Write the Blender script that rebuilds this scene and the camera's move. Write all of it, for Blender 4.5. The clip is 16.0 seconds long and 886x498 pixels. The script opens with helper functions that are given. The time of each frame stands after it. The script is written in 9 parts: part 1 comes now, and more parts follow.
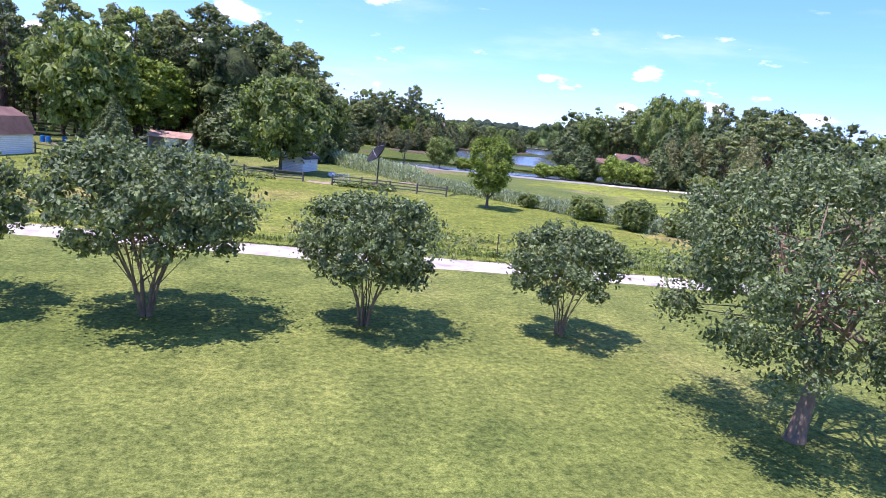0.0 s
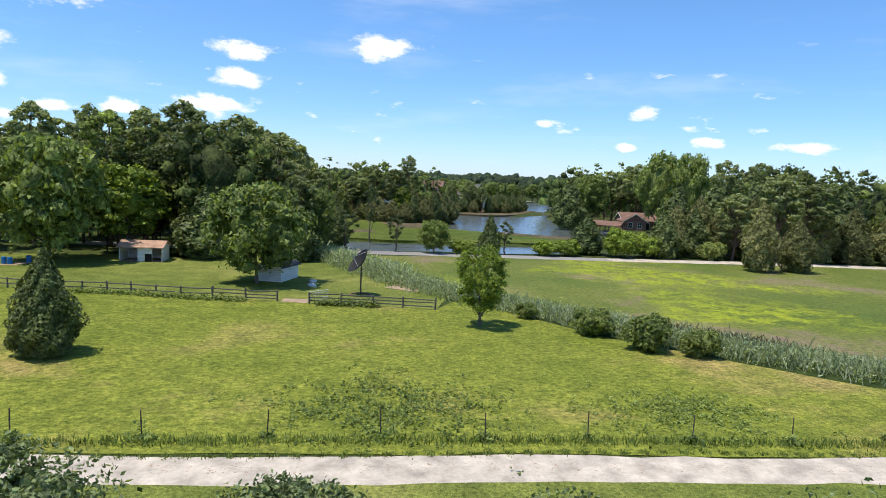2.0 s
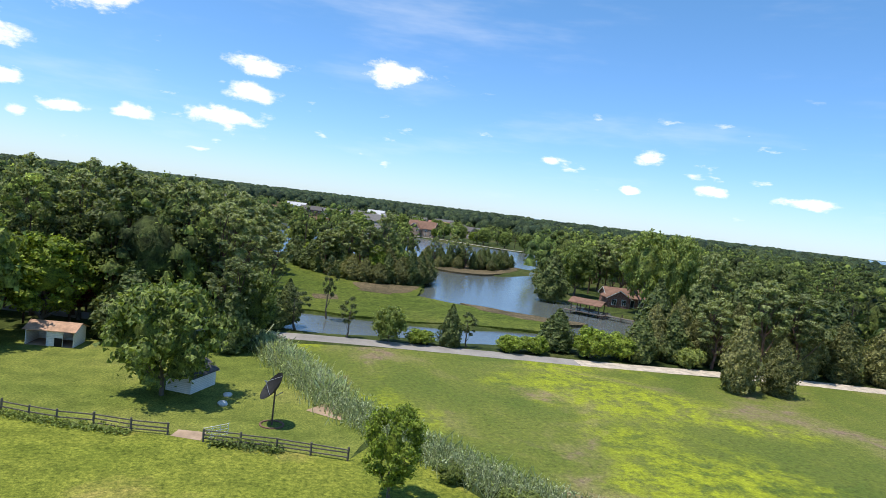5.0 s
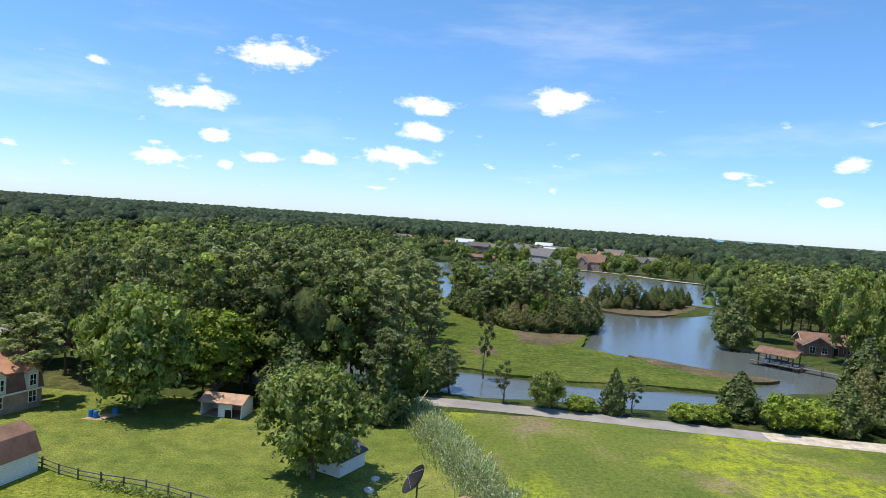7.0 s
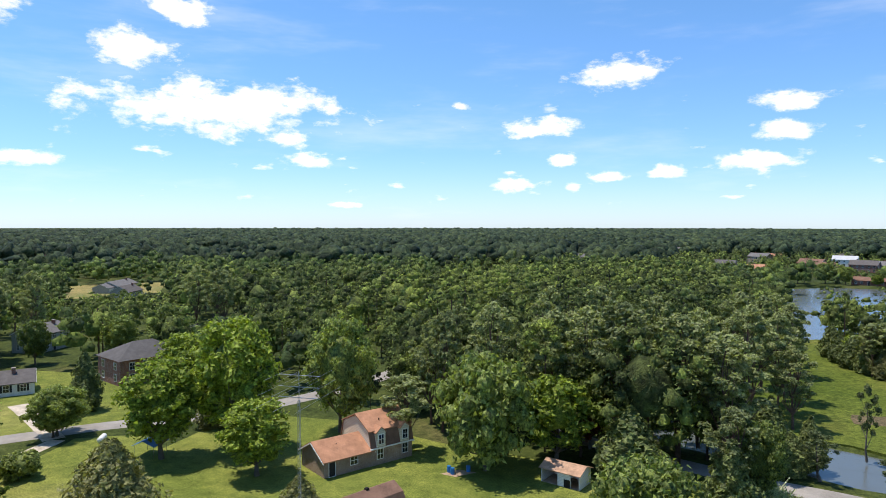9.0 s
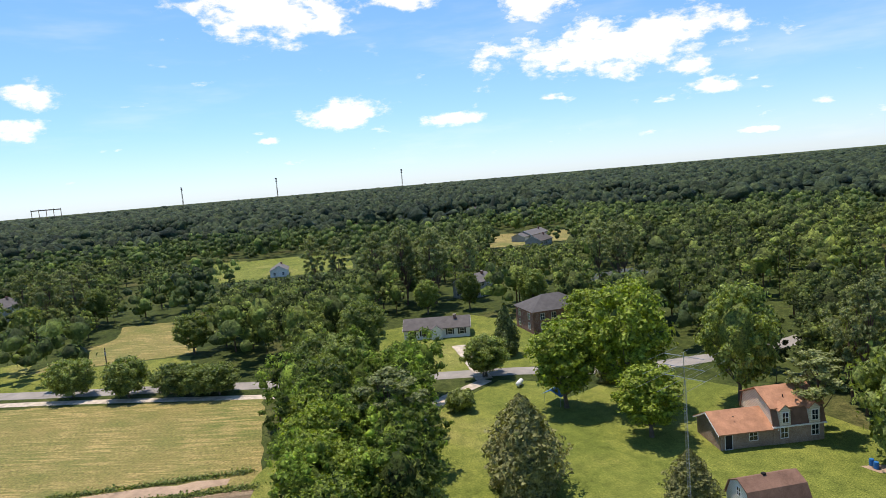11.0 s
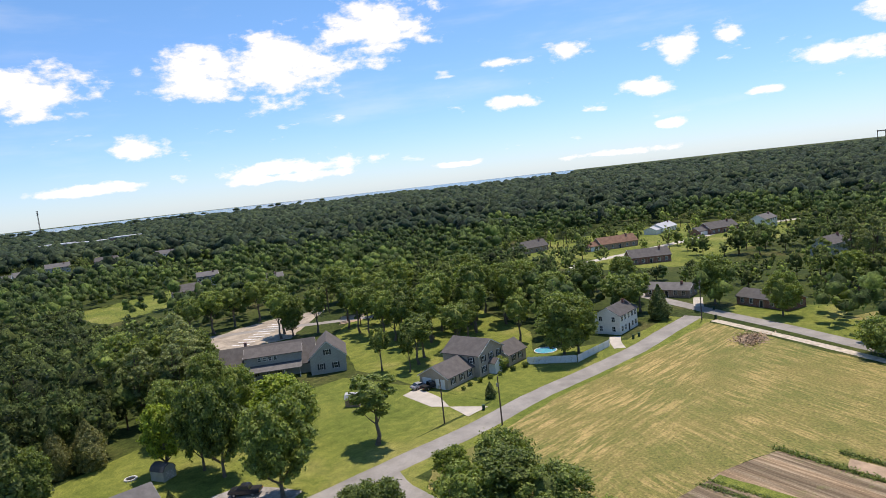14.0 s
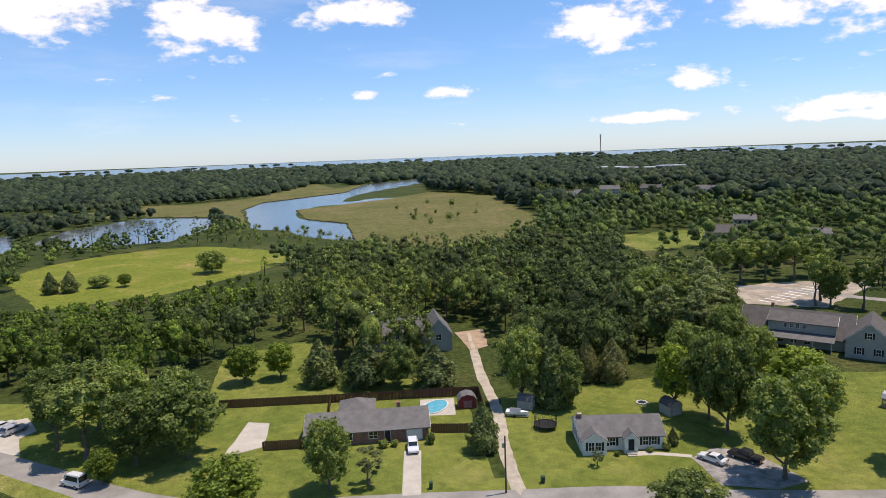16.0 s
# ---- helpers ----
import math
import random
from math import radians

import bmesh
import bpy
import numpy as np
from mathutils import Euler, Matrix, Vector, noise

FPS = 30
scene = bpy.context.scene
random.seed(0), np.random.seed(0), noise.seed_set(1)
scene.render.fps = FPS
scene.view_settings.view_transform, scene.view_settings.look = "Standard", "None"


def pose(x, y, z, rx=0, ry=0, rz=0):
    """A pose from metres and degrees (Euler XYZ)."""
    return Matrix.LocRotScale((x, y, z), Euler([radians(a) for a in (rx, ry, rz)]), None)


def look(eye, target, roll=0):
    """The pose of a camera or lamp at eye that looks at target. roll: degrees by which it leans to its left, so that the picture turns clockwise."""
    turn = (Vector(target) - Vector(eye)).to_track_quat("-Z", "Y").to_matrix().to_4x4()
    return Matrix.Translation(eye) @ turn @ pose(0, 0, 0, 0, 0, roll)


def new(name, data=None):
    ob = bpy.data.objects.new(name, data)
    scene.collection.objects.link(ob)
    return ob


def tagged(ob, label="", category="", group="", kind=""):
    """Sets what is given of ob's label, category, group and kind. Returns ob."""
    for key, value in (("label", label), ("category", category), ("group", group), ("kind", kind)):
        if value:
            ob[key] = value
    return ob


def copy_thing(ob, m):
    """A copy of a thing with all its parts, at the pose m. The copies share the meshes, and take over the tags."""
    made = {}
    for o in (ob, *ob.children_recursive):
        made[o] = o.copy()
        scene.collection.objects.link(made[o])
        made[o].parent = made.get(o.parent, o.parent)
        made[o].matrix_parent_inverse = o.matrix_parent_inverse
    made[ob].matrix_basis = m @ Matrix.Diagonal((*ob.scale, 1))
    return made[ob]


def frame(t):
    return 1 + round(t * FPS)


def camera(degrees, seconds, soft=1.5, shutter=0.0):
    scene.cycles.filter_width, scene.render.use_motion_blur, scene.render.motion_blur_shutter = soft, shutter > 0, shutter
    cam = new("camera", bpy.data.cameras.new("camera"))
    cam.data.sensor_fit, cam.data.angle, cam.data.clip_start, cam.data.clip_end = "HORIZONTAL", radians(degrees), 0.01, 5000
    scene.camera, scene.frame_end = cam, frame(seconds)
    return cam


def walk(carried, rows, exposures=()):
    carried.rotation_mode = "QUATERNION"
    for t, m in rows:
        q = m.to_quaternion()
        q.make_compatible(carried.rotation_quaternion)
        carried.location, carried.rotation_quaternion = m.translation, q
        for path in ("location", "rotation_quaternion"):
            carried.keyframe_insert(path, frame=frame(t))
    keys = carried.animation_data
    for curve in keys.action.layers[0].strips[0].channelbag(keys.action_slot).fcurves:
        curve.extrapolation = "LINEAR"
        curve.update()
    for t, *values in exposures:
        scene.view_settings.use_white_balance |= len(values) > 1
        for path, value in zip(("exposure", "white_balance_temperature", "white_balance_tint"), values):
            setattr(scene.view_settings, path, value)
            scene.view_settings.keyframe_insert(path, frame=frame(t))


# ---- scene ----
# the drone's path: seconds, place, then yaw to the left of north, pitch and roll
PATH = [
    (0, -13.82, 5.74, 7.69, -16.05, -10.52, 6.08),
    (0.5, -12.88, 7.60, 8.91, -15.86, -7.80, 2.77),
    (1, -12.11, 9.55, 10.12, -15.90, -5.63, 1.75),
    (1.5, -11.28, 11.33, 11.72, -15.15, -7.05, 1.28),
    (2, -10.31, 12.94, 13.39, -15.02, -6.30, 2.60),
    (2.5, -9.37, 14.24, 15.30, -14.93, -2.72, -1.11),
    (3, -7.98, 15.69, 17.08, -14.47, -1.69, -3.11),
    (3.2, -7.27, 16.24, 17.83, -14.85, -2.83, -1.71),
    (5.3, -1.83, 21.28, 23.67, -14.80, -3.83, 7.07),
    (5.5, -1.43, 21.71, 24.11, -14.02, -2.78, 4.76),
    (6, -0.58, 22.79, 25.19, -12.16, -2.02, 3.28),
    (6.5, 0.01, 23.42, 26.57, -5.90, -3.46, 3.55),
    (7, 0.59, 24.66, 28.03, 0.11, -2.77, 3.92),
    (7.5, 1.24, 25.52, 29.60, 7.41, -3.40, 6.18),
    (8, 1.49, 25.89, 31.56, 15.14, -2.43, 0.13),
    (8.2, 1.64, 26.14, 32.44, 18.19, -1.80, -0.04),
    (10.3, 4.59, 26.44, 38.46, 50.99, -5.74, -4.15),
    (10.5, 4.88, 26.76, 39.11, 54.81, -5.88, -4.88),
    (11, 5.93, 26.70, 39.99, 64.50, -6.23, -4.88),
    (11.5, 7.46, 26.67, 41.18, 74.32, -6.21, -5.88),
    (12, 8.80, 26.69, 42.48, 85.51, -9.50, -7.90),
    (12.5, 9.65, 27.47, 43.62, 97.39, -11.29, -10.30),
    (13, 9.35, 28.95, 45.50, 108.64, -7.36, -7.70),
    (13.5, 10.86, 30.23, 47.04, 119.74, -5.40, -6.31),
    (14, 11.02, 30.21, 47.95, 130.17, -6.14, -6.34),
    (14.5, 11.61, 31.48, 48.79, 141.10, -6.01, -7.41),
    (15, 12.27, 31.78, 49.62, 152.65, -7.39, -7.15),
    (15.5, 12.67, 31.56, 50.56, 163.79, -8.55, -7.06),
    (16, 12.38, 31.33, 51.82, 174.92, -8.58, -2.15),
]


def heading(x, y, z, yaw, pitch, roll):
    """A camera pose from a place, a yaw to the left of +y, a pitch upwards and a roll, in degrees."""
    return pose(x, y, z, 0, 0, yaw) @ pose(0, 0, 0, 90 + pitch, 0, 0) @ pose(0, 0, 0, 0, 0, roll)


cam = camera(68, 16.0, soft=0.42)
walk(cam, [(t, heading(*p)) for t, *p in PATH], [(0, 0.7, 5550, 42), (1, 0.6, 5850, 30), (2, 0.15, 6450, 12), (3.2, 0.15, 6500, 10), (8, 0.24, 6550, 12), (12.5, 0.14, 7050, 17), (14, 0.06, 7000, 16), (16, 0.0, 7100, 17)])

# ---- world, sun ----
SUN_YAW, SUN_EL = 100.0, 71.0
TO_SUN = Vector((-math.sin(radians(SUN_YAW)) * math.cos(radians(SUN_EL)),
                 math.cos(radians(SUN_YAW)) * math.cos(radians(SUN_EL)), math.sin(radians(SUN_EL))))

# fair-weather clouds: yaw, elevation, half width and half height in degrees
CLOUDS_NORTH = [
    (15.0, 12.7, 3.3, 1.2), (-8.8, 10.7, 2.3, 0.9), (2.2, 9.6, 2.7, 0.7), (2.4, 7.3, 2.0, 0.7), (4.3, 5.1, 3.0, 0.9),
    (21.0, 8.4, 2.5, 0.7), (11.5, 4.5, 1.4, 0.5), (15.7, 4.1, 1.5, 0.4), (-23.1, 4.9, 0.8, 0.3), (-31.1, 6.0, 1.3, 0.5),
    (-36.3, 3.7, 1.1, 0.5), (-43.3, 3.5, 2.2, 0.4), (-29.9, 3.1, 0.9, 0.3), (19.9, 5.5, 1.2, 0.5), (48.8, 9.9, 9.4, 1.9),
    (54.6, 13.7, 2.5, 1.3), (51.5, 16.8, 3.0, 0.9), (43.4, 7.2, 2.1, 0.6), (41.6, 5.4, 2.0, 0.6), (28.4, 10.1, 0.9, 0.3),
]
CLOUDS_WEST = [
    (21.5, 8.3, 3.0, 0.7), (23.9, 3.6, 2.1, 0.6), (18.8, 3.1, 0.7, 0.4), (38.3, 1.7, 1.4, 0.3), (11.5, 4.4, 1.6, 0.5),
    (76.7, 15.0, 6.5, 2.2), (65.3, 15.5, 3.2, 1.2), (55.2, 13.9, 2.8, 1.2), (72.1, 6.3, 3.7, 1.1), (62.5, 5.0, 2.8, 0.6),
    (78.4, 4.3, 1.0, 0.3), (142.0, 11.1, 5.2, 2.5), (148.5, 10.8, 3.7, 1.9), (133.6, 13.5, 4.4, 2.1), (117.9, 9.3, 1.6, 0.7),
    (122.6, 9.1, 2.1, 0.4), (109.3, 8.5, 1.6, 1.2), (105.7, 8.9, 1.3, 0.7), (98.5, 6.1, 3.8, 0.7), (94.9, 8.7, 1.7, 0.8),
]
CLOUDS_SOUTH = [
    (122.9, 5.9, 2.1, 0.6), (112.2, 5.6, 1.6, 0.7), (103.1, 4.1, 1.2, 0.3), (110.1, 2.5, 1.0, 0.4), (142.4, 1.6, 5.9, 0.4),
    (127.7, 1.1, 2.8, 0.3), (114.7, 0.6, 4.1, 0.3), (160.8, 10.0, 4.4, 1.7), (153.7, 5.1, 1.9, 0.9), (173.5, 4.9, 1.9, 0.5),
    (206.1, 11.7, 5.9, 2.1), (193.6, 10.8, 4.1, 2.1), (181.4, 11.7, 5.0, 1.2), (181.2, 4.8, 1.2, 0.4), (157.9, 2.1, 4.3, 0.4),
    (142.7, 2.4, 7.3, 0.6),
]


def build_world():
    world = bpy.data.worlds.new("sky")
    scene.world = world
    world.use_nodes = True
    nt = world.node_tree
    nt.nodes.clear()
    out = nt.nodes.new("ShaderNodeOutputWorld")
    back = nt.nodes.new("ShaderNodeBackground")
    sky = nt.nodes.new("ShaderNodeTexSky")
    sky.sky_type = "NISHITA"
    sky.sun_disc = False
    sky.sun_elevation = radians(SUN_EL)
    sky.sun_rotation = radians(-SUN_YAW)
    sky.altitude, sky.air_density, sky.dust_density, sky.ozone_density = 20, 1.0, 0.1, 3.0
    back.inputs["Strength"].default_value = 0.13
    lk = nt.links.new
    tc = nt.nodes.new("ShaderNodeTexCoord")
    turn = nt.nodes.new("ShaderNodeVectorRotate")
    turn.rotation_type = "Z_AXIS"
    turn.inputs["Angle"].default_value = radians(-85)
    lk(tc.outputs["Generated"], turn.inputs["Vector"])
    sep = nt.nodes.new("ShaderNodeSeparateXYZ")
    lk(turn.outputs[0], sep.inputs[0])

    def calc(op, a, b=None):
        n = nt.nodes.new("ShaderNodeMath")
        n.operation = op
        for k, v in enumerate((a, b)):
            if isinstance(v, (int, float)):
                n.inputs[k].default_value = v
            elif v is not None:
                lk(v, n.inputs[k])
        return n.outputs[0]

    yaw = calc("MULTIPLY", calc("ARCTAN2", calc("MULTIPLY", sep.outputs["X"], -1.0), sep.outputs["Y"]), 180 / math.pi)
    lift = calc("MULTIPLY", calc("ARCSINE", sep.outputs["Z"]), 180 / math.pi)
    flat = nt.nodes.new("ShaderNodeCombineXYZ")
    lk(yaw, flat.inputs[0])
    lk(lift, flat.inputs[1])
    near = None
    for cy, ce, hw, hh in CLOUDS_NORTH + CLOUDS_WEST + CLOUDS_SOUTH:
        off = nt.nodes.new("ShaderNodeVectorMath")
        off.operation = "SUBTRACT"
        off.inputs[1].default_value = (cy - 85, ce - 0.25 * hh, 0)
        lk(flat.outputs[0], off.inputs[0])
        scaled = nt.nodes.new("ShaderNodeVectorMath")
        scaled.operation = "MULTIPLY"
        scaled.inputs[1].default_value = (0.82 / hw, 0.75 / hh, 0)
        lk(off.outputs[0], scaled.inputs[0])
        size = nt.nodes.new("ShaderNodeVectorMath")
        size.operation = "LENGTH"
        lk(scaled.outputs[0], size.inputs[0])
        near = size.outputs["Value"] if near is None else calc("MINIMUM", near, size.outputs["Value"])
    puff = nt.nodes.new("ShaderNodeTexNoise")
    puff.inputs["Scale"].default_value, puff.inputs["Detail"].default_value, puff.inputs["Roughness"].default_value = 0.42, 6, 0.62
    stretch = nt.nodes.new("ShaderNodeVectorMath")
    stretch.operation = "MULTIPLY"
    stretch.inputs[1].default_value = (0.8, 1.5, 1)
    lk(flat.outputs[0], stretch.inputs[0])
    lk(stretch.outputs[0], puff.inputs["Vector"])
    dense = calc("SUBTRACT", calc("SUBTRACT", calc("MULTIPLY", puff.outputs["Fac"], 2.7), 0.38), near)
    ramp_ = nt.nodes.new("ShaderNodeMapRange")
    ramp_.interpolation_type = "SMOOTHSTEP"
    ramp_.inputs["From Min"].default_value, ramp_.inputs["From Max"].default_value = 0.0, 0.62
    lk(dense, ramp_.inputs["Value"])
    tint = nt.nodes.new("ShaderNodeMix")
    tint.data_type, tint.blend_type = "RGBA", "MULTIPLY"
    tint.inputs["Factor"].default_value = 1.0
    grade = nt.nodes.new("ShaderNodeValToRGB")
    grade.color_ramp.elements[0].position, grade.color_ramp.elements[0].color = 0.0, (0.63, 0.86, 1.30, 1)
    grade.color_ramp.elements[1].position, grade.color_ramp.elements[1].color = 0.35, (0.68, 1.02, 1.22, 1)
    lk(sep.outputs["Z"], grade.inputs["Fac"])
    lk(grade.outputs["Color"], tint.inputs["B"])
    lk(sky.outputs[0], tint.inputs["A"])
    both = nt.nodes.new("ShaderNodeMix")
    both.data_type = "RGBA"
    both.inputs["B"].default_value = (8.2, 8.3, 8.4, 1)
    # a thin veil of high cloud in streaks
    veil = nt.nodes.new("ShaderNodeTexNoise")
    veil.inputs["Scale"].default_value, veil.inputs["Detail"].default_value, veil.inputs["Roughness"].default_value = 1.0, 5, 0.6
    drawn = nt.nodes.new("ShaderNodeVectorMath")
    drawn.operation = "MULTIPLY"
    drawn.inputs[1].default_value = (0.045, 0.22, 1)
    lk(flat.outputs[0], drawn.inputs[0])
    lk(drawn.outputs[0], veil.inputs["Vector"])
    thin = nt.nodes.new("ShaderNodeMapRange")
    thin.interpolation_type = "SMOOTHSTEP"
    thin.inputs["From Min"].default_value, thin.inputs["From Max"].default_value, thin.inputs["To Max"].default_value = 0.48, 0.8, 0.24
    lk(veil.outputs["Fac"], thin.inputs["Value"])

    def fade(value, a, b, top):
        n = nt.nodes.new("ShaderNodeMapRange")
        n.interpolation_type = "SMOOTHSTEP"
        n.inputs["From Min"].default_value, n.inputs["From Max"].default_value, n.inputs["To Max"].default_value = a, b, top
        lk(value, n.inputs["Value"])
        return n.outputs[0]

    # small far puffs low over the land, and white air at the horizon
    small = nt.nodes.new("ShaderNodeTexNoise")
    small.inputs["Scale"].default_value, small.inputs["Detail"].default_value, small.inputs["Roughness"].default_value = 1.0, 5, 0.55
    low = nt.nodes.new("ShaderNodeVectorMath")
    low.operation = "MULTIPLY"
    low.inputs[1].default_value = (0.27, 0.75, 1)
    lk(flat.outputs[0], low.inputs[0])
    lk(low.outputs[0], small.inputs["Vector"])
    puffs = calc("MULTIPLY", fade(small.outputs["Fac"], 0.63, 0.75, 0.8), calc("MULTIPLY", fade(lift, 1.0, 2.5, 1.0), fade(lift, 13.0, 7.0, 1.0)))
    air = fade(lift, 6.0, -1.0, 0.12)
    lk(calc("MAXIMUM", calc("MAXIMUM", ramp_.outputs[0], thin.outputs[0]), calc("MAXIMUM", puffs, air)), both.inputs["Factor"])
    lk(tint.outputs["Result"], both.inputs["A"])
    lk(both.outputs["Result"], back.inputs["Color"])
    lk(back.outputs[0], out.inputs["Surface"])


build_world()
lamp = bpy.data.lights.new("sun", "SUN")
lamp.energy, lamp.angle, lamp.color = 4.4, radians(0.5), (1.0, 0.95, 0.86)
sun = new("sun", lamp)
sun.matrix_basis = look(TO_SUN * 100, (0, 0, 0))

# ---- materials ----
def material(name, rough=0.8, metal=0.0):
    m = bpy.data.materials.new(name)
    m.use_nodes = True
    nt = m.node_tree
    b = nt.nodes["Principled BSDF"]
    b.inputs["Roughness"].default_value = rough
    b.inputs["Metallic"].default_value = metal
    b.inputs["Specular IOR Level"].default_value = 0.3
    return m, nt, b


def coords(nt, scale=(1, 1, 1), turn=0.0, kind="Object"):
    tc = nt.nodes.new("ShaderNodeTexCoord")
    mp = nt.nodes.new("ShaderNodeMapping")
    mp.inputs["Scale"].default_value = scale
    mp.inputs["Rotation"].default_value = (0, 0, turn)
    nt.links.new(tc.outputs[kind], mp.inputs["Vector"])
    return mp.outputs["Vector"]


def noise_of(nt, vec, scale, detail=4.0, rough=0.6, distortion=0.0):
    n = nt.nodes.new("ShaderNodeTexNoise")
    n.inputs["Scale"].default_value, n.inputs["Detail"].default_value = scale, detail
    n.inputs["Roughness"].default_value, n.inputs["Distortion"].default_value = rough, distortion
    nt.links.new(vec, n.inputs["Vector"])
    return n.outputs["Fac"]


def ramp(nt, fac, stops):
    r = nt.nodes.new("ShaderNodeValToRGB")
    el = r.color_ramp.elements
    while len(el) < len(stops):
        el.new(0.5)
    for e, (p, c) in zip(el, stops):
        e.position, e.color = p, (*c, 1)
    nt.links.new(fac, r.inputs["Fac"])
    return r.outputs["Color"]


def mix(nt, fac, a, b, how="MIX"):
    m = nt.nodes.new("ShaderNodeMix")
    m.data_type, m.blend_type = "RGBA", how
    for sock, v in ((m.inputs["Factor"], fac), (m.inputs["A"], a), (m.inputs["B"], b)):
        if isinstance(v, (int, float)):
            sock.default_value = v
        elif isinstance(v, tuple):
            sock.default_value = (*v, 1)
        else:
            nt.links.new(v, sock)
    return m.outputs["Result"]


def bump(nt, b, height, strength=0.4, distance=0.05):
    n = nt.nodes.new("ShaderNodeBump")
    n.inputs["Strength"].default_value, n.inputs["Distance"].default_value = strength, distance
    nt.links.new(height, n.inputs["Height"])
    nt.links.new(n.outputs["Normal"], b.inputs["Normal"])


def grass_material(name, lush, mid, dry, patch=0.06, fine=3.0, dryness=0.5):
    """Turf: three tones mixed at the scale of patches, tufts and blades."""
    m, nt, b = material(name, 0.9)
    v = coords(nt)
    big = noise_of(nt, v, patch, 5, 0.6, 0.4)
    midn = noise_of(nt, v, patch * 9, 5, 0.65)
    small = noise_of(nt, v, fine, 4, 0.7)
    c1 = ramp(nt, big, [(0.5 - dryness * 0.28, lush), (0.55, mid), (0.78 - dryness * 0.1, dry)])
    c2 = ramp(nt, midn, [(0.3, (0.62, 0.66, 0.6)), (0.7, (1.25, 1.2, 1.1))])
    c3 = ramp(nt, small, [(0.32, (0.42, 0.48, 0.4)), (0.7, (1.5, 1.42, 1.35))])
    col = mix(nt, 1.0, mix(nt, 1.0, c1, c2, "MULTIPLY"), c3, "MULTIPLY")
    blades = noise_of(nt, v, fine * 5, 3, 0.8)
    col = mix(nt, 1.0, col, ramp(nt, blades, [(0.34, (0.48, 0.53, 0.45)), (0.66, (1.45, 1.4, 1.4))]), "MULTIPLY")
    nt.links.new(col, b.inputs["Base Color"])
    b.inputs["Specular IOR Level"].default_value = 0.1
    bump(nt, b, small, 0.7, 0.06)
    return m


def leaf_material(name, dark, light, amount=0.35, per="object"):
    """Foliage: tone by tree and by leaf, with some light passing through."""
    m, nt, b = material(name, 0.55)
    info = nt.nodes.new("ShaderNodeObjectInfo")
    geo = nt.nodes.new("ShaderNodeNewGeometry")
    fac = nt.nodes.new("ShaderNodeMath")
    fac.operation = "MULTIPLY_ADD"
    fac.inputs[1].default_value = 0.55
    nt.links.new(geo.outputs["Random Per Island"], fac.inputs[0])
    if per == "object":
        half = nt.nodes.new("ShaderNodeMath")
        half.operation = "MULTIPLY"
        half.inputs[1].default_value = 0.45
        nt.links.new(info.outputs["Random"], half.inputs[0])
        nt.links.new(half.outputs[0], fac.inputs[2])
    else:
        v = coords(nt)
        n = noise_of(nt, v, 0.035, 3, 0.7)
        half = nt.nodes.new("ShaderNodeMath")
        half.operation = "MULTIPLY"
        half.inputs[1].default_value = 0.6
        nt.links.new(n, half.inputs[0])
        nt.links.new(half.outputs[0], fac.inputs[2])
    col = ramp(nt, fac.outputs[0], [(0.1, dark), (0.9, light)])
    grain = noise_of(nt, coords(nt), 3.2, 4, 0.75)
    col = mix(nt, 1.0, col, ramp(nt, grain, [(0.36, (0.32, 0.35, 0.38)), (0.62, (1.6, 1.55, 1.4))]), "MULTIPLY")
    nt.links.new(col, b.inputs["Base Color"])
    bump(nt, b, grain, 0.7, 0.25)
    b.inputs["Specular IOR Level"].default_value = 0.25
    tr = nt.nodes.new("ShaderNodeBsdfTranslucent")
    nt.links.new(mix(nt, 1.0, col, (1.3, 1.35, 0.6), "MULTIPLY"), tr.inputs["Color"])
    ms = nt.nodes.new("ShaderNodeMixShader")
    ms.inputs[0].default_value = amount
    nt.links.new(b.outputs[0], ms.inputs[1])
    nt.links.new(tr.outputs[0], ms.inputs[2])
    nt.links.new(ms.outputs[0], nt.nodes["Material Output"].inputs["Surface"])
    return m


def plain(name, col, rough=0.8, metal=0.0, vary=0.25, scale=1.5, grain=12.0, relief=0.15):
    """Paint, metal or stone in one colour, with stains and grain."""
    m, nt, b = material(name, rough, metal)
    v = coords(nt)
    a = ramp(nt, noise_of(nt, v, scale, 5, 0.6), [(0.3, tuple(c * (1 - vary) for c in col)), (0.7, tuple(min(1, c * (1 + vary * 0.5)) for c in col))])
    g = noise_of(nt, v, grain, 4, 0.7)
    nt.links.new(mix(nt, 1.0, a, ramp(nt, g, [(0.3, (0.85, 0.85, 0.85)), (0.7, (1.1, 1.1, 1.1))]), "MULTIPLY"), b.inputs["Base Color"])
    if relief:
        bump(nt, b, g, relief, 0.02)
    return m


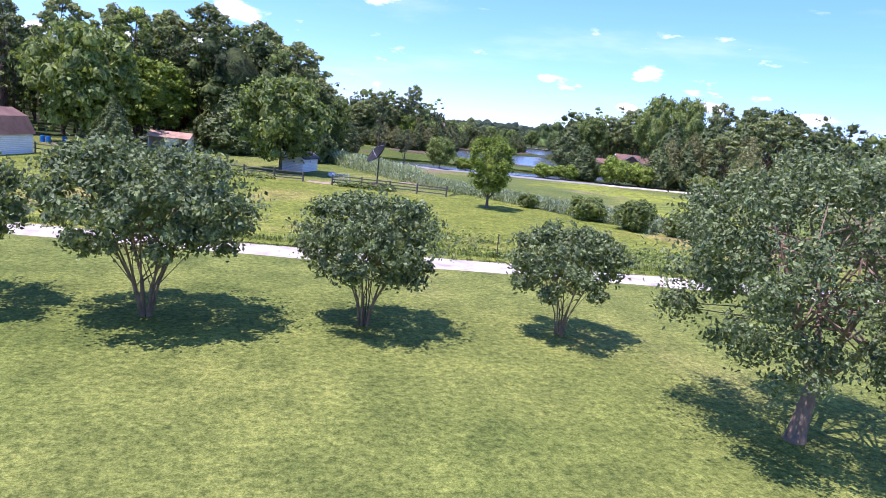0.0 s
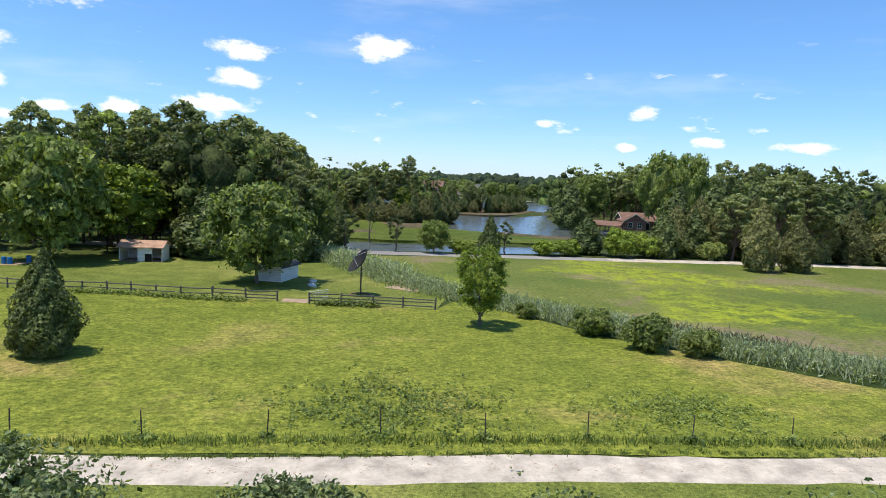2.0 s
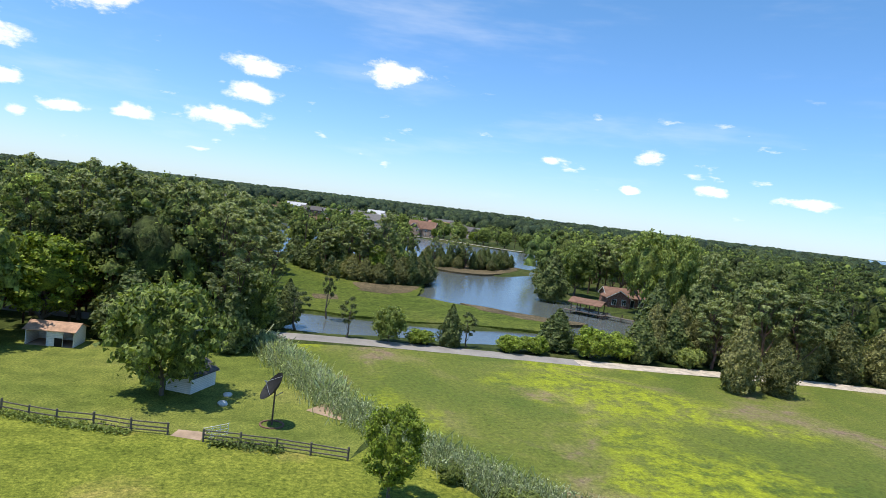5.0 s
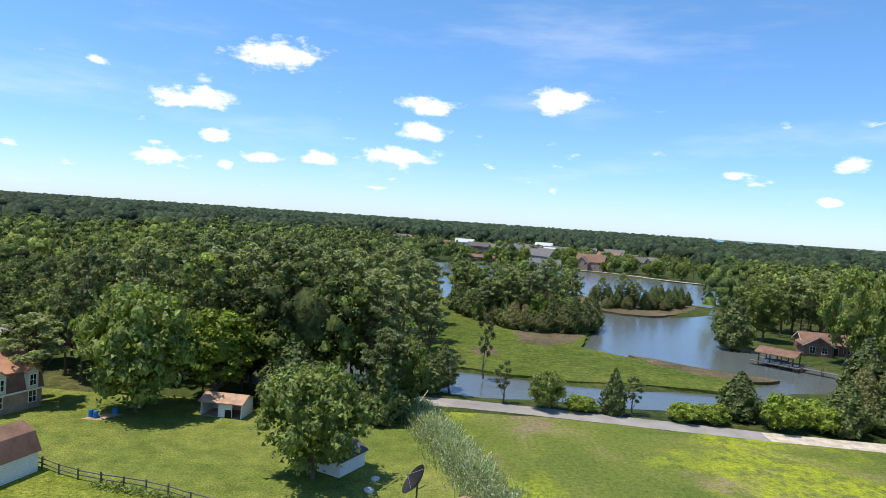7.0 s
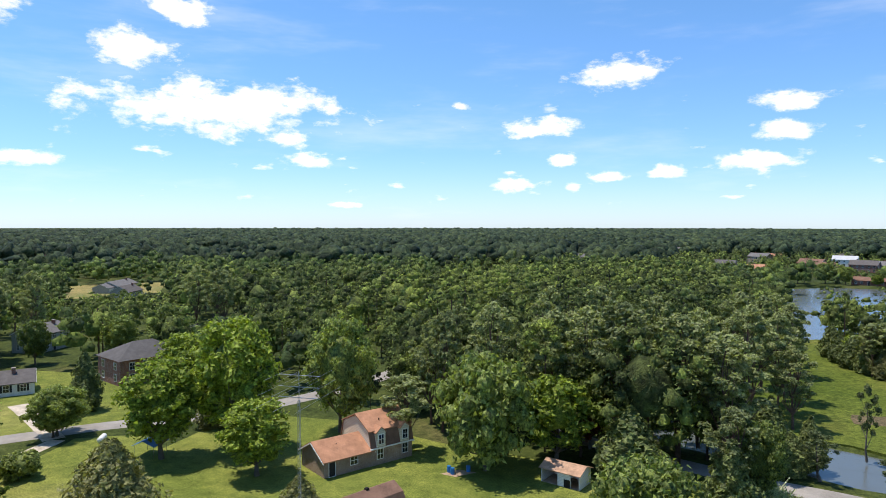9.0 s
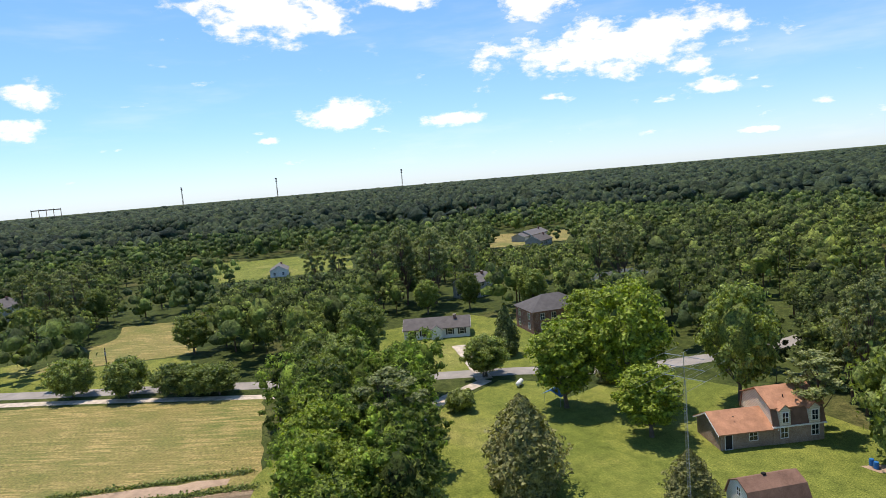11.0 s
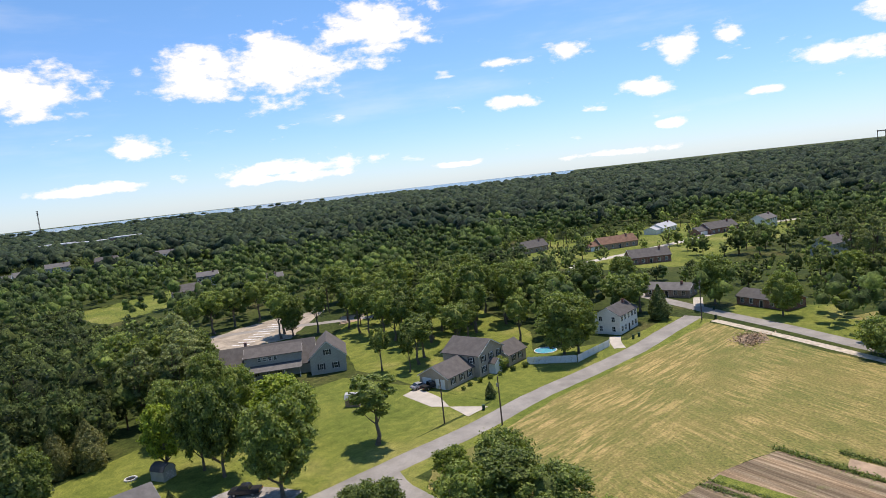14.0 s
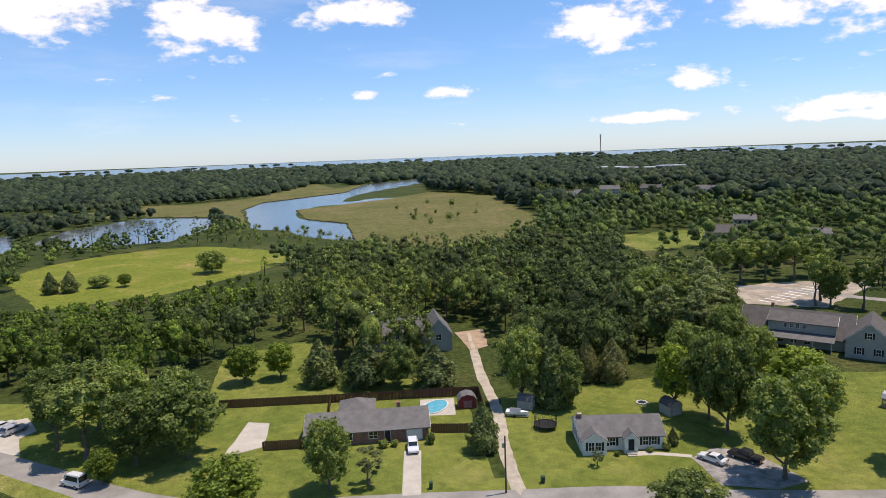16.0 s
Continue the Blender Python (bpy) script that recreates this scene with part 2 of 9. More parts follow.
def banded(name, col_a, col_b, axis, period, rough=0.8, soft=0.25, turn=0.0, vary=0.2):
    """Courses, boards, shingles or furrows: bands across one axis, with stains."""
    m, nt, b = material(name, rough)
    v = coords(nt, turn=turn)
    w = nt.nodes.new("ShaderNodeTexWave")
    w.wave_type, w.bands_direction = "BANDS", axis
    w.inputs["Scale"].default_value = 2 * math.pi / (20 * period)
    w.inputs["Distortion"].default_value = 1.0
    w.inputs["Detail"].default_value = 3
    w.inputs["Detail Scale"].default_value = 1.5
    nt.links.new(v, w.inputs["Vector"])
    c = ramp(nt, w.outputs["Fac"], [(0.5 - soft, col_a), (0.5 + soft, col_b)])
    st = ramp(nt, noise_of(nt, v, 0.5, 5, 0.65), [(0.3, (1 - vary,) * 3), (0.7, (1 + vary,) * 3)])
    gr = ramp(nt, noise_of(nt, v, 9, 3, 0.7), [(0.3, (0.85,) * 3), (0.7, (1.12,) * 3)])
    nt.links.new(mix(nt, 1.0, mix(nt, 1.0, c, st, "MULTIPLY"), gr, "MULTIPLY"), b.inputs["Base Color"])
    bump(nt, b, w.outputs["Fac"], 0.3, 0.03)
    return m


LAWN = grass_material("lawn_turf", (0.145, 0.18, 0.042), (0.195, 0.22, 0.056), (0.30, 0.275, 0.11), 0.05, 4.5, 0.35)
PASTURE = grass_material("pasture_turf", (0.135, 0.175, 0.026), (0.205, 0.23, 0.042), (0.34, 0.265, 0.11), 0.06, 2.5, 0.9)


def meadow_material():
    """Wet meadow: green and straw tones with sharp-edged drifts of yellow flowers."""
    m, nt, b = material("meadow_grass", 0.9)
    v = coords(nt)
    base = ramp(nt, noise_of(nt, v, 0.05, 5, 0.65, 0.5), [(0.34, (0.09, 0.13, 0.014)), (0.52, (0.145, 0.17, 0.024)), (0.68, (0.225, 0.205, 0.07))])
    drift = noise_of(nt, v, 0.032, 3, 0.55)
    spot = noise_of(nt, v, 0.35, 5, 0.75)
    f = mix(nt, 1.0, ramp(nt, drift, [(0.50, (0, 0, 0)), (0.58, (1, 1, 1))]), ramp(nt, spot, [(0.42, (0, 0, 0)), (0.56, (1, 1, 1))]), "MULTIPLY")
    c = mix(nt, f, base, (0.29, 0.33, 0.015))
    brown = mix(nt, 1.0, ramp(nt, noise_of(nt, v, 0.05, 4, 0.6, 1.0), [(0.56, (0, 0, 0)), (0.64, (1, 1, 1))]), ramp(nt, spot, [(0.4, (0, 0, 0)), (0.6, (1, 1, 1))]), "MULTIPLY")
    c = mix(nt, brown, c, (0.24, 0.17, 0.11))
    fine = noise_of(nt, v, 1.8, 5, 0.8)
    finest = noise_of(nt, v, 9.0, 3, 0.8)
    c = mix(nt, 1.0, c, ramp(nt, fine, [(0.3, (0.42,) * 3), (0.7, (1.4,) * 3)]), "MULTIPLY")
    c = mix(nt, 1.0, c, ramp(nt, finest, [(0.3, (0.7,) * 3), (0.7, (1.25,) * 3)]), "MULTIPLY")
    nt.links.new(c, b.inputs["Base Color"])
    bump(nt, b, fine, 0.8, 0.12)
    return m


MEADOW = meadow_material()
MARSH = grass_material("marsh_grass", (0.08, 0.115, 0.02), (0.115, 0.145, 0.03), (0.17, 0.155, 0.05), 0.03, 1.0, 0.5)
WILD = grass_material("rough_ground", (0.04, 0.06, 0.018), (0.065, 0.085, 0.025), (0.115, 0.105, 0.05), 0.03, 0.8, 0.5)
OLIVE = grass_material("tidal_marsh_grass", (0.115, 0.125, 0.04), (0.165, 0.155, 0.065), (0.22, 0.165, 0.10), 0.02, 0.6, 0.7)
SEDGE = grass_material("brown_sedge", (0.10, 0.085, 0.058), (0.155, 0.122, 0.086), (0.21, 0.162, 0.118), 0.06, 2.0, 0.6)


def hay_material():
    """Mown hay: swaths along the street on one side, along the track on the other, over green stubble."""
    m, nt, b = material("mown_hay", 0.95)
    v = coords(nt)
    swaths = []
    for turn in (7, -58):
        pull = nt.nodes.new("ShaderNodeMapping")
        pull.inputs["Scale"].default_value = (0.11, 1.05, 1)
        nt.links.new(coords(nt, (1, 1, 1), radians(turn)), pull.inputs["Vector"])
        swaths.append(ramp(nt, noise_of(nt, pull.outputs["Vector"], 1.0, 5, 0.7, 0.6), [(0.46, (0, 0, 0)), (0.56, (1, 1, 1))]))
    sep = nt.nodes.new("ShaderNodeSeparateXYZ")
    nt.links.new(v, sep.inputs[0])
    edge = nt.nodes.new("ShaderNodeMapRange")
    edge.inputs["From Min"].default_value, edge.inputs["From Max"].default_value = -22.0, -8.0
    nt.links.new(sep.outputs["Y"], edge.inputs["Value"])
    swath = mix(nt, edge.outputs[0], swaths[0], mix(nt, 0.7, (0, 0, 0), swaths[1]))
    green = ramp(nt, noise_of(nt, v, 0.035, 5, 0.65), [(0.35, (0.13, 0.15, 0.032)), (0.65, (0.23, 0.19, 0.058))])
    n2 = noise_of(nt, v, 0.09, 5, 0.7)
    fac = mix(nt, 1.0, swath, ramp(nt, n2, [(0.38, (0.05,) * 3), (0.62, (1.0,) * 3)]), "MULTIPLY")
    c = mix(nt, fac, green, (0.46, 0.33, 0.13))
    fine = noise_of(nt, v, 2.0, 5, 0.8)
    c = mix(nt, 1.0, c, ramp(nt, fine, [(0.32, (0.42,) * 3), (0.68, (1.45,) * 3)]), "MULTIPLY")
    nt.links.new(c, b.inputs["Base Color"])
    bump(nt, b, fine, 0.8, 0.1)
    return m


HAY = hay_material()


def soil_material():
    """Tilled ground: uneven furrows of moist and dry soil, in beds of different age."""
    m, nt, b = material("tilled_soil", 0.95)
    v = coords(nt, turn=radians(20))
    rows = []
    for across, along_row, detail in ((1.3, 0.05, 4), (0.22, 0.004, 2)):
        pull = nt.nodes.new("ShaderNodeMapping")
        pull.inputs["Scale"].default_value = (across, along_row, 1)
        nt.links.new(v, pull.inputs["Vector"])
        rows.append(noise_of(nt, pull.outputs["Vector"], 1.0, detail, 0.65))
    c = ramp(nt, rows[0], [(0.36, (0.15, 0.105, 0.065)), (0.5, (0.235, 0.17, 0.108)), (0.64, (0.37, 0.285, 0.195))])
    c = mix(nt, 1.0, c, ramp(nt, rows[1], [(0.4, (0.72, 0.74, 0.72)), (0.6, (1.3, 1.25, 1.18))]), "MULTIPLY")
    weedy = ramp(nt, noise_of(nt, v, 0.25, 5, 0.75), [(0.56, (0, 0, 0)), (0.68, (0.55, 0.55, 0.55))])
    c = mix(nt, weedy, c, (0.16, 0.17, 0.05))
    clods = noise_of(nt, v, 3.5, 5, 0.8)
    c = mix(nt, 1.0, c, ramp(nt, clods, [(0.3, (0.62,) * 3), (0.7, (1.3,) * 3)]), "MULTIPLY")
    nt.links.new(c, b.inputs["Base Color"])
    bump(nt, b, rows[0], 0.8, 0.15)
    return m


SOIL = soil_material()
BARE = plain("bare_ground", (0.42, 0.30, 0.20), 0.95, vary=0.35, scale=0.4, grain=3)
GRAVEL = plain("crushed_shell_gravel", (0.55, 0.47, 0.37), 0.95, vary=0.4, scale=0.7, grain=6, relief=0.4)
ASPHALT = plain("weathered_asphalt", (0.305, 0.28, 0.25), 0.9, vary=0.3, scale=0.2, grain=5, relief=0.2)
CONCRETE = plain("pale_concrete", (0.50, 0.45, 0.38), 0.9, vary=0.2, scale=0.3, grain=6, relief=0.1)
SAND = plain("sandy_track", (0.47, 0.40, 0.31), 0.95, vary=0.35, scale=0.35, grain=4, relief=0.2)
GRADED = plain("graded_pale_soil", (0.40, 0.335, 0.26), 0.95, vary=0.45, scale=0.25, grain=2, relief=0.3)
PATCHED = plain("patched_asphalt", (0.33, 0.30, 0.27), 0.9, vary=0.55, scale=0.5, grain=4)
BARK = plain("grey_bark", (0.17, 0.14, 0.11), 0.95, vary=0.4, scale=2, grain=9, relief=0.6)
PINE_BARK = plain("pine_bark", (0.16, 0.10, 0.075), 0.95, vary=0.4, scale=2, grain=7, relief=0.6)
CRAPE_BARK = plain("smooth_crape_bark", (0.27, 0.185, 0.115), 0.7, vary=0.4, scale=3, grain=7, relief=0.2)
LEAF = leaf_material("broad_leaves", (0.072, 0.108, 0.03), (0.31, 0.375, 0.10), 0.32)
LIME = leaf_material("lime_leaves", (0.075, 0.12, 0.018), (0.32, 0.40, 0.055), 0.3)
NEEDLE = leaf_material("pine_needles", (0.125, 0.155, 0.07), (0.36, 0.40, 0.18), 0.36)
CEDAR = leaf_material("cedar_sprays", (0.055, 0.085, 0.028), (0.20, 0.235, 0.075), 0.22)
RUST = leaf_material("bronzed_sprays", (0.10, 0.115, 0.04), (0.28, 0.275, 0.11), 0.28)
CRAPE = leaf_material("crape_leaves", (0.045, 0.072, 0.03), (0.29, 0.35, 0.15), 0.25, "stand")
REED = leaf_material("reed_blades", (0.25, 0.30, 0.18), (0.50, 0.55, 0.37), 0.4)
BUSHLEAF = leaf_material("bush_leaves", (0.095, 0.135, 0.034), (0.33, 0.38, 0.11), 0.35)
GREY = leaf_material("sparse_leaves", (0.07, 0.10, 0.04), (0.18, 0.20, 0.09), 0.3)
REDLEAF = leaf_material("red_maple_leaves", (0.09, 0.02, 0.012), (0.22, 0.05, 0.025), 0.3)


def woods_material(name, tones, low, high, grain=1.0, crowns=0.0):
    """A wood seen as a mass: tone by the single tree, by the stand and by the spray."""
    m, nt, b = material(name, 0.6)
    v = coords(nt)
    tree = noise_of(nt, v, 0.11, 2, 0.5)
    stand = noise_of(nt, v, 0.012, 3, 0.6)
    geo = nt.nodes.new("ShaderNodeNewGeometry")
    c = ramp(nt, tree, list(zip((0.30, 0.43, 0.55, 0.68), tones)))
    c = mix(nt, 1.0, c, ramp(nt, stand, [(0.38, low), (0.62, high)]), "MULTIPLY")
    c = mix(nt, 1.0, c, ramp(nt, geo.outputs["Random Per Island"], [(0.0, (1 - 0.55 * grain, 1 - 0.52 * grain, 1 - 0.48 * grain)), (1.0, (1 + 0.62 * grain, 1 + 0.6 * grain, 1 + 0.45 * grain))]), "MULTIPLY")
    leafy = noise_of(nt, v, 0.9, 5, 0.75)
    c = mix(nt, 1.0, c, ramp(nt, leafy, [(0.34, (1 - 0.6 * grain, 1 - 0.57 * grain, 1 - 0.54 * grain)), (0.62, (1 + 0.5 * grain, 1 + 0.46 * grain, 1 + 0.35 * grain))]), "MULTIPLY")
    fine = noise_of(nt, v, 0.22, 4, 0.8)
    c = mix(nt, 1.0, c, ramp(nt, fine, [(0.36, (1 - 0.45 * grain, 1 - 0.43 * grain, 1 - 0.4 * grain)), (0.62, (1 + 0.4 * grain, 1 + 0.36 * grain, 1 + 0.25 * grain))]), "MULTIPLY")
    nt.links.new(c, b.inputs["Base Color"])
    if crowns:
        tops = noise_of(nt, v, 0.16, 5, 0.75)
        c = mix(nt, 1.0, c, ramp(nt, tops, [(0.36, (0.58, 0.6, 0.64)), (0.62, (1.3, 1.27, 1.22))]), "MULTIPLY")
        nt.links.new(c, b.inputs["Base Color"])
        bump(nt, b, tops, 1.0, crowns)
    else:
        bump(nt, b, leafy, 0.9, 0.9)
    b.inputs["Specular IOR Level"].default_value = 0.15
    tr = nt.nodes.new("ShaderNodeBsdfTranslucent")
    nt.links.new(c, tr.inputs["Color"])
    ms = nt.nodes.new("ShaderNodeMixShader")
    ms.inputs[0].default_value = 0.35
    nt.links.new(b.outputs[0], ms.inputs[1])
    nt.links.new(tr.outputs[0], ms.inputs[2])
    nt.links.new(ms.outputs[0], nt.nodes["Material Output"].inputs["Surface"])
    return m


WOODS = woods_material("woods_leaves", [(0.085, 0.115, 0.046), (0.135, 0.175, 0.06), (0.18, 0.235, 0.07), (0.225, 0.29, 0.08)], (0.65, 0.68, 0.8), (1.25, 1.2, 1.05))
# bluer, flatter tones than the nearer woods: distance haze put into the colour
FARWOODS = woods_material("hazy_far_canopy", [(0.042, 0.07, 0.046), (0.058, 0.092, 0.053), (0.078, 0.115, 0.058), (0.102, 0.14, 0.064)], (0.75, 0.8, 0.88), (1.2, 1.15, 1.08), 0.5, 3.5)
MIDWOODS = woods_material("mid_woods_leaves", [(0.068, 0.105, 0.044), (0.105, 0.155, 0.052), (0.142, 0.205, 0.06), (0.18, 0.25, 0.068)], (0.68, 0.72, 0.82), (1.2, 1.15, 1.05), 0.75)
LIMEWOODS = woods_material("lime_woods", [(0.07, 0.105, 0.03), (0.13, 0.185, 0.04), (0.17, 0.25, 0.048), (0.23, 0.32, 0.058)], (0.75, 0.78, 0.8), (1.2, 1.2, 1.05))


def water_material():
    m, nt, b = material("creek_water", 0.2)
    b.inputs["Base Color"].default_value = (0.105, 0.12, 0.115, 1)
    b.inputs["Specular IOR Level"].default_value = 0.75
    v = coords(nt)
    n = noise_of(nt, v, 0.9, 4, 0.6)
    bump(nt, b, n, 0.4, 0.07)
    return m


WATER = water_material()

# ---- small builders ----


def mesh_object(name, verts, faces, mat, parent=None):
    me = bpy.data.meshes.new(name)
    me.from_pydata([tuple(v) for v in verts], [], [tuple(f) for f in faces])
    me.materials.append(mat)
    ob = new(name, me)
    if parent:
        ob.parent = parent
    return ob


def quads_object(name, corners, mat, parent=None):
    """A mesh of loose faces; corners has the shape (faces, corners of a face, 3)."""
    n, k = corners.shape[:2]
    me = bpy.data.meshes.new(name)
    me.vertices.add(k * n)
    me.vertices.foreach_set("co", np.asarray(corners, np.float32).ravel())
    me.loops.add(k * n)
    me.loops.foreach_set("vertex_index", np.arange(k * n, dtype=np.int32))
    me.polygons.add(n)
    me.polygons.foreach_set("loop_start", np.arange(0, k * n, k, dtype=np.int32))
    me.update(calc_edges=True)
    me.materials.append(mat)
    ob = new(name, me)
    if parent:
        ob.parent = parent
    return ob


def part(name, bm, mat, parent, label=""):
    """Links a bmesh as one mesh object under a thing or a part."""
    me = bpy.data.meshes.new(name)
    bm.to_mesh(me)
    bm.free()
    me.materials.append(mat)
    ob = new(name, me)
    ob.parent = parent
    if label:
        ob["label"] = label
    return ob


def thing(name, m, label, category, group="", kind=""):
    ob = new(name)
    ob.matrix_basis = m
    return tagged(ob, label, category, group, kind)


def box(bm, x0, y0, z0, x1, y1, z1, bevel=0.0):
    r = bmesh.ops.create_cube(bm, size=1.0)
    for v in r["verts"]:
        v.co = Vector(((x0 + x1) / 2 + v.co.x * (x1 - x0), (y0 + y1) / 2 + v.co.y * (y1 - y0), (z0 + z1) / 2 + v.co.z * (z1 - z0)))
    if bevel:
        bmesh.ops.bevel(bm, geom=list({e for v in r["verts"] for e in v.link_edges}), offset=bevel, segments=1, affect="EDGES")
    return bm


def boxed(*args, bevel=0.0):
    return box(bmesh.new(), *args, bevel=bevel)


def tube(bm, a, b, ra, rb, sides=8):
    """A tapered rod from a to b."""
    a, b = Vector(a), Vector(b)
    q = (b - a).to_track_quat("Z", "Y")
    rings = []
    for p, r in ((a, ra), (b, rb)):
        rings.append([bm.verts.new(p + q @ Vector((r * math.cos(2 * math.pi * i / sides), r * math.sin(2 * math.pi * i / sides), 0))) for i in range(sides)])
    for i in range(sides):
        bm.faces.new((rings[0][i], rings[0][(i + 1) % sides], rings[1][(i + 1) % sides], rings[1][i]))
    bm.faces.new(rings[1])
    bm.faces.new(rings[0][::-1])
    return bm


def sweep(bm, points, radii, sides=7):
    """One tapered rod through several points, closed at both ends."""
    pts = [Vector(p) for p in points]
    rings = []
    for i, p in enumerate(pts):
        q = (pts[min(i + 1, len(pts) - 1)] - pts[max(i - 1, 0)]).to_track_quat("Z", "Y")
        rings.append([bm.verts.new(p + q @ Vector((radii[i] * math.cos(2 * math.pi * k / sides), radii[i] * math.sin(2 * math.pi * k / sides), 0))) for k in range(sides)])
    for a, b in zip(rings, rings[1:]):
        for k in range(sides):
            bm.faces.new((a[k], a[(k + 1) % sides], b[(k + 1) % sides], b[k]))
    bm.faces.new(rings[-1])
    bm.faces.new(rings[0][::-1])
    return bm


def prism(bm, outline, y0, y1):
    """An outline in x and z, pushed from y0 to y1."""
    f = [bm.verts.new((x, y0, z)) for x, z in outline]
    k = [bm.verts.new((x, y1, z)) for x, z in outline]
    n = len(outline)
    bm.faces.new(f)
    bm.faces.new(k[::-1])
    for i in range(n):
        bm.faces.new((f[(i + 1) % n], f[i], k[i], k[(i + 1) % n]))
    bmesh.ops.recalc_face_normals(bm, faces=bm.faces)
    return bm


def inside(px, py, poly):
    """Which of the points lie in a polygon."""
    hit = np.zeros(px.shape, bool)
    for (x0, y0), (x1, y1) in zip(poly, poly[1:] + poly[:1]):
        if y0 == y1:
            continue
        cross = ((y0 > py) != (y1 > py)) & (px < (x1 - x0) * (py - y0) / (y1 - y0) + x0)
        hit ^= cross
    return hit


def far_from(px, py, poly):
    """The distance of points from a polygon's edge."""
    best = np.full(px.shape, 1e9)
    for (x0, y0), (x1, y1) in zip(poly, poly[1:] + poly[:1]):
        dx, dy = x1 - x0, y1 - y0
        s = np.clip(((px - x0) * dx + (py - y0) * dy) / (dx * dx + dy * dy + 1e-9), 0, 1)
        best = np.minimum(best, np.hypot(px - x0 - s * dx, py - y0 - s * dy))
    return best


def smooth_line(points, step=2.0):
    """A Catmull-Rom line through points in plan."""
    p = [Vector((*q, 0)) for q in points]
    p = [2 * p[0] - p[1], *p, 2 * p[-1] - p[-2]]
    out = []
    for a, b, c, d in zip(p, p[1:], p[2:], p[3:]):
        n = max(2, int((c - b).length / step))
        for i in range(n):
            t = i / n
            out.append(0.5 * (2 * b + (c - a) * t + (2 * a - 5 * b + 4 * c - d) * t * t + (3 * b - a - 3 * c + d) * t ** 3))
    return out + [p[-2]]


def strip(name, points, width, z, mat, label, category, wobble=0.15, step=2.0):
    """A road or path: a ribbon with a slightly ragged edge and a low crown."""
    line = smooth_line(points, step)
    verts, faces = [], []
    for i, p in enumerate(line):
        d = (line[min(i + 1, len(line) - 1)] - line[max(i - 1, 0)]).normalized()
        side = Vector((-d.y, d.x, 0))
        wa = width / 2 + wobble * (noise.noise(p * 0.35) + 0.6 * noise.noise(p * 1.3))
        wb = width / 2 + wobble * (noise.noise(p * 0.35 + Vector((40, 0, 0))) + 0.6 * noise.noise(p * 1.3 + Vector((9, 9, 0))))
        verts += [p + side * wa + Vector((0, 0, z - 0.05)), p + side * (wa - 0.15) + Vector((0, 0, z)), p + Vector((0, 0, z + 0.03)), p - side * (wb - 0.15) + Vector((0, 0, z)), p - side * wb + Vector((0, 0, z - 0.05))]
    for i in range(len(line) - 1):
        for k in range(4):
            faces.append((5 * i + k + 5, 5 * i + k + 6, 5 * i + k + 1, 5 * i + k))
    ob = mesh_object(name, verts, faces, mat)
    return tagged(ob, label, category, kind="structure")


def patch(name, poly, z, mat, label, category, ragged=0.5, step=2.5, kind="structure", bank=0.0):
    """A patch of ground laid on the sheet, with a ragged outline."""
    pts = []
    for (x0, y0), (x1, y1) in zip(poly, poly[1:] + poly[:1]):
        n = max(1, int(math.hypot(x1 - x0, y1 - y0) / step))
        for i in range(n):
            q = Vector((x0 + (x1 - x0) * i / n, y0 + (y1 - y0) * i / n, 0))
            w = noise.noise_vector(q * 0.22) + 0.6 * noise.noise_vector(q * 0.9)
            pts.append((q.x + ragged * w.x, q.y + ragged * w.y, z))
    bm = bmesh.new()
    edges = []
    vs = [bm.verts.new(p) for p in pts]
    for a, b in zip(vs, vs[1:] + vs[:1]):
        edges.append(bm.edges.new((a, b)))
    bmesh.ops.triangle_fill(bm, edges=edges, use_beauty=True, normal=(0, 0, 1))
    for f in bm.faces:
        if f.normal.z < 0:
            f.normal_flip()
    if bank:
        foot = [bm.verts.new((p[0], p[1], z - bank)) for p in pts]
        for i in range(len(vs)):
            j = (i + 1) % len(vs)
            bm.faces.new((vs[i], foot[i], foot[j], vs[j]))
    me = bpy.data.meshes.new(name)
    bm.to_mesh(me)
    bm.free()
    me.materials.append(mat)
    return tagged(new(name, me), label, category, kind=kind)


# ---- plan of the waters ----
LAKE = [(34.5, 178), (43, 170), (54, 161.5), (62, 153), (70, 150), (86, 147), (95, 155), (96, 164), (86, 172), (84, 186), (78, 197), (82, 215), (100, 262), (112, 290), (140, 340), (160, 392), (129, 406), (104, 420), (95, 438),
        (40, 452), (10, 450), (-14, 430), (-14, 370), (-9, 310), (-7, 240), (-4, 214), (1, 208), (3, 214), (-2, 240), (4, 262), (20, 285), (36, 275), (50, 255), (48, 230), (42, 200)]
ISLAND = [(40, 262), (52, 250), (64, 247), (80, 245), (95, 258), (106, 278), (99, 300), (74, 301), (50, 290)]
CHANNEL = [(-22, 136), (6, 131), (21, 130), (40, 128.5), (48, 129), (56, 138), (66, 146), (76, 150), (70, 154), (58, 148), (51, 139.5), (45, 142), (33, 140), (23, 142), (13.5, 144.5), (7, 146), (-20, 150)]
RIVER = [(151, -644), (148, -749), (124, -810), (77, -967), (46, -1061), (-12, -1133), (-55, -1187), (-57, -1069), (-7, -948), (25, -872), (49, -793), (59, -690), (20, -720), (-28, -713), (-27, -678), (23, -667), (80, -647), (94, -584), (82, -521), (60, -489), (42, -476), (34, -399), (40, -374), (55, -387), (71, -411), (79, -440), (98, -451), (110, -463)]
CREEK = [(40, -403), (27, -388), (9, -375), (-7, -356), (-22, -338), (-21, -329), (-5, -342), (9, -357), (26, -368), (36, -374)]
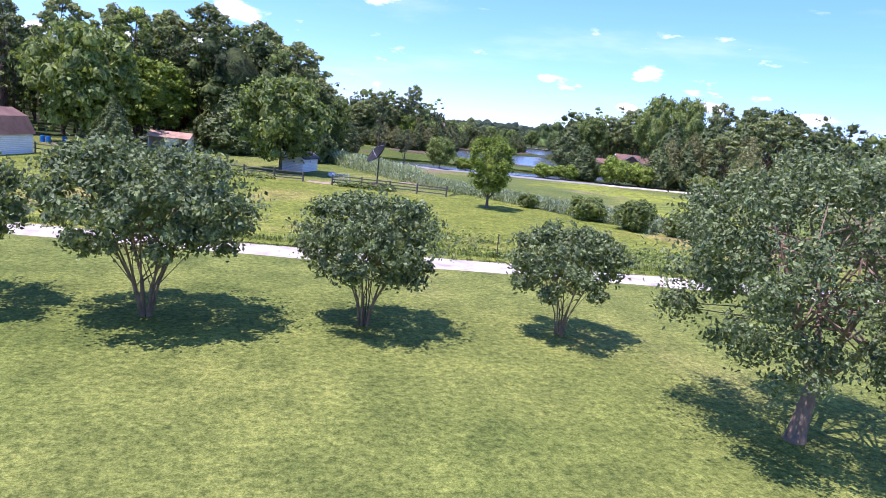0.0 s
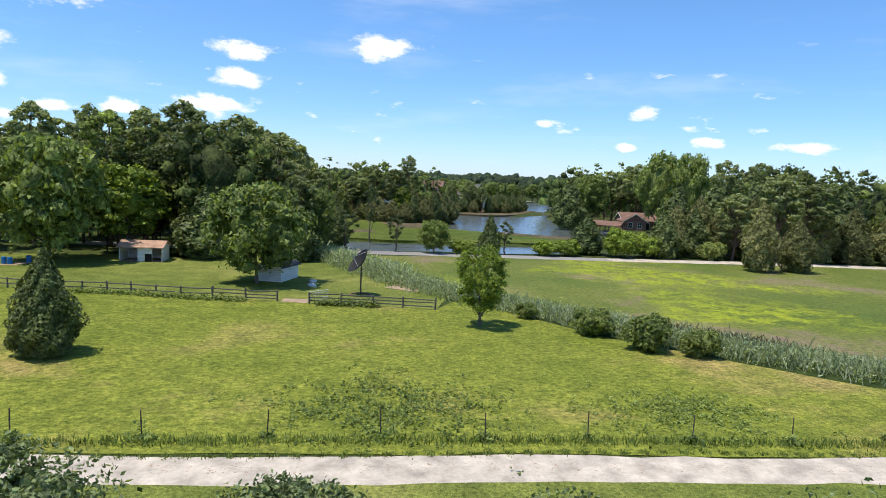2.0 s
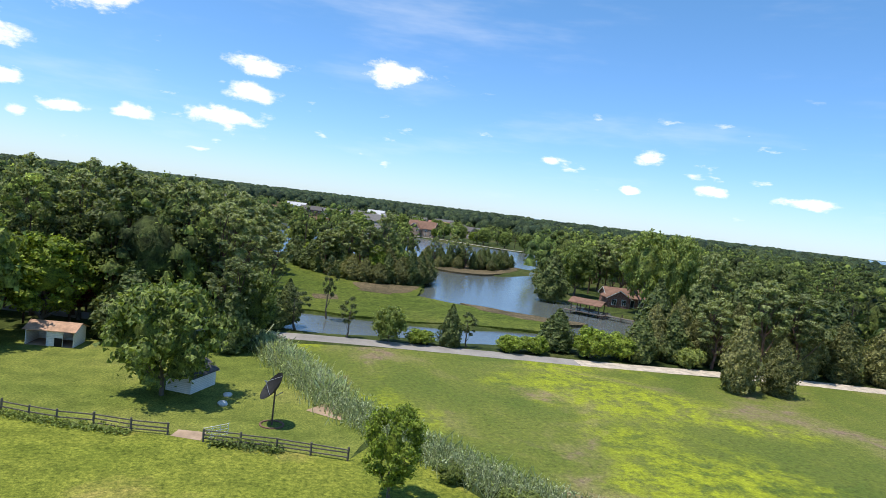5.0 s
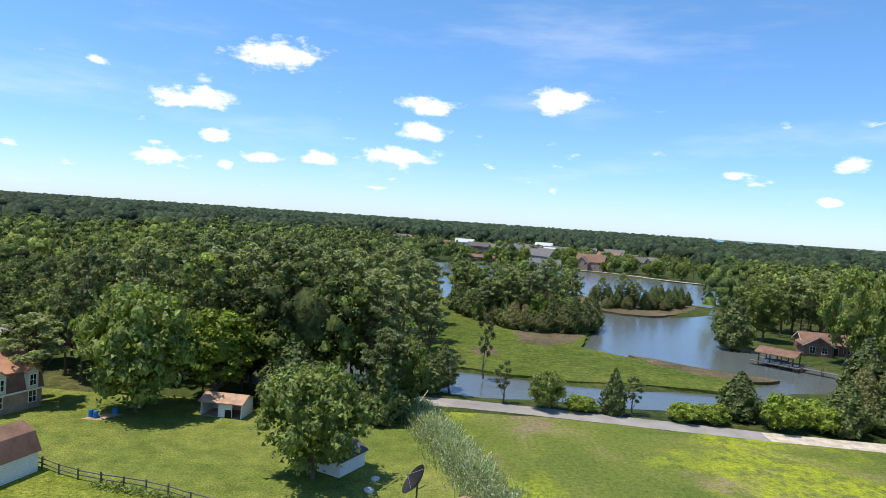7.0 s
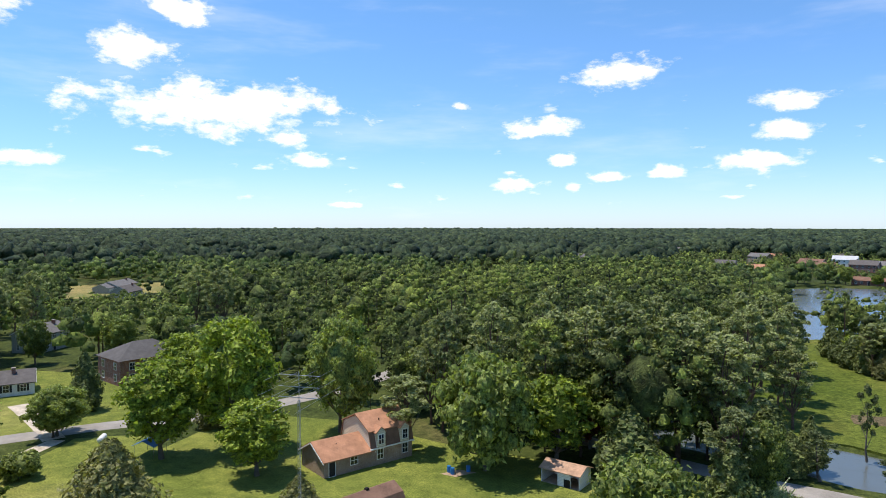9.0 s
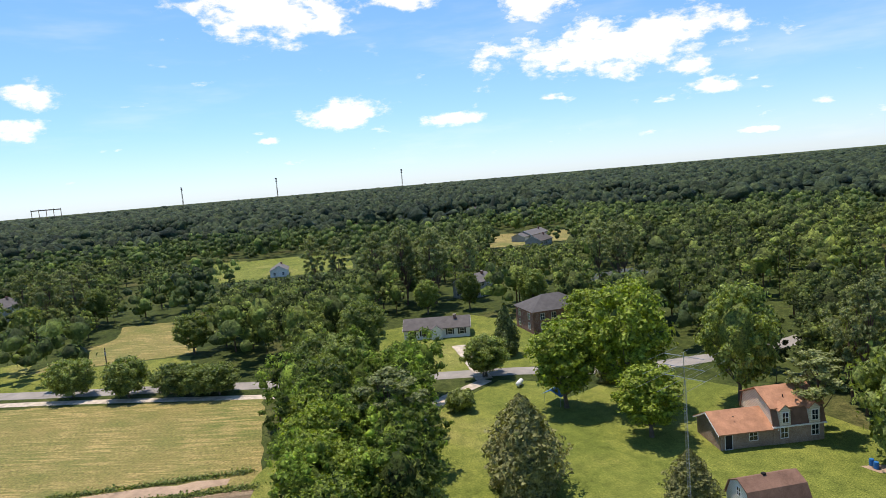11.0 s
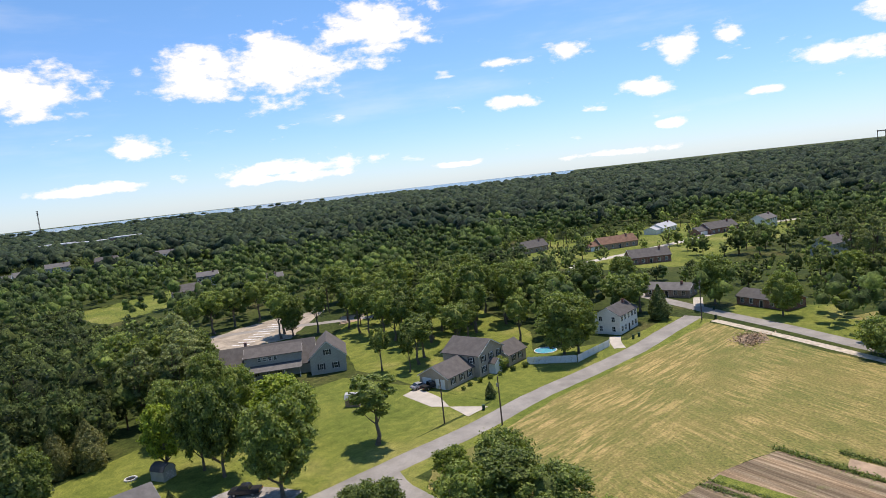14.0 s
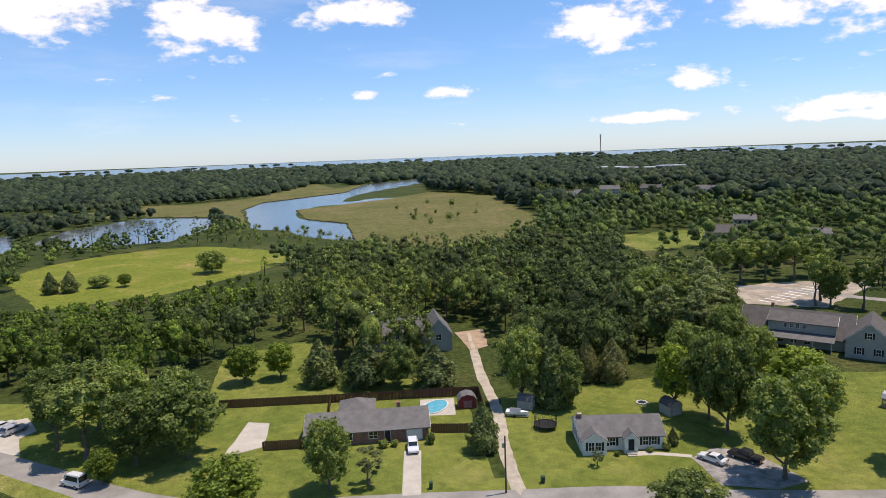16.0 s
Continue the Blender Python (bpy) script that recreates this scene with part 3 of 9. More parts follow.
SOUND = [(350, -495), (291, -488), (246, -407), (237, -344), (225, -300), (260, -280), (420, -330), (600, -500)]
POND = [(-190, 172), (-176, 172), (-174, 196), (-188, 198)]
BACKWATER = [(262, -515), (240, -588), (173, -579), (142, -500), (152, -404), (206, -397), (250, -430)]
WATERS = [LAKE, CHANNEL, RIVER, CREEK, SOUND, BACKWATER, POND]
WATER_Z = -0.6


def water_depth(px, py):
    """How far inside the waters a point is; negative on land."""
    d = np.full(px.shape, -1e9)
    for poly in WATERS:
        s = np.where(inside(px, py, poly), 1, -1) * far_from(px, py, poly)
        d = np.maximum(d, s)
    s = np.where(inside(px, py, ISLAND), 1, -1) * far_from(px, py, ISLAND)
    return np.minimum(d, -s)


def build_ground():
    """One sheet to the horizon, finer near the middle, hollowed where the waters lie."""
    near = np.concatenate([np.arange(-400, 401, 4.0)])
    grow = []
    x, s = 400.0, 6.0
    while x < 4900:
        x += s
        s *= 1.09
        grow.append(x)
    axis = np.concatenate([-np.array(grow[::-1]), near, grow])
    ax, ay = np.meshgrid(axis, axis, indexing="ij")
    wob = np.array([[noise.noise(Vector((float(a) * 0.06, float(b) * 0.06, 3))) for b in axis] for a in axis])
    d = water_depth(ax, ay) + 2.0 * wob
    az = np.where(d > -5, np.clip(-0.6 - 0.16 * d, -2.0, 0.0), 0.0)
    n = len(axis)
    co = np.stack([ax, ay, az], -1).reshape(-1, 3)
    i = np.arange(n * n).reshape(n, n)
    f = np.stack([i[:-1, :-1], i[1:, :-1], i[1:, 1:], i[:-1, 1:]], -1).reshape(-1, 4)
    me = bpy.data.meshes.new("ground")
    me.vertices.add(n * n)
    me.vertices.foreach_set("co", co.astype(np.float32).ravel())
    me.loops.add(4 * len(f))
    me.loops.foreach_set("vertex_index", f.astype(np.int32).ravel())
    me.polygons.add(len(f))
    me.polygons.foreach_set("loop_start", np.arange(0, 4 * len(f), 4, dtype=np.int32))
    me.update(calc_edges=True)
    me.materials.append(WILD)
    tagged(new("ground", me), "flat rough green ground sheet reaching the horizon", "ground", kind="structure")


build_ground()


def water_sheet(name, poly, z, label, grow=8.0):
    x0, x1 = min(p[0] for p in poly) - grow, max(p[0] for p in poly) + grow
    y0, y1 = min(p[1] for p in poly) - grow, max(p[1] for p in poly) + grow
    return tagged(mesh_object(name, [(x0, y0, z), (x1, y0, z), (x1, y1, z), (x0, y1, z)], [(0, 1, 2, 3)], WATER), label, "water", kind="structure")


water_sheet("water", LAKE, WATER_Z, "calm blue-brown tidal creek water with a marsh shore", 10)
water_sheet("water", [(-22, 126), (76, 126), (76, 156), (-22, 156)], WATER_Z - 0.01, "narrow channel of still water beside the road", 3)
water_sheet("water", RIVER, WATER_Z, "winding blue tidal river between marsh banks", 10)
water_sheet("water", [(-25, -390), (30, -390), (30, -326)], WATER_Z - 0.01, "small marsh creek with still water", 2)
water_sheet("water", SOUND, WATER_Z - 0.02, "broad blue inlet behind a line of pines", 10)
water_sheet("water", BACKWATER, WATER_Z - 0.04, "blue backwater behind a row of pines", 10)
water_sheet("water", POND, WATER_Z, "small dark pond among tall trees", 4)



def far_bay(a0, a1):
    """Open bay water towards the horizon, between two yaws."""
    rings = [[(-math.sin(radians(a)) * d, math.cos(radians(a)) * d, 0.5) for a in np.linspace(a0, a1, 16)] for d in (2650, 4880)]
    verts = rings[0] + rings[1]
    tagged(mesh_object("water", verts, [(i + 1, i, 16 + i, 17 + i) for i in range(15)], WATER), "broad pale bay water at the horizon", "water", kind="structure")


far_bay(118, 222)
far_bay(300, 338)

# ---- fields, lawns, roads ----
patch("lawn", [(-62, -44), (-30, -53), (40, -57), (110, -60), (140, 20), (60, 31), (25, 37), (0, 41), (-25, 45.5), (-50, 50), (-62, 60), (-84, 84), (-90, 112), (-70, 118), (-48, 116), (-30, 117), (-18, 112), (-12, 120), (-3, 119), (5, 97), (10, 84), (6, 76), (-10, 81), (-34, 88), (-44, 92), (-50, 62), (-60, 40), (-60, 0)], 0.02, LAWN, "mown green lawn with paler dry tufts", "lawn", 0.4)
patch("pasture", [(-50, 50.5), (-25, 46), (0, 42), (25, 37.5), (60, 31), (60, 38), (33, 46), (25, 55.5), (18.5, 63), (15, 71), (10, 81), (6, 76), (-10, 81), (-34, 88), (-44, 92)], 0.035, PASTURE, "yellow-green grazed pasture with weedy patches", "pasture", 0.4)
patch("meadow", [(-1, 118), (6, 93), (12, 83), (18, 74), (26, 66), (30, 58), (36, 50), (60, 40), (120, 20), (160, 60), (130, 104), (75, 111.5), (47, 115.2), (17, 119)], 0.03, MEADOW, "wet meadow with bright yellow flowering patches", "meadow", 0.8)
patch("marsh", [(-22, 152), (7, 147), (23, 143), (45, 143.5), (53, 142), (62, 150), (54, 160), (43, 168.5), (34, 177), (40, 196), (44, 226), (40, 245), (20, 262), (-5, 250), (-12, 200), (-14, 165)], 0.02, MARSH, "bright green salt marsh grass beside the creek", "marsh", 1.0, bank=0.75)
patch("sedge", [(52, 264), (54, 249), (60, 243), (71, 241.5), (81, 248.5), (95, 268), (102, 280), (96, 296), (74, 297), (54, 288)], 0.04, SEDGE, "brown sedge bank of a wooded spit", "sedge", 1.5, bank=0.75)
patch("sedge", [(20.3, 192.3), (19.6, 178.7), (25.9, 175.5), (33, 181.6), (39, 194)], 0.045, SEDGE, "brown dry sedge before the marsh trees", "sedge", 1.5, bank=0.75)
patch("sedge", [(8, 167), (14.1, 168), (13.7, 161.8), (8.3, 160.8)], 0.045, SEDGE, "small brown sedge patch in the marsh", "sedge", 0.8)
patch("marsh", [(404, -620), (334, -572), (262, -604), (240, -640), (170, -700), (62, -868), (40, -1080), (100, -930), (200, -790), (300, -690), (420, -660)], 0.02, OLIVE, "far brown marsh behind the inlet", "marsh", 4.0)
patch("sedge", [(8, 226), (24, 216), (40, 205), (45, 226), (40, 244), (22, 252)], 0.04, SEDGE, "brown dry sedge along the marsh bank", "sedge", 2.0, bank=0.75)
patch("sedge", [(44, 171), (56, 162), (70, 154.5), (60, 151), (48, 160)], 0.04, SEDGE, "brown dry sedge at the water's edge", "sedge", 1.5, bank=0.75)
patch("hay_field", [(-172.5, -31), (-123, 47), (-84, 38.6), (-96, 4), (-84, -1), (-62, -8), (-60, -38), (-66, -42.5), (-84, -40.5), (-104, -40), (-124, -36.5), (-150, -33)], 0.03, HAY, "mown hay field with straw-coloured swaths", "field", 0.8)
patch("vegetable_plot", [(-95.5, 4), (-83.5, 38), (-60, 30), (-62, -7.5), (-84, -1.5)], 0.05, SOIL, "tilled brown vegetable plot with long furrows", "plot", 0.5)
patch("lawn", [(-64, -9), (-55, -9), (-55, 40), (-60, 45), (-84, 46), (-92, 42), (-83, 36), (-61, 28)], 0.038, LAWN, "grass strip between the plot and the thicket", "lawn", 0.4)
patch("tan_field", [(-184, 0), (-213, 20), (-232, 22), (-224, 42), (-206, 42), (-174, 39)], 0.03, HAY, "dry tan field cleared among trees", "field", 1.0)
patch("lawn", [(-172, -8), (-160, 7.5), (-142, 33), (-172, 38), (-184, 0), (-200, 0), (-195, -30), (-184, -32)], 0.035, LAWN, "green lawn beside the cross road", "lawn", 0.5)
patch("green_field", [(-410, 65), (-372, 145), (-296, 122), (-308, 62)], 0.03, LAWN, "bright green field beyond the woods", "field", 1.0)
patch("tan_field", [(-300, 198), (-288, 242), (-336, 284), (-366, 240)], 0.03, HAY, "olive field beside a far house", "field", 1.0)
patch("meadow", [(191, -286), (186, -324), (172, -346), (148, -365), (119, -369), (82, -343), (56, -311), (72, -268), (99, -228), (137, -212)], 0.03, PASTURE, "rounded mown meadow with dark bushes", "meadow", 1.5)
patch("lawn", [(-3, -63), (-3, -100), (6, -114), (30, -114), (34, -152), (56, -140), (52, -104), (50, -70), (62, -64)], 0.03, LAWN, "green mown yards behind a brown fence", "lawn", 0.4)
patch("lawn", [(-5, -63), (-10, -98), (-20, -100), (-58, -106), (-62, -92), (-80, -100), (-96, -98), (-98, -72), (-96, -52), (-60, -55), (-30, -60)], 0.03, LAWN, "green mown yards round the houses", "lawn", 0.4)
patch("lawn", [(-96, -50), (-98, -72), (-102, -100), (-130, -140), (-185, -175), (-190, -140), (-150, -75), (-130, -62), (-150, -44), (-120, -47)], 0.026, LAWN, "green yards below tall slender trees", "lawn", 0.6)
patch("lawn", [(-46, 49.5), (-58, 51), (-74, 56.5), (-95, 72), (-102, 88), (-92, 97), (-84, 90), (-66, 70), (-52, 62), (-46, 56)], 0.045, LAWN, "sunny mown lawn beside the thicket and drive", "lawn", 0.5)
patch("lawn", [(-130, 56), (-112, 84), (-104, 100), (-118, 126), (-160, 112), (-160, 84)], 0.03, LAWN, "green front lawns along the cross road", "lawn", 0.5)
patch("marsh", [(95, -608), (57, -648), (11, -700), (-47, -797), (-110, -698), (-100, -420), (-62, -350), (-23, -311), (6, -336), (30, -366), (40, -466), (76, -513)], 0.02, OLIVE, "flat olive tidal marsh by the river", "marsh", 2.0, bank=0.75)
patch("marsh", [(153, -636), (150, -740), (126, -801), (80, -956), (131, -1184), (172, -890), (189, -731), (294, -765), (231, -600), (151, -562), (112, -462)], 0.06, OLIVE, "olive and brown marsh on the river's far bank", "marsh", 3.0, bank=0.75)
patch("grass_clearing", [(-106, -326), (-141, -334), (-176, -342), (-197, -350), (-162, -284), (-112, -271)], 0.03, LAWN, "pale green clearing among dense woods", "field", 1.5)

strip("road", [(-40, 131), (-20, 126.5), (-4.5, 123.6), (6, 123), (18, 121.5), (35, 119), (48, 117)], 4.4, 0.06, ASPHALT, "narrow grey asphalt road along the marsh", "road")
strip("road", [(48, 117), (62, 115.6), (75, 114.5), (95, 111), (120, 105), (150, 98)], 4.2, 0.055, GRAVEL, "pale gravel continuation of the marsh road", "road")
strip("driveway", [(-104, 86), (-96, 70), (-75, 54), (-50, 49), (-25, 44.6), (-10, 41.8), (1, 40.4), (14, 37.9), (26, 36.4), (45, 34), (90, 27)], 2.9, 0.06, GRAVEL, "white crushed-shell gravel driveway with worn ruts", "driveway", 0.25)
strip("road", [(-225, -95), (-186, -35.5), (-170.7, -10.3), (-158.7, 7.5), (-142.5, 33.2), (-131.3, 49.8), (-114, 78), (-104, 95), (-95, 106), (-88, 122), (-84, 150), (-90, 190)], 5.0, 0.06, ASPHALT, "grey asphalt cross road below trees", "road")
strip("track", [(-174.5, -30), (-161.6, -8.2), (-150.8, 8.7), (-142.4, 21), (-122.3, 49.3)], 2.6, 0.065, GRAVEL, "pale gravel farm track along the field", "track")
strip("road", [(-178, -37), (-160, -38), (-143, -38.6), (-123, -41.2), (-103, -44.6), (-83, -46), (-66, -48.8), (-51, -51), (-34, -54), (-22, -57), (-7, -58.5), (12.7, -60.3), (30, -61.2), (44, -63.6), (57, -69.5), (66, -75), (74, -80), (82, -85), (93, -91.5), (110, -101), (150, -122)], 5.4, 0.07, ASPHALT, "pale grey neighbourhood street", "road")
strip("verge", [(-176, -37), (-160, -38), (-143, -38.6), (-123, -41.2), (-103, -44.6), (-83, -46), (-66, -48.8), (-51, -51), (-34, -54), (-22, -57), (-7, -58.5), (12.7, -60.3), (30, -61.2), (44, -63.6), (57, -69.5), (66, -75), (74, -80), (82, -85), (93, -91.5), (110, -101)], 13, 0.015, LAWN, "mown green verge along the street", "verge", 0.4)
strip("driveway", [(-6, -59), (-6.6, -76), (-8.3, -92), (-8.2, -112), (-9, -129), (-10, -149)], 2.3, 0.06, SAND, "long sandy gravel driveway between fences", "driveway", 0.3)
strip("driveway", [(10.3, -62), (9.4, -77)], 3.0, 0.08, CONCRETE, "short concrete driveway of the brick house", "driveway", 0.05)

# ---- trees ----
def hulls(cx, cy, cz, rx, rz, r, sides=8, levels=4, rough=0.22):
    """Uneven rounded crowns, open below, as arrays of vertices and faces."""
    n = len(cx)
    lev = np.linspace(-0.55, 0.94, levels)
    a = np.arange(sides) * 2 * math.pi / sides
    ring = np.sqrt(np.maximum(0.004, 1 - lev ** 2))
    k = 1 + rough * r.normal(0, 1, (n, levels, sides))
    turn = r.uniform(0, 6.28, (n, 1, 1))
    x = cx[:, None, None] + rx[:, None, None] * ring[None, :, None] * np.cos(a[None, None] + turn) * k
    y = cy[:, None, None] + rx[:, None, None] * ring[None, :, None] * np.sin(a[None, None] + turn) * k
    z = cz[:, None, None] + rz[:, None, None] * (lev[None, :, None] + 0.07 * r.normal(0, 1, (n, levels, sides)))
    co = np.stack([x, y, z], -1).reshape(-1, 3)
    i = np.arange(levels * sides).reshape(levels, sides)
    f = np.stack([i[:-1], np.roll(i[:-1], -1, 1), np.roll(i[1:], -1, 1), i[1:]], -1).reshape(-1, 4)
    top = np.array([[i[-1, 0], i[-1, j], i[-1, j + 1], i[-1, j + 2]] for j in range(1, sides - 2, 2)])
    f = np.concatenate([f, top])
    faces = (f[None] + (np.arange(n) * levels * sides)[:, None, None]).reshape(-1, 4)
    return co, faces


def mass_mesh(name, parts, quads, mat, parent=None):
    """One mesh of uneven hulls and the loose leaf sprays over them."""
    cos, fs, base = [], [], 0
    for co, f in parts:
        cos.append(co)
        fs.append(f + base)
        base += len(co)
    nh = sum(len(f) for f in fs)
    sizes = [np.full(nh, 4)]
    loops = [f.ravel() for f in fs]
    if len(quads):
        k = quads.shape[1]
        cos.append(quads.reshape(-1, 3))
        sizes.append(np.full(len(quads), k))
        loops.append(np.arange(len(quads) * k) + base)
    co, sizes, loops = np.concatenate(cos), np.concatenate(sizes), np.concatenate(loops)
    me = bpy.data.meshes.new(name)
    me.vertices.add(len(co))
    me.vertices.foreach_set("co", co.astype(np.float32).ravel())
    me.loops.add(len(loops))
    me.loops.foreach_set("vertex_index", loops.astype(np.int32))
    me.polygons.add(len(sizes))
    me.polygons.foreach_set("loop_start", np.concatenate([[0], np.cumsum(sizes)[:-1]]).astype(np.int32))
    me.update(calc_edges=True)
    me.materials.append(mat)
    ob = new(name, me)
    if parent:
        ob.parent = parent
    return ob


def mass_object(name, parts, quads, mat, label):
    return tagged(mass_mesh(name, parts, quads, mat), label, "woods", kind="stuff")


def lobe_hulls(lobes, r, fill=0.85, sides=6, levels=4, rough=0.13):
    """The dense inside of each lobe of a crown."""
    l = np.array(lobes, float)
    return hulls(l[:, 0], l[:, 1], l[:, 2], l[:, 3] * fill, l[:, 5] * fill, r, sides, levels, rough)


def leaf_quads(centres, normals, size, r, stretch=1.0, jitter=0.55, kite=False):
    """Leaf sprays at centres, facing roughly along normals: one pointed face each, or a kite."""
    n = len(centres)
    nv = normals + r.normal(0, jitter, (n, 3))
    nv /= np.linalg.norm(nv, axis=1, keepdims=True) + 1e-9
    a = np.cross(nv, r.normal(0, 1, (n, 3)))
    a /= np.linalg.norm(a, axis=1, keepdims=True) + 1e-9
    b = np.cross(nv, a)
    s = size * r.uniform(0.6, 1.35, (n, 1))
    a, b = a * s * stretch, b * s * 0.62
    if kite:
        return np.stack([centres - a, centres - b * 0.9 + a * 0.1, centres + a, centres + b * 0.9 + a * 0.1], 1)
    return np.stack([centres - a, centres + a * 0.6 - b * r.uniform(0.8, 1.5, (n, 1)), centres + a * r.uniform(0.4, 0.8, (n, 1)) + b * r.uniform(0.8, 1.5, (n, 1))], 1)


def lobe_leaves(lobes, count, size, r, shell=0.35, up=0.3, stretch=1.0, jitter=0.55, kite=False):
    """Leaves spread over the outer shell of a set of lobes (x, y, z, rx, ry, rz)."""
    lobes = np.array(lobes, float)
    area = (lobes[:, 3] * lobes[:, 4] + lobes[:, 3] * lobes[:, 5] + lobes[:, 4] * lobes[:, 5])
    pick = r.choice(len(lobes), count, p=area / area.sum())
    d = r.normal(0, 1, (count, 3))
    d /= np.linalg.norm(d, axis=1, keepdims=True)
    low = d[:, 2] < -0.3
    d[low & (r.random(count) < 0.55)] *= (1, 1, -1)
    rad = 1 - shell * r.random((count, 1)) ** 1.6 + 0.08 * r.normal(0, 1, (count, 1))
    c = lobes[pick, :3] + d * lobes[pick, 3:] * rad
    nv = d + np.array([0, 0, up])
    return leaf_quads(c, nv, size, r, stretch, jitter, kite)


def limbs(bm, r, base, top, radius, targets, sides=7):
    """A trunk that bends a little, with limbs out to the targets."""
    steps = 5
    pts = [Vector(base)]
    for i in range(1, steps + 1):
        q = Vector(base).lerp(Vector(top), i / steps)
        q += Vector((r.normal(0, 0.03), r.normal(0, 0.03), 0)) * (Vector(top) - Vector(base)).length * (0.6 if i < steps else 0)
        pts.append(q)
    rad = [radius * (1.35 if i == 0 else 1 - 0.8 * i / steps) for i in range(steps + 1)]
    for i in range(steps):
        tube(bm, pts[i], pts[i + 1], rad[i], rad[i + 1], sides)
    for tgt in targets:
        tgt = Vector(tgt)
        k = int(np.clip(round((tgt.z - base[2]) / max(top[2] - base[2], 0.1) * steps - 1.6), 1, steps - 1))
        m = pts[k].lerp(tgt, 0.5) + Vector((0, 0, -0.06 * (tgt - pts[k]).length))
        ra = min(rad[k] * 0.62, 0.05 + 0.045 * (tgt - pts[k]).length)
        tube(bm, pts[k], m, ra, ra * 0.6, 5)
        tube(bm, m, tgt, ra * 0.6, ra * 0.18, 5)
    return bm


def tree_parts(root, trunk_bm, bark, cores, quads, leaf):
    part("trunk", trunk_bm, bark, root)
    return mass_mesh("crown", cores, quads, leaf, root)


def round_lobes(r, n, w, zc, hz, small, large):
    """Lobes over an uneven rounded crown, smaller and further in towards its foot."""
    ls = []
    for i in range(n):
        e = -0.86 + 1.82 * (i + r.uniform(0.2, 0.8)) / n
        a = i * 2.4 + r.normal(0, 0.35)
        ring = math.sqrt(max(0.04, 1 - e * e)) * (0.86 if e < -0.35 else 1.0)
        k = r.uniform(0.66, 0.98)
        s = r.uniform(small, large) * w
        ls.append((math.cos(a) * w * 0.43 * k * ring, math.sin(a) * w * 0.43 * k * ring, zc + e * hz * 0.86 * (0.5 + 0.5 * k), s, s, s * r.uniform(0.75, 1.0)))
    return ls


def broadleaf(name, h, w, seed, leaves=2600, size=0.42, leaf=None, bark=None, base=0.22, lobes=68, label="", category="tree", radius=None, core=0.24):
    """A spreading deciduous tree: bent trunk, limbs, and an uneven dense crown of leaf sprays in lobes."""
    r = np.random.default_rng(seed)
    root = thing(name, Matrix(), label, category)
    zc, hz = h * (base + (1 - base) / 2), h * (1 - base) / 2
    ls = round_lobes(r, lobes, w, zc, hz, 0.07, 0.125)
    bm = limbs(bmesh.new(), r, (0, 0, -0.2), (r.normal(0, 0.03) * h, r.normal(0, 0.03) * h, h * 0.72), radius or h * 0.019, [l[:3] for l in ls[::4]])
    cores = [lobe_hulls(ls, r, 0.66, 5, 3, 0.2)]
    if core:
        cores.append(lobe_hulls([(0, 0, zc, w * core, w * core, hz * 0.56)], r, 1.0, 9, 6, 0.12))
    quads = np.concatenate([lobe_leaves(ls, int(leaves * 0.7), size, r, 0.35, 0.2, jitter=0.6), lobe_leaves([(x, y, z, a * 1.4, b * 1.4, c * 1.3) for x, y, z, a, b, c in ls], leaves - int(leaves * 0.7), size * 0.9, r, 0.3, 0.2, jitter=0.85)])
    tree_parts(root, bm, bark or BARK, cores, quads, leaf or LEAF)
    return root


def pine_lobes(r, n, h, w, bare):
    """Tufts of needles round a pine's stem, out on level limbs."""
    ls = []
    for i in range(n):
        f = (i + r.uniform(0, 1)) / n
        reach = w * 0.5 * math.sin(math.pi * (0.16 + 0.7 * f)) ** 0.8 * r.uniform(0.2, 1.0) ** 0.7
        a = i * 2.4 + r.normal(0, 0.5)
        s = r.uniform(0.07, 0.125) * w
        ls.append((math.cos(a) * reach, math.sin(a) * reach, h * (bare + (0.95 - bare) * f) + r.normal(0, 0.008) * h, s, s, s * r.uniform(0.6, 0.85)))
    ls.append((0, 0, h * 0.95, w * 0.12, w * 0.12, h * 0.045))
    return ls


def pine(name, h, w, seed, leaves=2000, size=0.5, label="", bare=0.5, tufts=52):
    """A loblolly pine: tall bare trunk and tufts of needles on level limbs, with sky between them."""
    r = np.random.default_rng(seed)
    root = thing(name, Matrix(), label, "tree")
    ls = pine_lobes(r, tufts, h, w, bare)
    bm = limbs(bmesh.new(), r, (0, 0, -0.2), (0, 0, h * 0.95), h * 0.011, [l[:3] for l in ls[::2]])
    quads = lobe_leaves(ls, leaves, size, r, 0.6, 0.4, 1.2, 0.7)
    tree_parts(root, bm, PINE_BARK, [lobe_hulls(ls, r, 0.5, 5, 3, 0.25)], quads, NEEDLE)
    return root


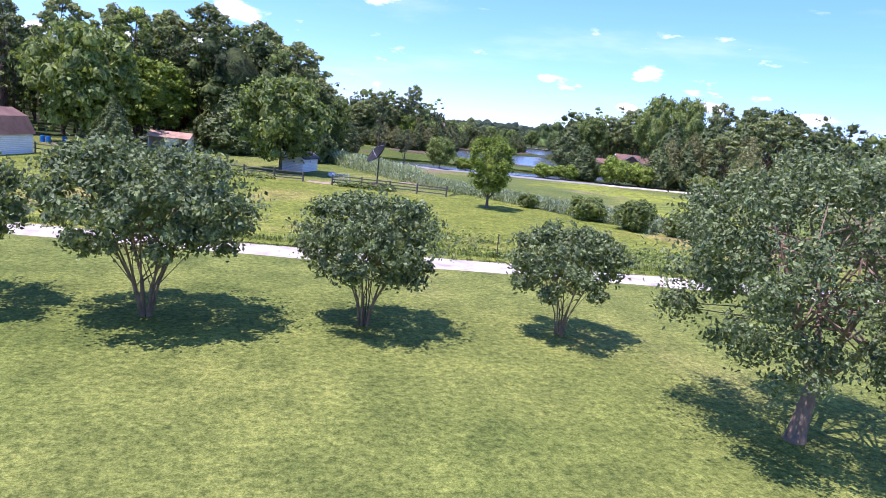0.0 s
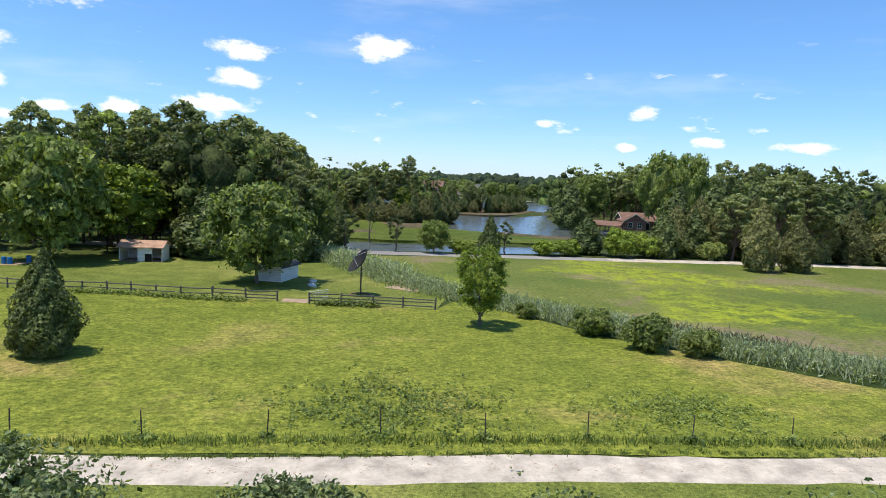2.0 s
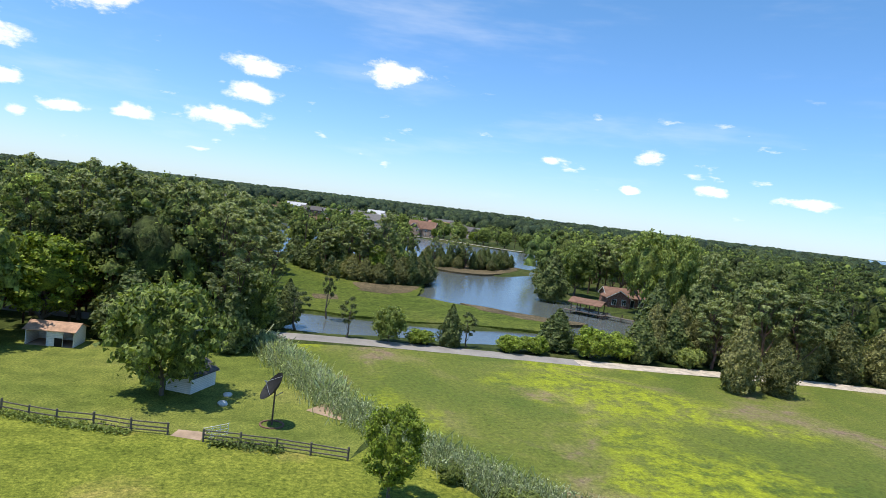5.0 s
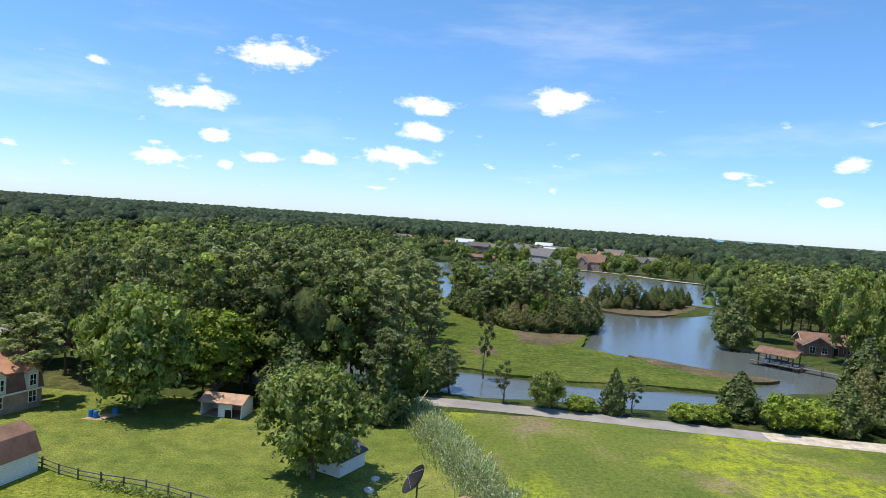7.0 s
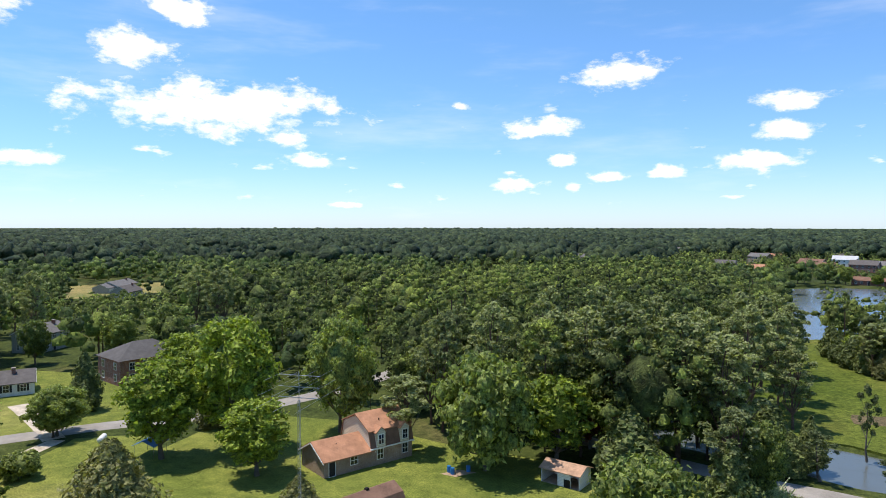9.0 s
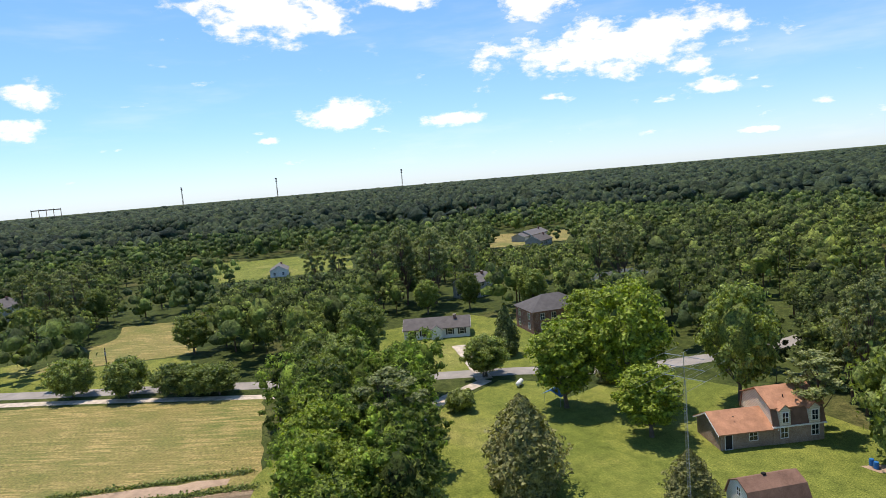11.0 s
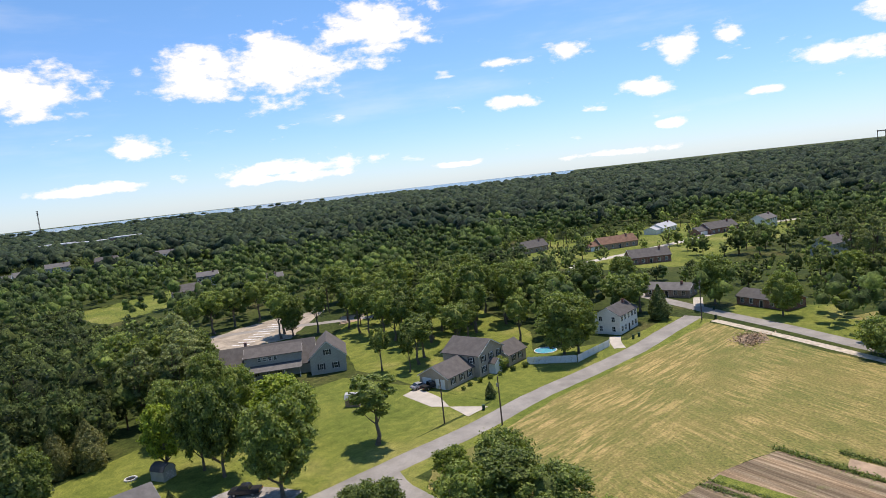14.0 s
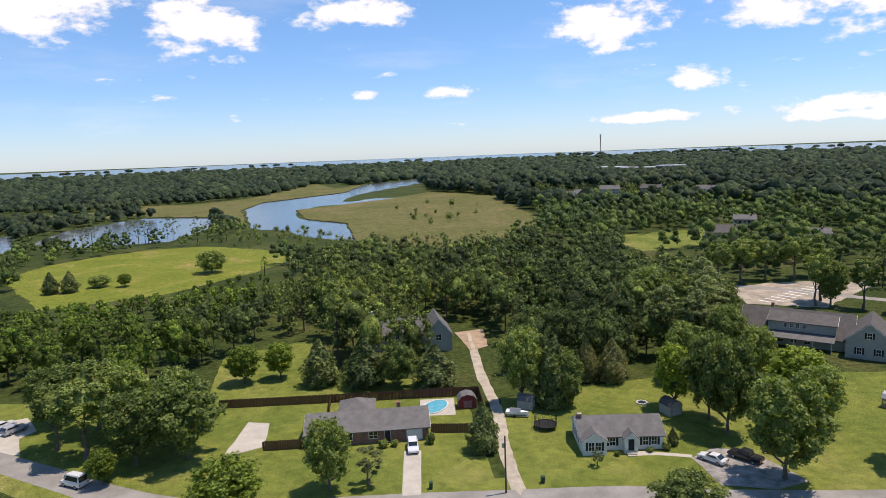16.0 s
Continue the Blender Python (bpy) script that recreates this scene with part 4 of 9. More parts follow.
def cedar(name, h, w, seed, leaves=2400, size=0.28, label="", leaf=None, category="tree", belly=0.25):
    """A red cedar: a dense pointed cone of upswept sprays down to the ground."""
    r = np.random.default_rng(seed)
    root = thing(name, Matrix(), label, category)
    f = r.random(leaves) ** 1.35
    z = h * (0.05 + 0.95 * f)
    prof = np.where(f < belly, 0.72 + 0.28 * f / belly, 1 - ((f - belly) / (1 - belly)) ** 1.25)
    a = r.uniform(0, 2 * math.pi, leaves)
    lump = 1 + 0.16 * np.sin(a * 3 + z * 2.1 / max(w, 1) * 3 + seed) + 0.12 * np.sin(a * 7 - z * 3.0)
    rad = w * 0.5 * (prof + 0.03) * lump * (1 - 0.35 * r.random(leaves) ** 2)
    c = np.stack([np.cos(a) * rad, np.sin(a) * rad, z], -1)
    nv = np.stack([np.cos(a), np.sin(a), np.full(leaves, 0.5)], -1)
    bm = tube(bmesh.new(), (0, 0, -0.2), (0, 0, h * 0.85), h * 0.022, 0.02)
    lev = np.linspace(0.05, 0.86, 9)
    wide = w * 0.4 * np.where(lev < belly, 0.72 + 0.28 * lev / belly, 1 - ((lev - belly) / (1 - belly)) ** 1.25)
    core = [(0, 0, h * q, k, k, h * 0.11) for q, k in zip(lev, wide)]
    tree_parts(root, bm, BARK, [lobe_hulls(core, r, 1.0, 9, 4, 0.12)], leaf_quads(c, nv, size, r, 1.3), leaf or CEDAR)
    return root


def shrub(name, h, w, seed, leaves=900, size=0.25, leaf=None, label="", category="shrub"):
    """A low bush: a few stems and a lumpy mass of leaves to the ground."""
    r = np.random.default_rng(seed)
    root = thing(name, Matrix(), label, category)
    ls = round_lobes(r, 22, w, h * 0.46, h * 0.5, 0.11, 0.19)
    for l in ls[1::5]:
        part("stem", tube(bmesh.new(), (0, 0, -0.1), l[:3], 0.05, 0.02, 5), BARK, root)
    mass_mesh("foliage", [lobe_hulls(ls, r, 0.7, 5, 3, 0.2), lobe_hulls([(0, 0, h * 0.44, w * 0.3, w * 0.3, h * 0.4)], r, 1.0, 9, 5)], lobe_leaves(ls, leaves, size, r, 0.2, jitter=0.45), leaf or LEAF, root)
    return root


def shoots_of(r, n, h, w, size, centre=0.6, low=0.15):
    """Leafy shoots that stand out of a rounded crown."""
    d = r.normal(0, 1, (n, 3))
    d[:, 2] = np.abs(d[:, 2]) + low
    d /= np.linalg.norm(d, axis=1, keepdims=True)
    k = int(n / 7) + 1
    dirs = np.repeat(d[:k], 7, 0)[:n]
    step = np.tile(np.linspace(0.84, 1.16, 7), k)[:n, None]
    c = np.array([0, 0, h * centre]) + dirs * np.array([w * 0.5, w * 0.5, h * (0.97 - centre)]) * step + r.normal(0, 0.05, (n, 3))
    return leaf_quads(c, dirs, size, r, 1.0, 0.8, True)


def crape_myrtle(name, h, w, seed, leaves, label, size=0.13, stems=7):
    """A many-stemmed crape myrtle: thin bare stems in a vase below a rounded crown of small sprays."""
    r = np.random.default_rng(seed)
    root = thing(name, Matrix(), label, "tree")
    ls = [(0, 0, h * 0.64, w * 0.26, w * 0.26, h * 0.22)]
    for i in range(95):
        a, e = i * 2.4 + r.normal(0, 0.3), r.uniform(-0.62, 1.0)
        k = math.sqrt(max(0.08, 1 - (0.85 * e) ** 2)) * r.uniform(0.6, 1.0)
        if e < -0.2:
            k *= 1.0 + 0.25 * (e + 0.2)
        s = r.uniform(0.04, 0.085)
        ls.append((math.cos(a) * w * 0.47 * k, math.sin(a) * w * 0.47 * k, h * (0.61 + 0.33 * e), w * s, w * s, h * s * 0.85))
    for i in range(stems):
        bm = bmesh.new()
        a = 2 * math.pi * i / stems + r.normal(0, 0.25)
        g = r.uniform(0.7, 1.25)
        p0 = Vector((math.cos(a) * 0.14, math.sin(a) * 0.14, -0.1))
        p1 = Vector((math.cos(a) * w * 0.06 * g, math.sin(a) * w * 0.06 * g, h * 0.19))
        p2 = Vector((math.cos(a + 0.2) * w * 0.14 * g, math.sin(a + 0.2) * w * 0.14 * g, h * 0.4))
        p3 = Vector((math.cos(a + 0.3) * w * 0.25 * g, math.sin(a + 0.3) * w * 0.25 * g, h * 0.66))
        k = 0.0066 * h * r.uniform(0.8, 1.2)
        sweep(bm, (p0, p1, p2, p3), (k * 1.25, k, k * 0.75, k * 0.3))
        stem = part("stem", bm, CRAPE_BARK, root)
        for j in range(5):
            q = Vector(ls[1 + (i * 6 + j * 5) % 95][:3])
            part("twig", tube(bmesh.new(), p1 if j == 0 else p2, q, k * 0.45, k * 0.12, 5), CRAPE_BARK, stem)
    quads = np.concatenate([lobe_leaves(ls, int(leaves * 0.72), size, r, 0.3, 0.15, 1.0, 0.7, True), lobe_leaves([(x, y, z, a * 1.5, b * 1.5, c * 1.5) for x, y, z, a, b, c in ls], leaves - int(leaves * 0.72), size, r, 0.5, 0.15, 1.0, 0.9, True), shoots_of(r, leaves // 9, h, w, size)])
    mass_mesh("crown", [lobe_hulls(ls, r, 0.5, 5, 3, 0.25)], quads, CRAPE, root)
    return root


def old_lawn_tree(name, h, w, seed, leaves, label, size):
    """An old lawn tree: a short leaning trunk that forks low, with an open crown that hangs almost to the grass."""
    r = np.random.default_rng(seed)
    root = thing(name, Matrix(), label, "tree")
    ls = []
    for i in range(120):
        a, e = i * 2.4 + r.normal(0, 0.3), r.uniform(-0.72, 1.0)
        k = math.sqrt(max(0.1, 1 - (0.82 * e) ** 2)) * r.uniform(0.45, 1.0)
        s = r.uniform(0.04, 0.08)
        ls.append((math.cos(a) * w * 0.47 * k, math.sin(a) * w * 0.47 * k, h * (0.55 + 0.39 * e), w * s, w * s, w * s * 0.8))
    fork = Vector((0.55, 0.25, 1.7))
    bm = bmesh.new()
    sweep(bm, ((0, 0, -0.15), (0.07, 0.03, 0.25), (0.2, 0.1, 0.7), (0.4, 0.18, 1.3), fork), (0.36, 0.27, 0.23, 0.2, 0.18), 11)
    part("trunk", bm, CRAPE_BARK, root)
    for i in range(6):
        a = i * 1.047 + r.normal(0, 0.2)
        m = fork + Vector((math.cos(a) * w * 0.13, math.sin(a) * w * 0.13, h * r.uniform(0.16, 0.26)))
        tip = fork + Vector((math.cos(a + 0.3) * w * 0.26, math.sin(a + 0.3) * w * 0.26, h * r.uniform(0.4, 0.62)))
        bm = bmesh.new()
        sweep(bm, (fork - Vector((0, 0, 0.1)), m, tip), (0.13, 0.085, 0.03), 8)
        branch = part("branch", bm, CRAPE_BARK, root)
        for j in range(9):
            q = Vector(ls[(i * 19 + j * 7) % 120][:3])
            part("twig", tube(bmesh.new(), m if j % 2 else m.lerp(tip, 0.5), q, 0.04, 0.01, 5), CRAPE_BARK, branch)
    quads = np.concatenate([lobe_leaves(ls, int(leaves * 0.72), size, r, 0.35, 0.15, 1.0, 0.7, True), lobe_leaves([(x, y, z, a * 1.6, b * 1.6, c * 1.6) for x, y, z, a, b, c in ls], leaves - int(leaves * 0.72), size, r, 0.6, 0.15, 1.0, 0.9, True), shoots_of(r, leaves // 12, h, w, size, 0.55, -0.1)])
    mass_mesh("crown", [lobe_hulls(ls, r, 0.3, 5, 3, 0.25)], quads, CRAPE, root)
    return root


def first(proto, x, y, s=1.0, turn=0.0, sz=None):
    proto.matrix_basis = pose(x, y, 0, 0, 0, turn) @ Matrix.Diagonal((s, s, sz or s, 1))
    return proto


# crape myrtles on the lawn
first(crape_myrtle("crape_myrtle", 6.2, 7.4, 11, 17000, "broad many-stemmed crape myrtle on the mown lawn", 0.1, 11), -17.5, 30.0)
first(crape_myrtle("crape_myrtle", 5.0, 5.7, 12, 12500, "rounded many-stemmed crape myrtle on the mown lawn", 0.09, 9), -9.8, 29.4)
first(crape_myrtle("crape_myrtle", 4.5, 4.9, 13, 9500, "small many-stemmed crape myrtle on the mown lawn", 0.088, 7), -2.1, 28.6)
first(crape_myrtle("crape_myrtle", 5.6, 6.4, 14, 9000, "many-stemmed crape myrtle at the lawn's edge", 0.1), -24.6, 31.0)
first(old_lawn_tree("lawn_tree", 8.3, 8.8, 15, 38000, "old spreading tree with a leaning trunk on the lawn", 0.07), 1.1, 19.7)

# one of each kind, with its height and width; the rest are copies
KINDS = {
    "tree": (broadleaf("tree", 16, 12, 21, 4600, 0.34, base=0.06, label="tall deciduous tree with a full dark green crown"), 16, 12),
    "oak": (broadleaf("tree", 14, 12, 22, 4400, 0.33, base=0.05, label="spreading deciduous tree with a mid green crown", lobes=40), 14, 12),
    "lime": (broadleaf("tree", 12, 8, 23, 3800, 0.26, LIME, base=0.08, label="deciduous tree with a fresh lime green crown"), 12, 8),
    "grey": (broadleaf("tree", 8, 4, 24, 1500, 0.14, GREY, label="thin half-bare tree with sparse leaves", lobes=16, core=0), 8, 4),
    "red": (broadleaf("tree", 8, 6, 25, 2600, 0.21, REDLEAF, label="small maple with dark red leaves", lobes=30), 8, 6),
    "slim": (broadleaf("tree", 15, 7, 28, 3200, 0.27, base=0.36, label="slender yard tree with a bare lower trunk", lobes=30, core=0.2), 15, 7),
    "low": (broadleaf("tree", 9, 10, 26, 3600, 0.27, base=0.0, label="low broad tree leafy down to the ground"), 9, 10),
    "pine": (pine("pine_tree", 22, 9, 31, 3800, 0.3, "tall pine with a bare trunk and tufted crown", 0.36), 22, 8.5),
    "flatpine": (pine("pine_tree", 24, 10.5, 32, 3600, 0.33, "tall pine with a broad flat-topped crown", 0.46, 44), 24, 10),
    "cedar": (cedar("cedar_tree", 6, 3.4, 42, 3000, 0.16, "dense dark green cedar with a pointed top"), 6, 3.4),
    "rust": (cedar("cedar_tree", 10, 6, 43, 4200, 0.2, "broad cedar with bronzed green sprays", RUST, belly=0.4), 10, 7),
    "bush": (shrub("bush", 2.6, 3.6, 51, 2000, 0.14, BUSHLEAF, label="rounded mid green bush on grass"), 2.6, 3.6),
    "willow": (shrub("bush", 3.4, 4.2, 52, 2200, 0.15, LIME, label="rounded light green bush beside the road"), 3.4, 4.2),
}
used = set()


def plant(kind, x, y, h, w):
    """A tree of a kind at a place, with its height and width."""
    if kind == "bush" and h > 5:
        kind = "low"
    if kind == "tree" and (int(abs(x) * 10) % 2):
        kind = "oak"
    if kind == "pine" and (int(abs(y) * 10) % 2):
        kind = "flatpine"
    proto, ph, pw = KINDS[kind]
    s = min(w / pw, 1.7 * h / ph)
    m = pose(x, y, 0, 0, 0, random.uniform(0, 360)) @ Matrix.Diagonal((s, s, h / ph, 1))
    if kind in used:
        s0 = proto.scale
        return copy_thing(proto, m @ Matrix.Diagonal((1 / s0.x, 1 / s0.y, 1 / s0.z, 1)))
    used.add(kind)
    proto.matrix_basis = m
    return proto


first(cedar("cedar_tree", 7.3, 4.4, 41, 11000, 0.12, "dense pointed green cedar on the pasture"), -25.0, 62.3)
first(broadleaf("tree", 7.8, 5.2, 27, 7000, 0.12, LIME, base=0.08, label="slender young tree with pale green leaves", lobes=60, core=0.12), 8.3, 68.4)

# at the ditch
for spot in ((14.1, 71.6, 1.6, 2.4), (17.6, 64.8, 2.5, 4.0), (20.0, 59.6, 3.0, 4.4), (23.2, 57.0, 2.3, 3.4), (40, 44, 2.0, 3.0), (36.5, 47, 1.6, 2.6)):
    plant("bush", *spot)

# along the marsh road
for spot in ((17.6, 123.3, 6.1, 6.4), (70.2, 118.4, 3.6, 5.6),):
    plant("bush", *spot)
for spot in ((22.9, 123.6, 2.5, 5.6), (37.9, 122, 2.9, 5.5), (42.2, 121.7, 3.1, 5.6), (52.4, 121.2, 5.5, 7.5), (58.2, 121.2, 4.6, 6.7),):
    plant("willow", *spot)
for spot in ((27.8, 123, 7, 3.9), (48, 125.6, 7.3, 6.9), (61.5, 120.7, 8.6, 6.3), (69.2, 122.7, 9.2, 6.8), (-0.4, 129, 5.8, 5.3),):
    plant("cedar", *spot)
for spot in ((31, 123.7, 6.1, 3.6), (9.1, 141.1, 11.7, 3.9), (11.1, 125.2, 6.7, 3.9), (3.1, 128.7, 7, 5.3),):
    plant("grey", *spot)
for spot in ((68.5, 104, 11.5, 6.8), (75.5, 103.5, 9, 6.6), (66, 124, 10, 6.5), (71, 124, 12, 7), (75, 122, 11, 7), (80, 120, 12, 7), (86, 118.5, 12, 8), (92, 116.5, 11, 8), (99, 115, 11, 8), (107, 113, 12, 9)):
    plant("rust", *spot)
for spot in ((70, 130, 14, 8), (78, 128, 15, 9), (85, 126, 16, 9), (93, 124, 15, 9), (102, 121, 15, 10)):
    plant("cedar", *spot)
for spot in ((74.7, 118.4, 12.8, 8.1), (83.1, 116.7, 17, 9.8), (89.4, 115.5, 15.2, 10.3), (-6.3, 113.2, 12.7, 6.9),):
    plant("pine", *spot)
for spot in ((-3.4, 115.3, 11.4, 7),):
    plant("tree", *spot)

# by the lake house
for spot in ((95.5, 176.2, 23.9, 14.5), (90, 205, 17.1, 12.2), (99.4, 167.8, 23.9, 11.2),):
    plant("tree", *spot)
for spot in ((75.8, 191.7, 13.7, 9.4),):
    plant("cedar", *spot)
for spot in ((107, 206.3, 20.4, 11.2), (108.3, 224.9, 17.5, 13.9), (89.6, 140.9, 20, 8.3), (93, 134.7, 19.5, 9.2), (100.5, 133.6, 18.5, 9.7),):
    plant("pine", *spot)

# on the island
for spot in ((58, 259, 11, 4.5), (66, 262, 12.5, 5.5), (70, 258, 10, 5)):
    plant("pine", *spot)
for spot in ((56, 263, 6, 3.6), (61, 257, 5.5, 4), (64, 259.5, 8, 4.6), (69, 261.5, 9.5, 5), (73.5, 258.5, 7, 4.2), (78, 262, 8.5, 4.4), (83, 263, 6.5, 4), (87, 268, 8, 5), (92, 275, 7.5, 5), (97, 281, 5.5, 4), (72, 270, 8, 5), (80, 272, 7, 5), (63, 270, 7, 5), (86, 280, 7.5, 5), (91, 286, 6, 4.5)):
    plant("cedar", *spot)
for spot in ((59, 255, 4, 4.5), (66.5, 256.5, 5, 5), (76, 260, 6, 5), (81, 259.5, 4.2, 4.6), (90, 271, 5.5, 5), (75, 278, 6, 6), (60, 278, 6, 6)):
    plant("rust", *spot)

# on the marsh
for spot in ((30.4, 200.3, 9.5, 8), (35.1, 201.5, 8.1, 7), (23.5, 195.5, 6.5, 6.5), (27, 194.5, 6, 6.5), (33, 196, 7.5, 6.5), (37.5, 199, 8, 7), (41, 203, 8, 7.5), (43.5, 209, 7.5, 7), (20, 197.5, 7, 7), (15.5, 203, 6.5, 6.5), (45, 216, 8, 7), (45.5, 224, 7, 7)):
    plant("rust", *spot)
for spot in ((29.3, 195.8, 8.5, 5), (36, 196.5, 9.5, 5), (39.5, 200.5, 9, 5), (18, 200.5, 8, 5), (12.5, 208, 8.5, 5.5), (9.5, 213, 8, 6), (7.5, 219, 7.5, 6), (43, 206, 9, 5.5), (5.5, 226, 9, 6)):
    plant("cedar", *spot)
for spot in ((26.5, 197, 10.5, 6.5), (16, 207, 9, 6), (10, 217, 8, 6)):
    plant("lime", *spot)
for spot in ((24.3, 198.7, 15, 8.6), (29.6, 204.9, 19.2, 7.4), (18.9, 201.9, 15.9, 8.7), (13.3, 204.9, 12.5, 8.8),):
    plant("pine", *spot)

# behind the sheds
for spot in ((-56, 124, 18.5, 7), (-52, 121, 20.5, 6.8), (-45, 126, 22, 9), (-34.4, 126, 21.4, 10), (-29.5, 128, 22, 10), (-23.6, 126, 23.6, 11.5), (-15.3, 127, 22, 11), (-8.5, 126, 19.5, 10)):
    plant("pine", *spot)
for spot in ((-38.2, 109, 17.5, 16), (-11.5, 91.8, 12.5, 12.5),):
    plant("low", *spot)
plant("lime", -30.2, 116.0, 14, 12)
for spot in ((-28, 125.2, 13.2, 8.5),):
    plant("lime", *spot)
for spot in ((-28.6, 123.1, 7, 6),):
    plant("red", *spot)
for spot in ((-19.3, 114.9, 10.4, 9.1), (-6.2, 111.8, 8.8, 6.1),):
    plant("cedar", *spot)
for spot in ((-52.4, 110.1, 12, 9), (-41.2, 142.4, 23.5, 8), (-32.6, 146.5, 23.9, 8.9), (-23.3, 150.5, 22.1, 8.8), (-13.6, 134.8, 22.1, 8.5), (-56.6, 134.7, 20, 8),):
    plant("pine", *spot)

# round the hay field
for spot in ((-128.4, -51.9, 17.9, 15), (-194.4, -35.9, 16.8, 13.2), (-182.7, -14.2, 13.4, 11), (-173.2, 38.6, 11.3, 10.7), (-60.6, 27.6, 10.2, 13.3), (-105.6, 86.4, 8.9, 7.8),):
    plant("tree", *spot)
for spot in ((-172.3, -44.8, 10.3, 6.3), (-98.0, -53.0, 3.6, 2.4),):
    plant("cedar", *spot)
for spot in ((-152.1, 12.1, 9, 11), (-143.7, 22.8, 8.8, 11), (-137.0, 31.6, 7.2, 10), (-134.6, 35.4, 6.8, 10), (-131.8, 39.6, 6.8, 10), (-115.1, -63, 3.8, 5.8),):
    plant("bush", *spot)
for spot in ((-59.3, 66.7, 13.1, 10.2),):
    plant("rust", *spot)

# the row beside the plot
for spot in ((-64, -36.1, 6, 11.1),):
    plant("lime", *spot)
for spot in ((-59.6, -23, 9.9, 15), (-59.7, -14.9, 9.4, 12.3), (-59.6, -7.5, 5.9, 11.7), (-59.2, -0.5, 4.7, 8.9), (-58.8, 3.9, 3.6, 6.5), (-58.3, 8.6, 3.5, 5.7),):
    plant("tree", *spot)

# round the old house
for spot in ((-79, 57, 14.3, 9.8),):
    plant("pine", *spot)
for spot in ((-63.3, 68.5, 11.9, 11.4), (-46.9, 80.3, 7.3, 6.9), (-87.8, 103.7, 7.5, 7.5),):
    plant("rust", *spot)
for spot in ((-105.7, 87.1, 8.9, 10.8), (-66.9, 112.3, 20.4, 13.7), (-154.9, 70.2, 9.7, 12), (-130.2, 70.3, 15.7, 12), (-62.3, 130, 12, 10),):
    plant("tree", *spot)
for spot in ((-116.2, 98.4, 11.5, 5.9),):
    plant("cedar", *spot)
for spot in ((-76.2, 97.8, 21.8, 14.6), (-82, 89.1, 16.2, 13), (-64.8, 91.4, 11.5, 11)):
    plant("lime", *spot)
for spot in ((-92.1, 74.5, 4, 5.7),):
    plant("bush", *spot)

# along the street
for spot in ((-46.8, -57.7, 17.6, 13),):
    plant("tree", *spot)
for spot in ((-46.3, -80.5, 18, 11), (-27.1, -48.5, 7.5, 13), (-46.9, -39.9, 6.1, 13.6), (22.8, -65.5, 12.5, 8.4), (48.5, -80.6, 15.7, 15), (11.1, -109.3, 10.5, 9.5), (-14, -95, 17, 10.2), (57, -80, 14, 12), (52, -88, 15, 12), (63, -93, 15, 12), (80, -101, 13, 11)):
    plant("tree", *spot)
for spot in ((-42.5, -87, 14, 8), (-68, -86.7, 11.4, 12.5), (37.1, -59.4, 10, 14.3), (46.3, -118.3, 9.5, 8.9), (38.4, -120, 9.4, 7.4),):
    plant("lime", *spot)
for spot in ((16.6, -66.3, 6.8, 5.6),):
    plant("grey", *spot)
for spot in ((-2.8, -75, 8.9, 5.4), (18.4, -111.3, 11.5, 9), (2.8, -107.9, 9.5, 9.5), (-19.9, -93.2, 14.7, 9.1), (28.5, -114.2, 10.5, 8),):
    plant("cedar", *spot)
for spot in ((-30.5, -104.9, 9.9, 5.7), (-35.8, -103.1, 10.1, 7),):
    plant("rust", *spot)

# on the far meadow
for spot in ((92.1, -274.2, 10.8, 15), (132.6, -252.5, 5.3, 9.9),):
    plant("bush", *spot)
for spot in ((147.5, -242.3, 8.9, 6.3), (140.7, -243.8, 8.8, 6.8),):
    plant("cedar", *spot)
for spot in ((121.7, -250.6, 5.9, 7.1),):
    plant("lime", *spot)

# fresh green trees of the thicket beside the drive
for spot in ((-57, 41.5, 11.5, 10), (-63, 47, 11, 9), (-69, 43.5, 12, 10), (-77, 46, 13, 10), (-86, 47, 12, 10)):
    plant("lime", *spot)
for spot in ((-60, 52, 9, 8), (-72, 54, 10, 9), (-82, 55, 12, 10), (-95, 52, 14, 11), (-104, 58, 15, 12), (-112, 56, 14, 11)):
    plant("tree", *spot)

# slender trees in the yards beyond the street
yard = np.random.default_rng(61)
for k in range(34):
    x, y = yard.uniform(-185, -112), yard.uniform(-165, -82)
    if y < -82 - (x + 112) * -1.1 - 12 or y > -70 + (x + 112) * 0.35:
        continue
    plant("slim", float(x), float(y), float(yard.uniform(12, 18)), float(yard.uniform(7, 10.5)))
for spot in ((-142, -62, 15, 8), (-147, -68, 16, 8), (-139, -72, 14, 8), (-150, -60, 13, 7), (-167, -52, 13, 9), (-172, -58, 14, 9), (-180, -54, 13, 9), (-104, -92, 12, 6), (-106, -84, 11, 5)):
    plant("slim", *spot)
for spot in ((67, -84, 15, 11), (74, -88.5, 13, 9), (70, -96, 15, 11), (-69, -58.5, 14, 11), (-119, -155, 17, 9), (-129, -148, 16, 9), (-124, -160, 18, 10), (-133, -131, 16, 9), (-137, -141, 17, 9), (-135, -191, 17, 11), (-126, -194, 16, 10), (-116, -192, 17, 11), (-106, -190, 16, 10), (-145, -196, 17, 11)):
    plant("slim", *spot)
plant("lime", 60, -73.5, 6.5, 5)
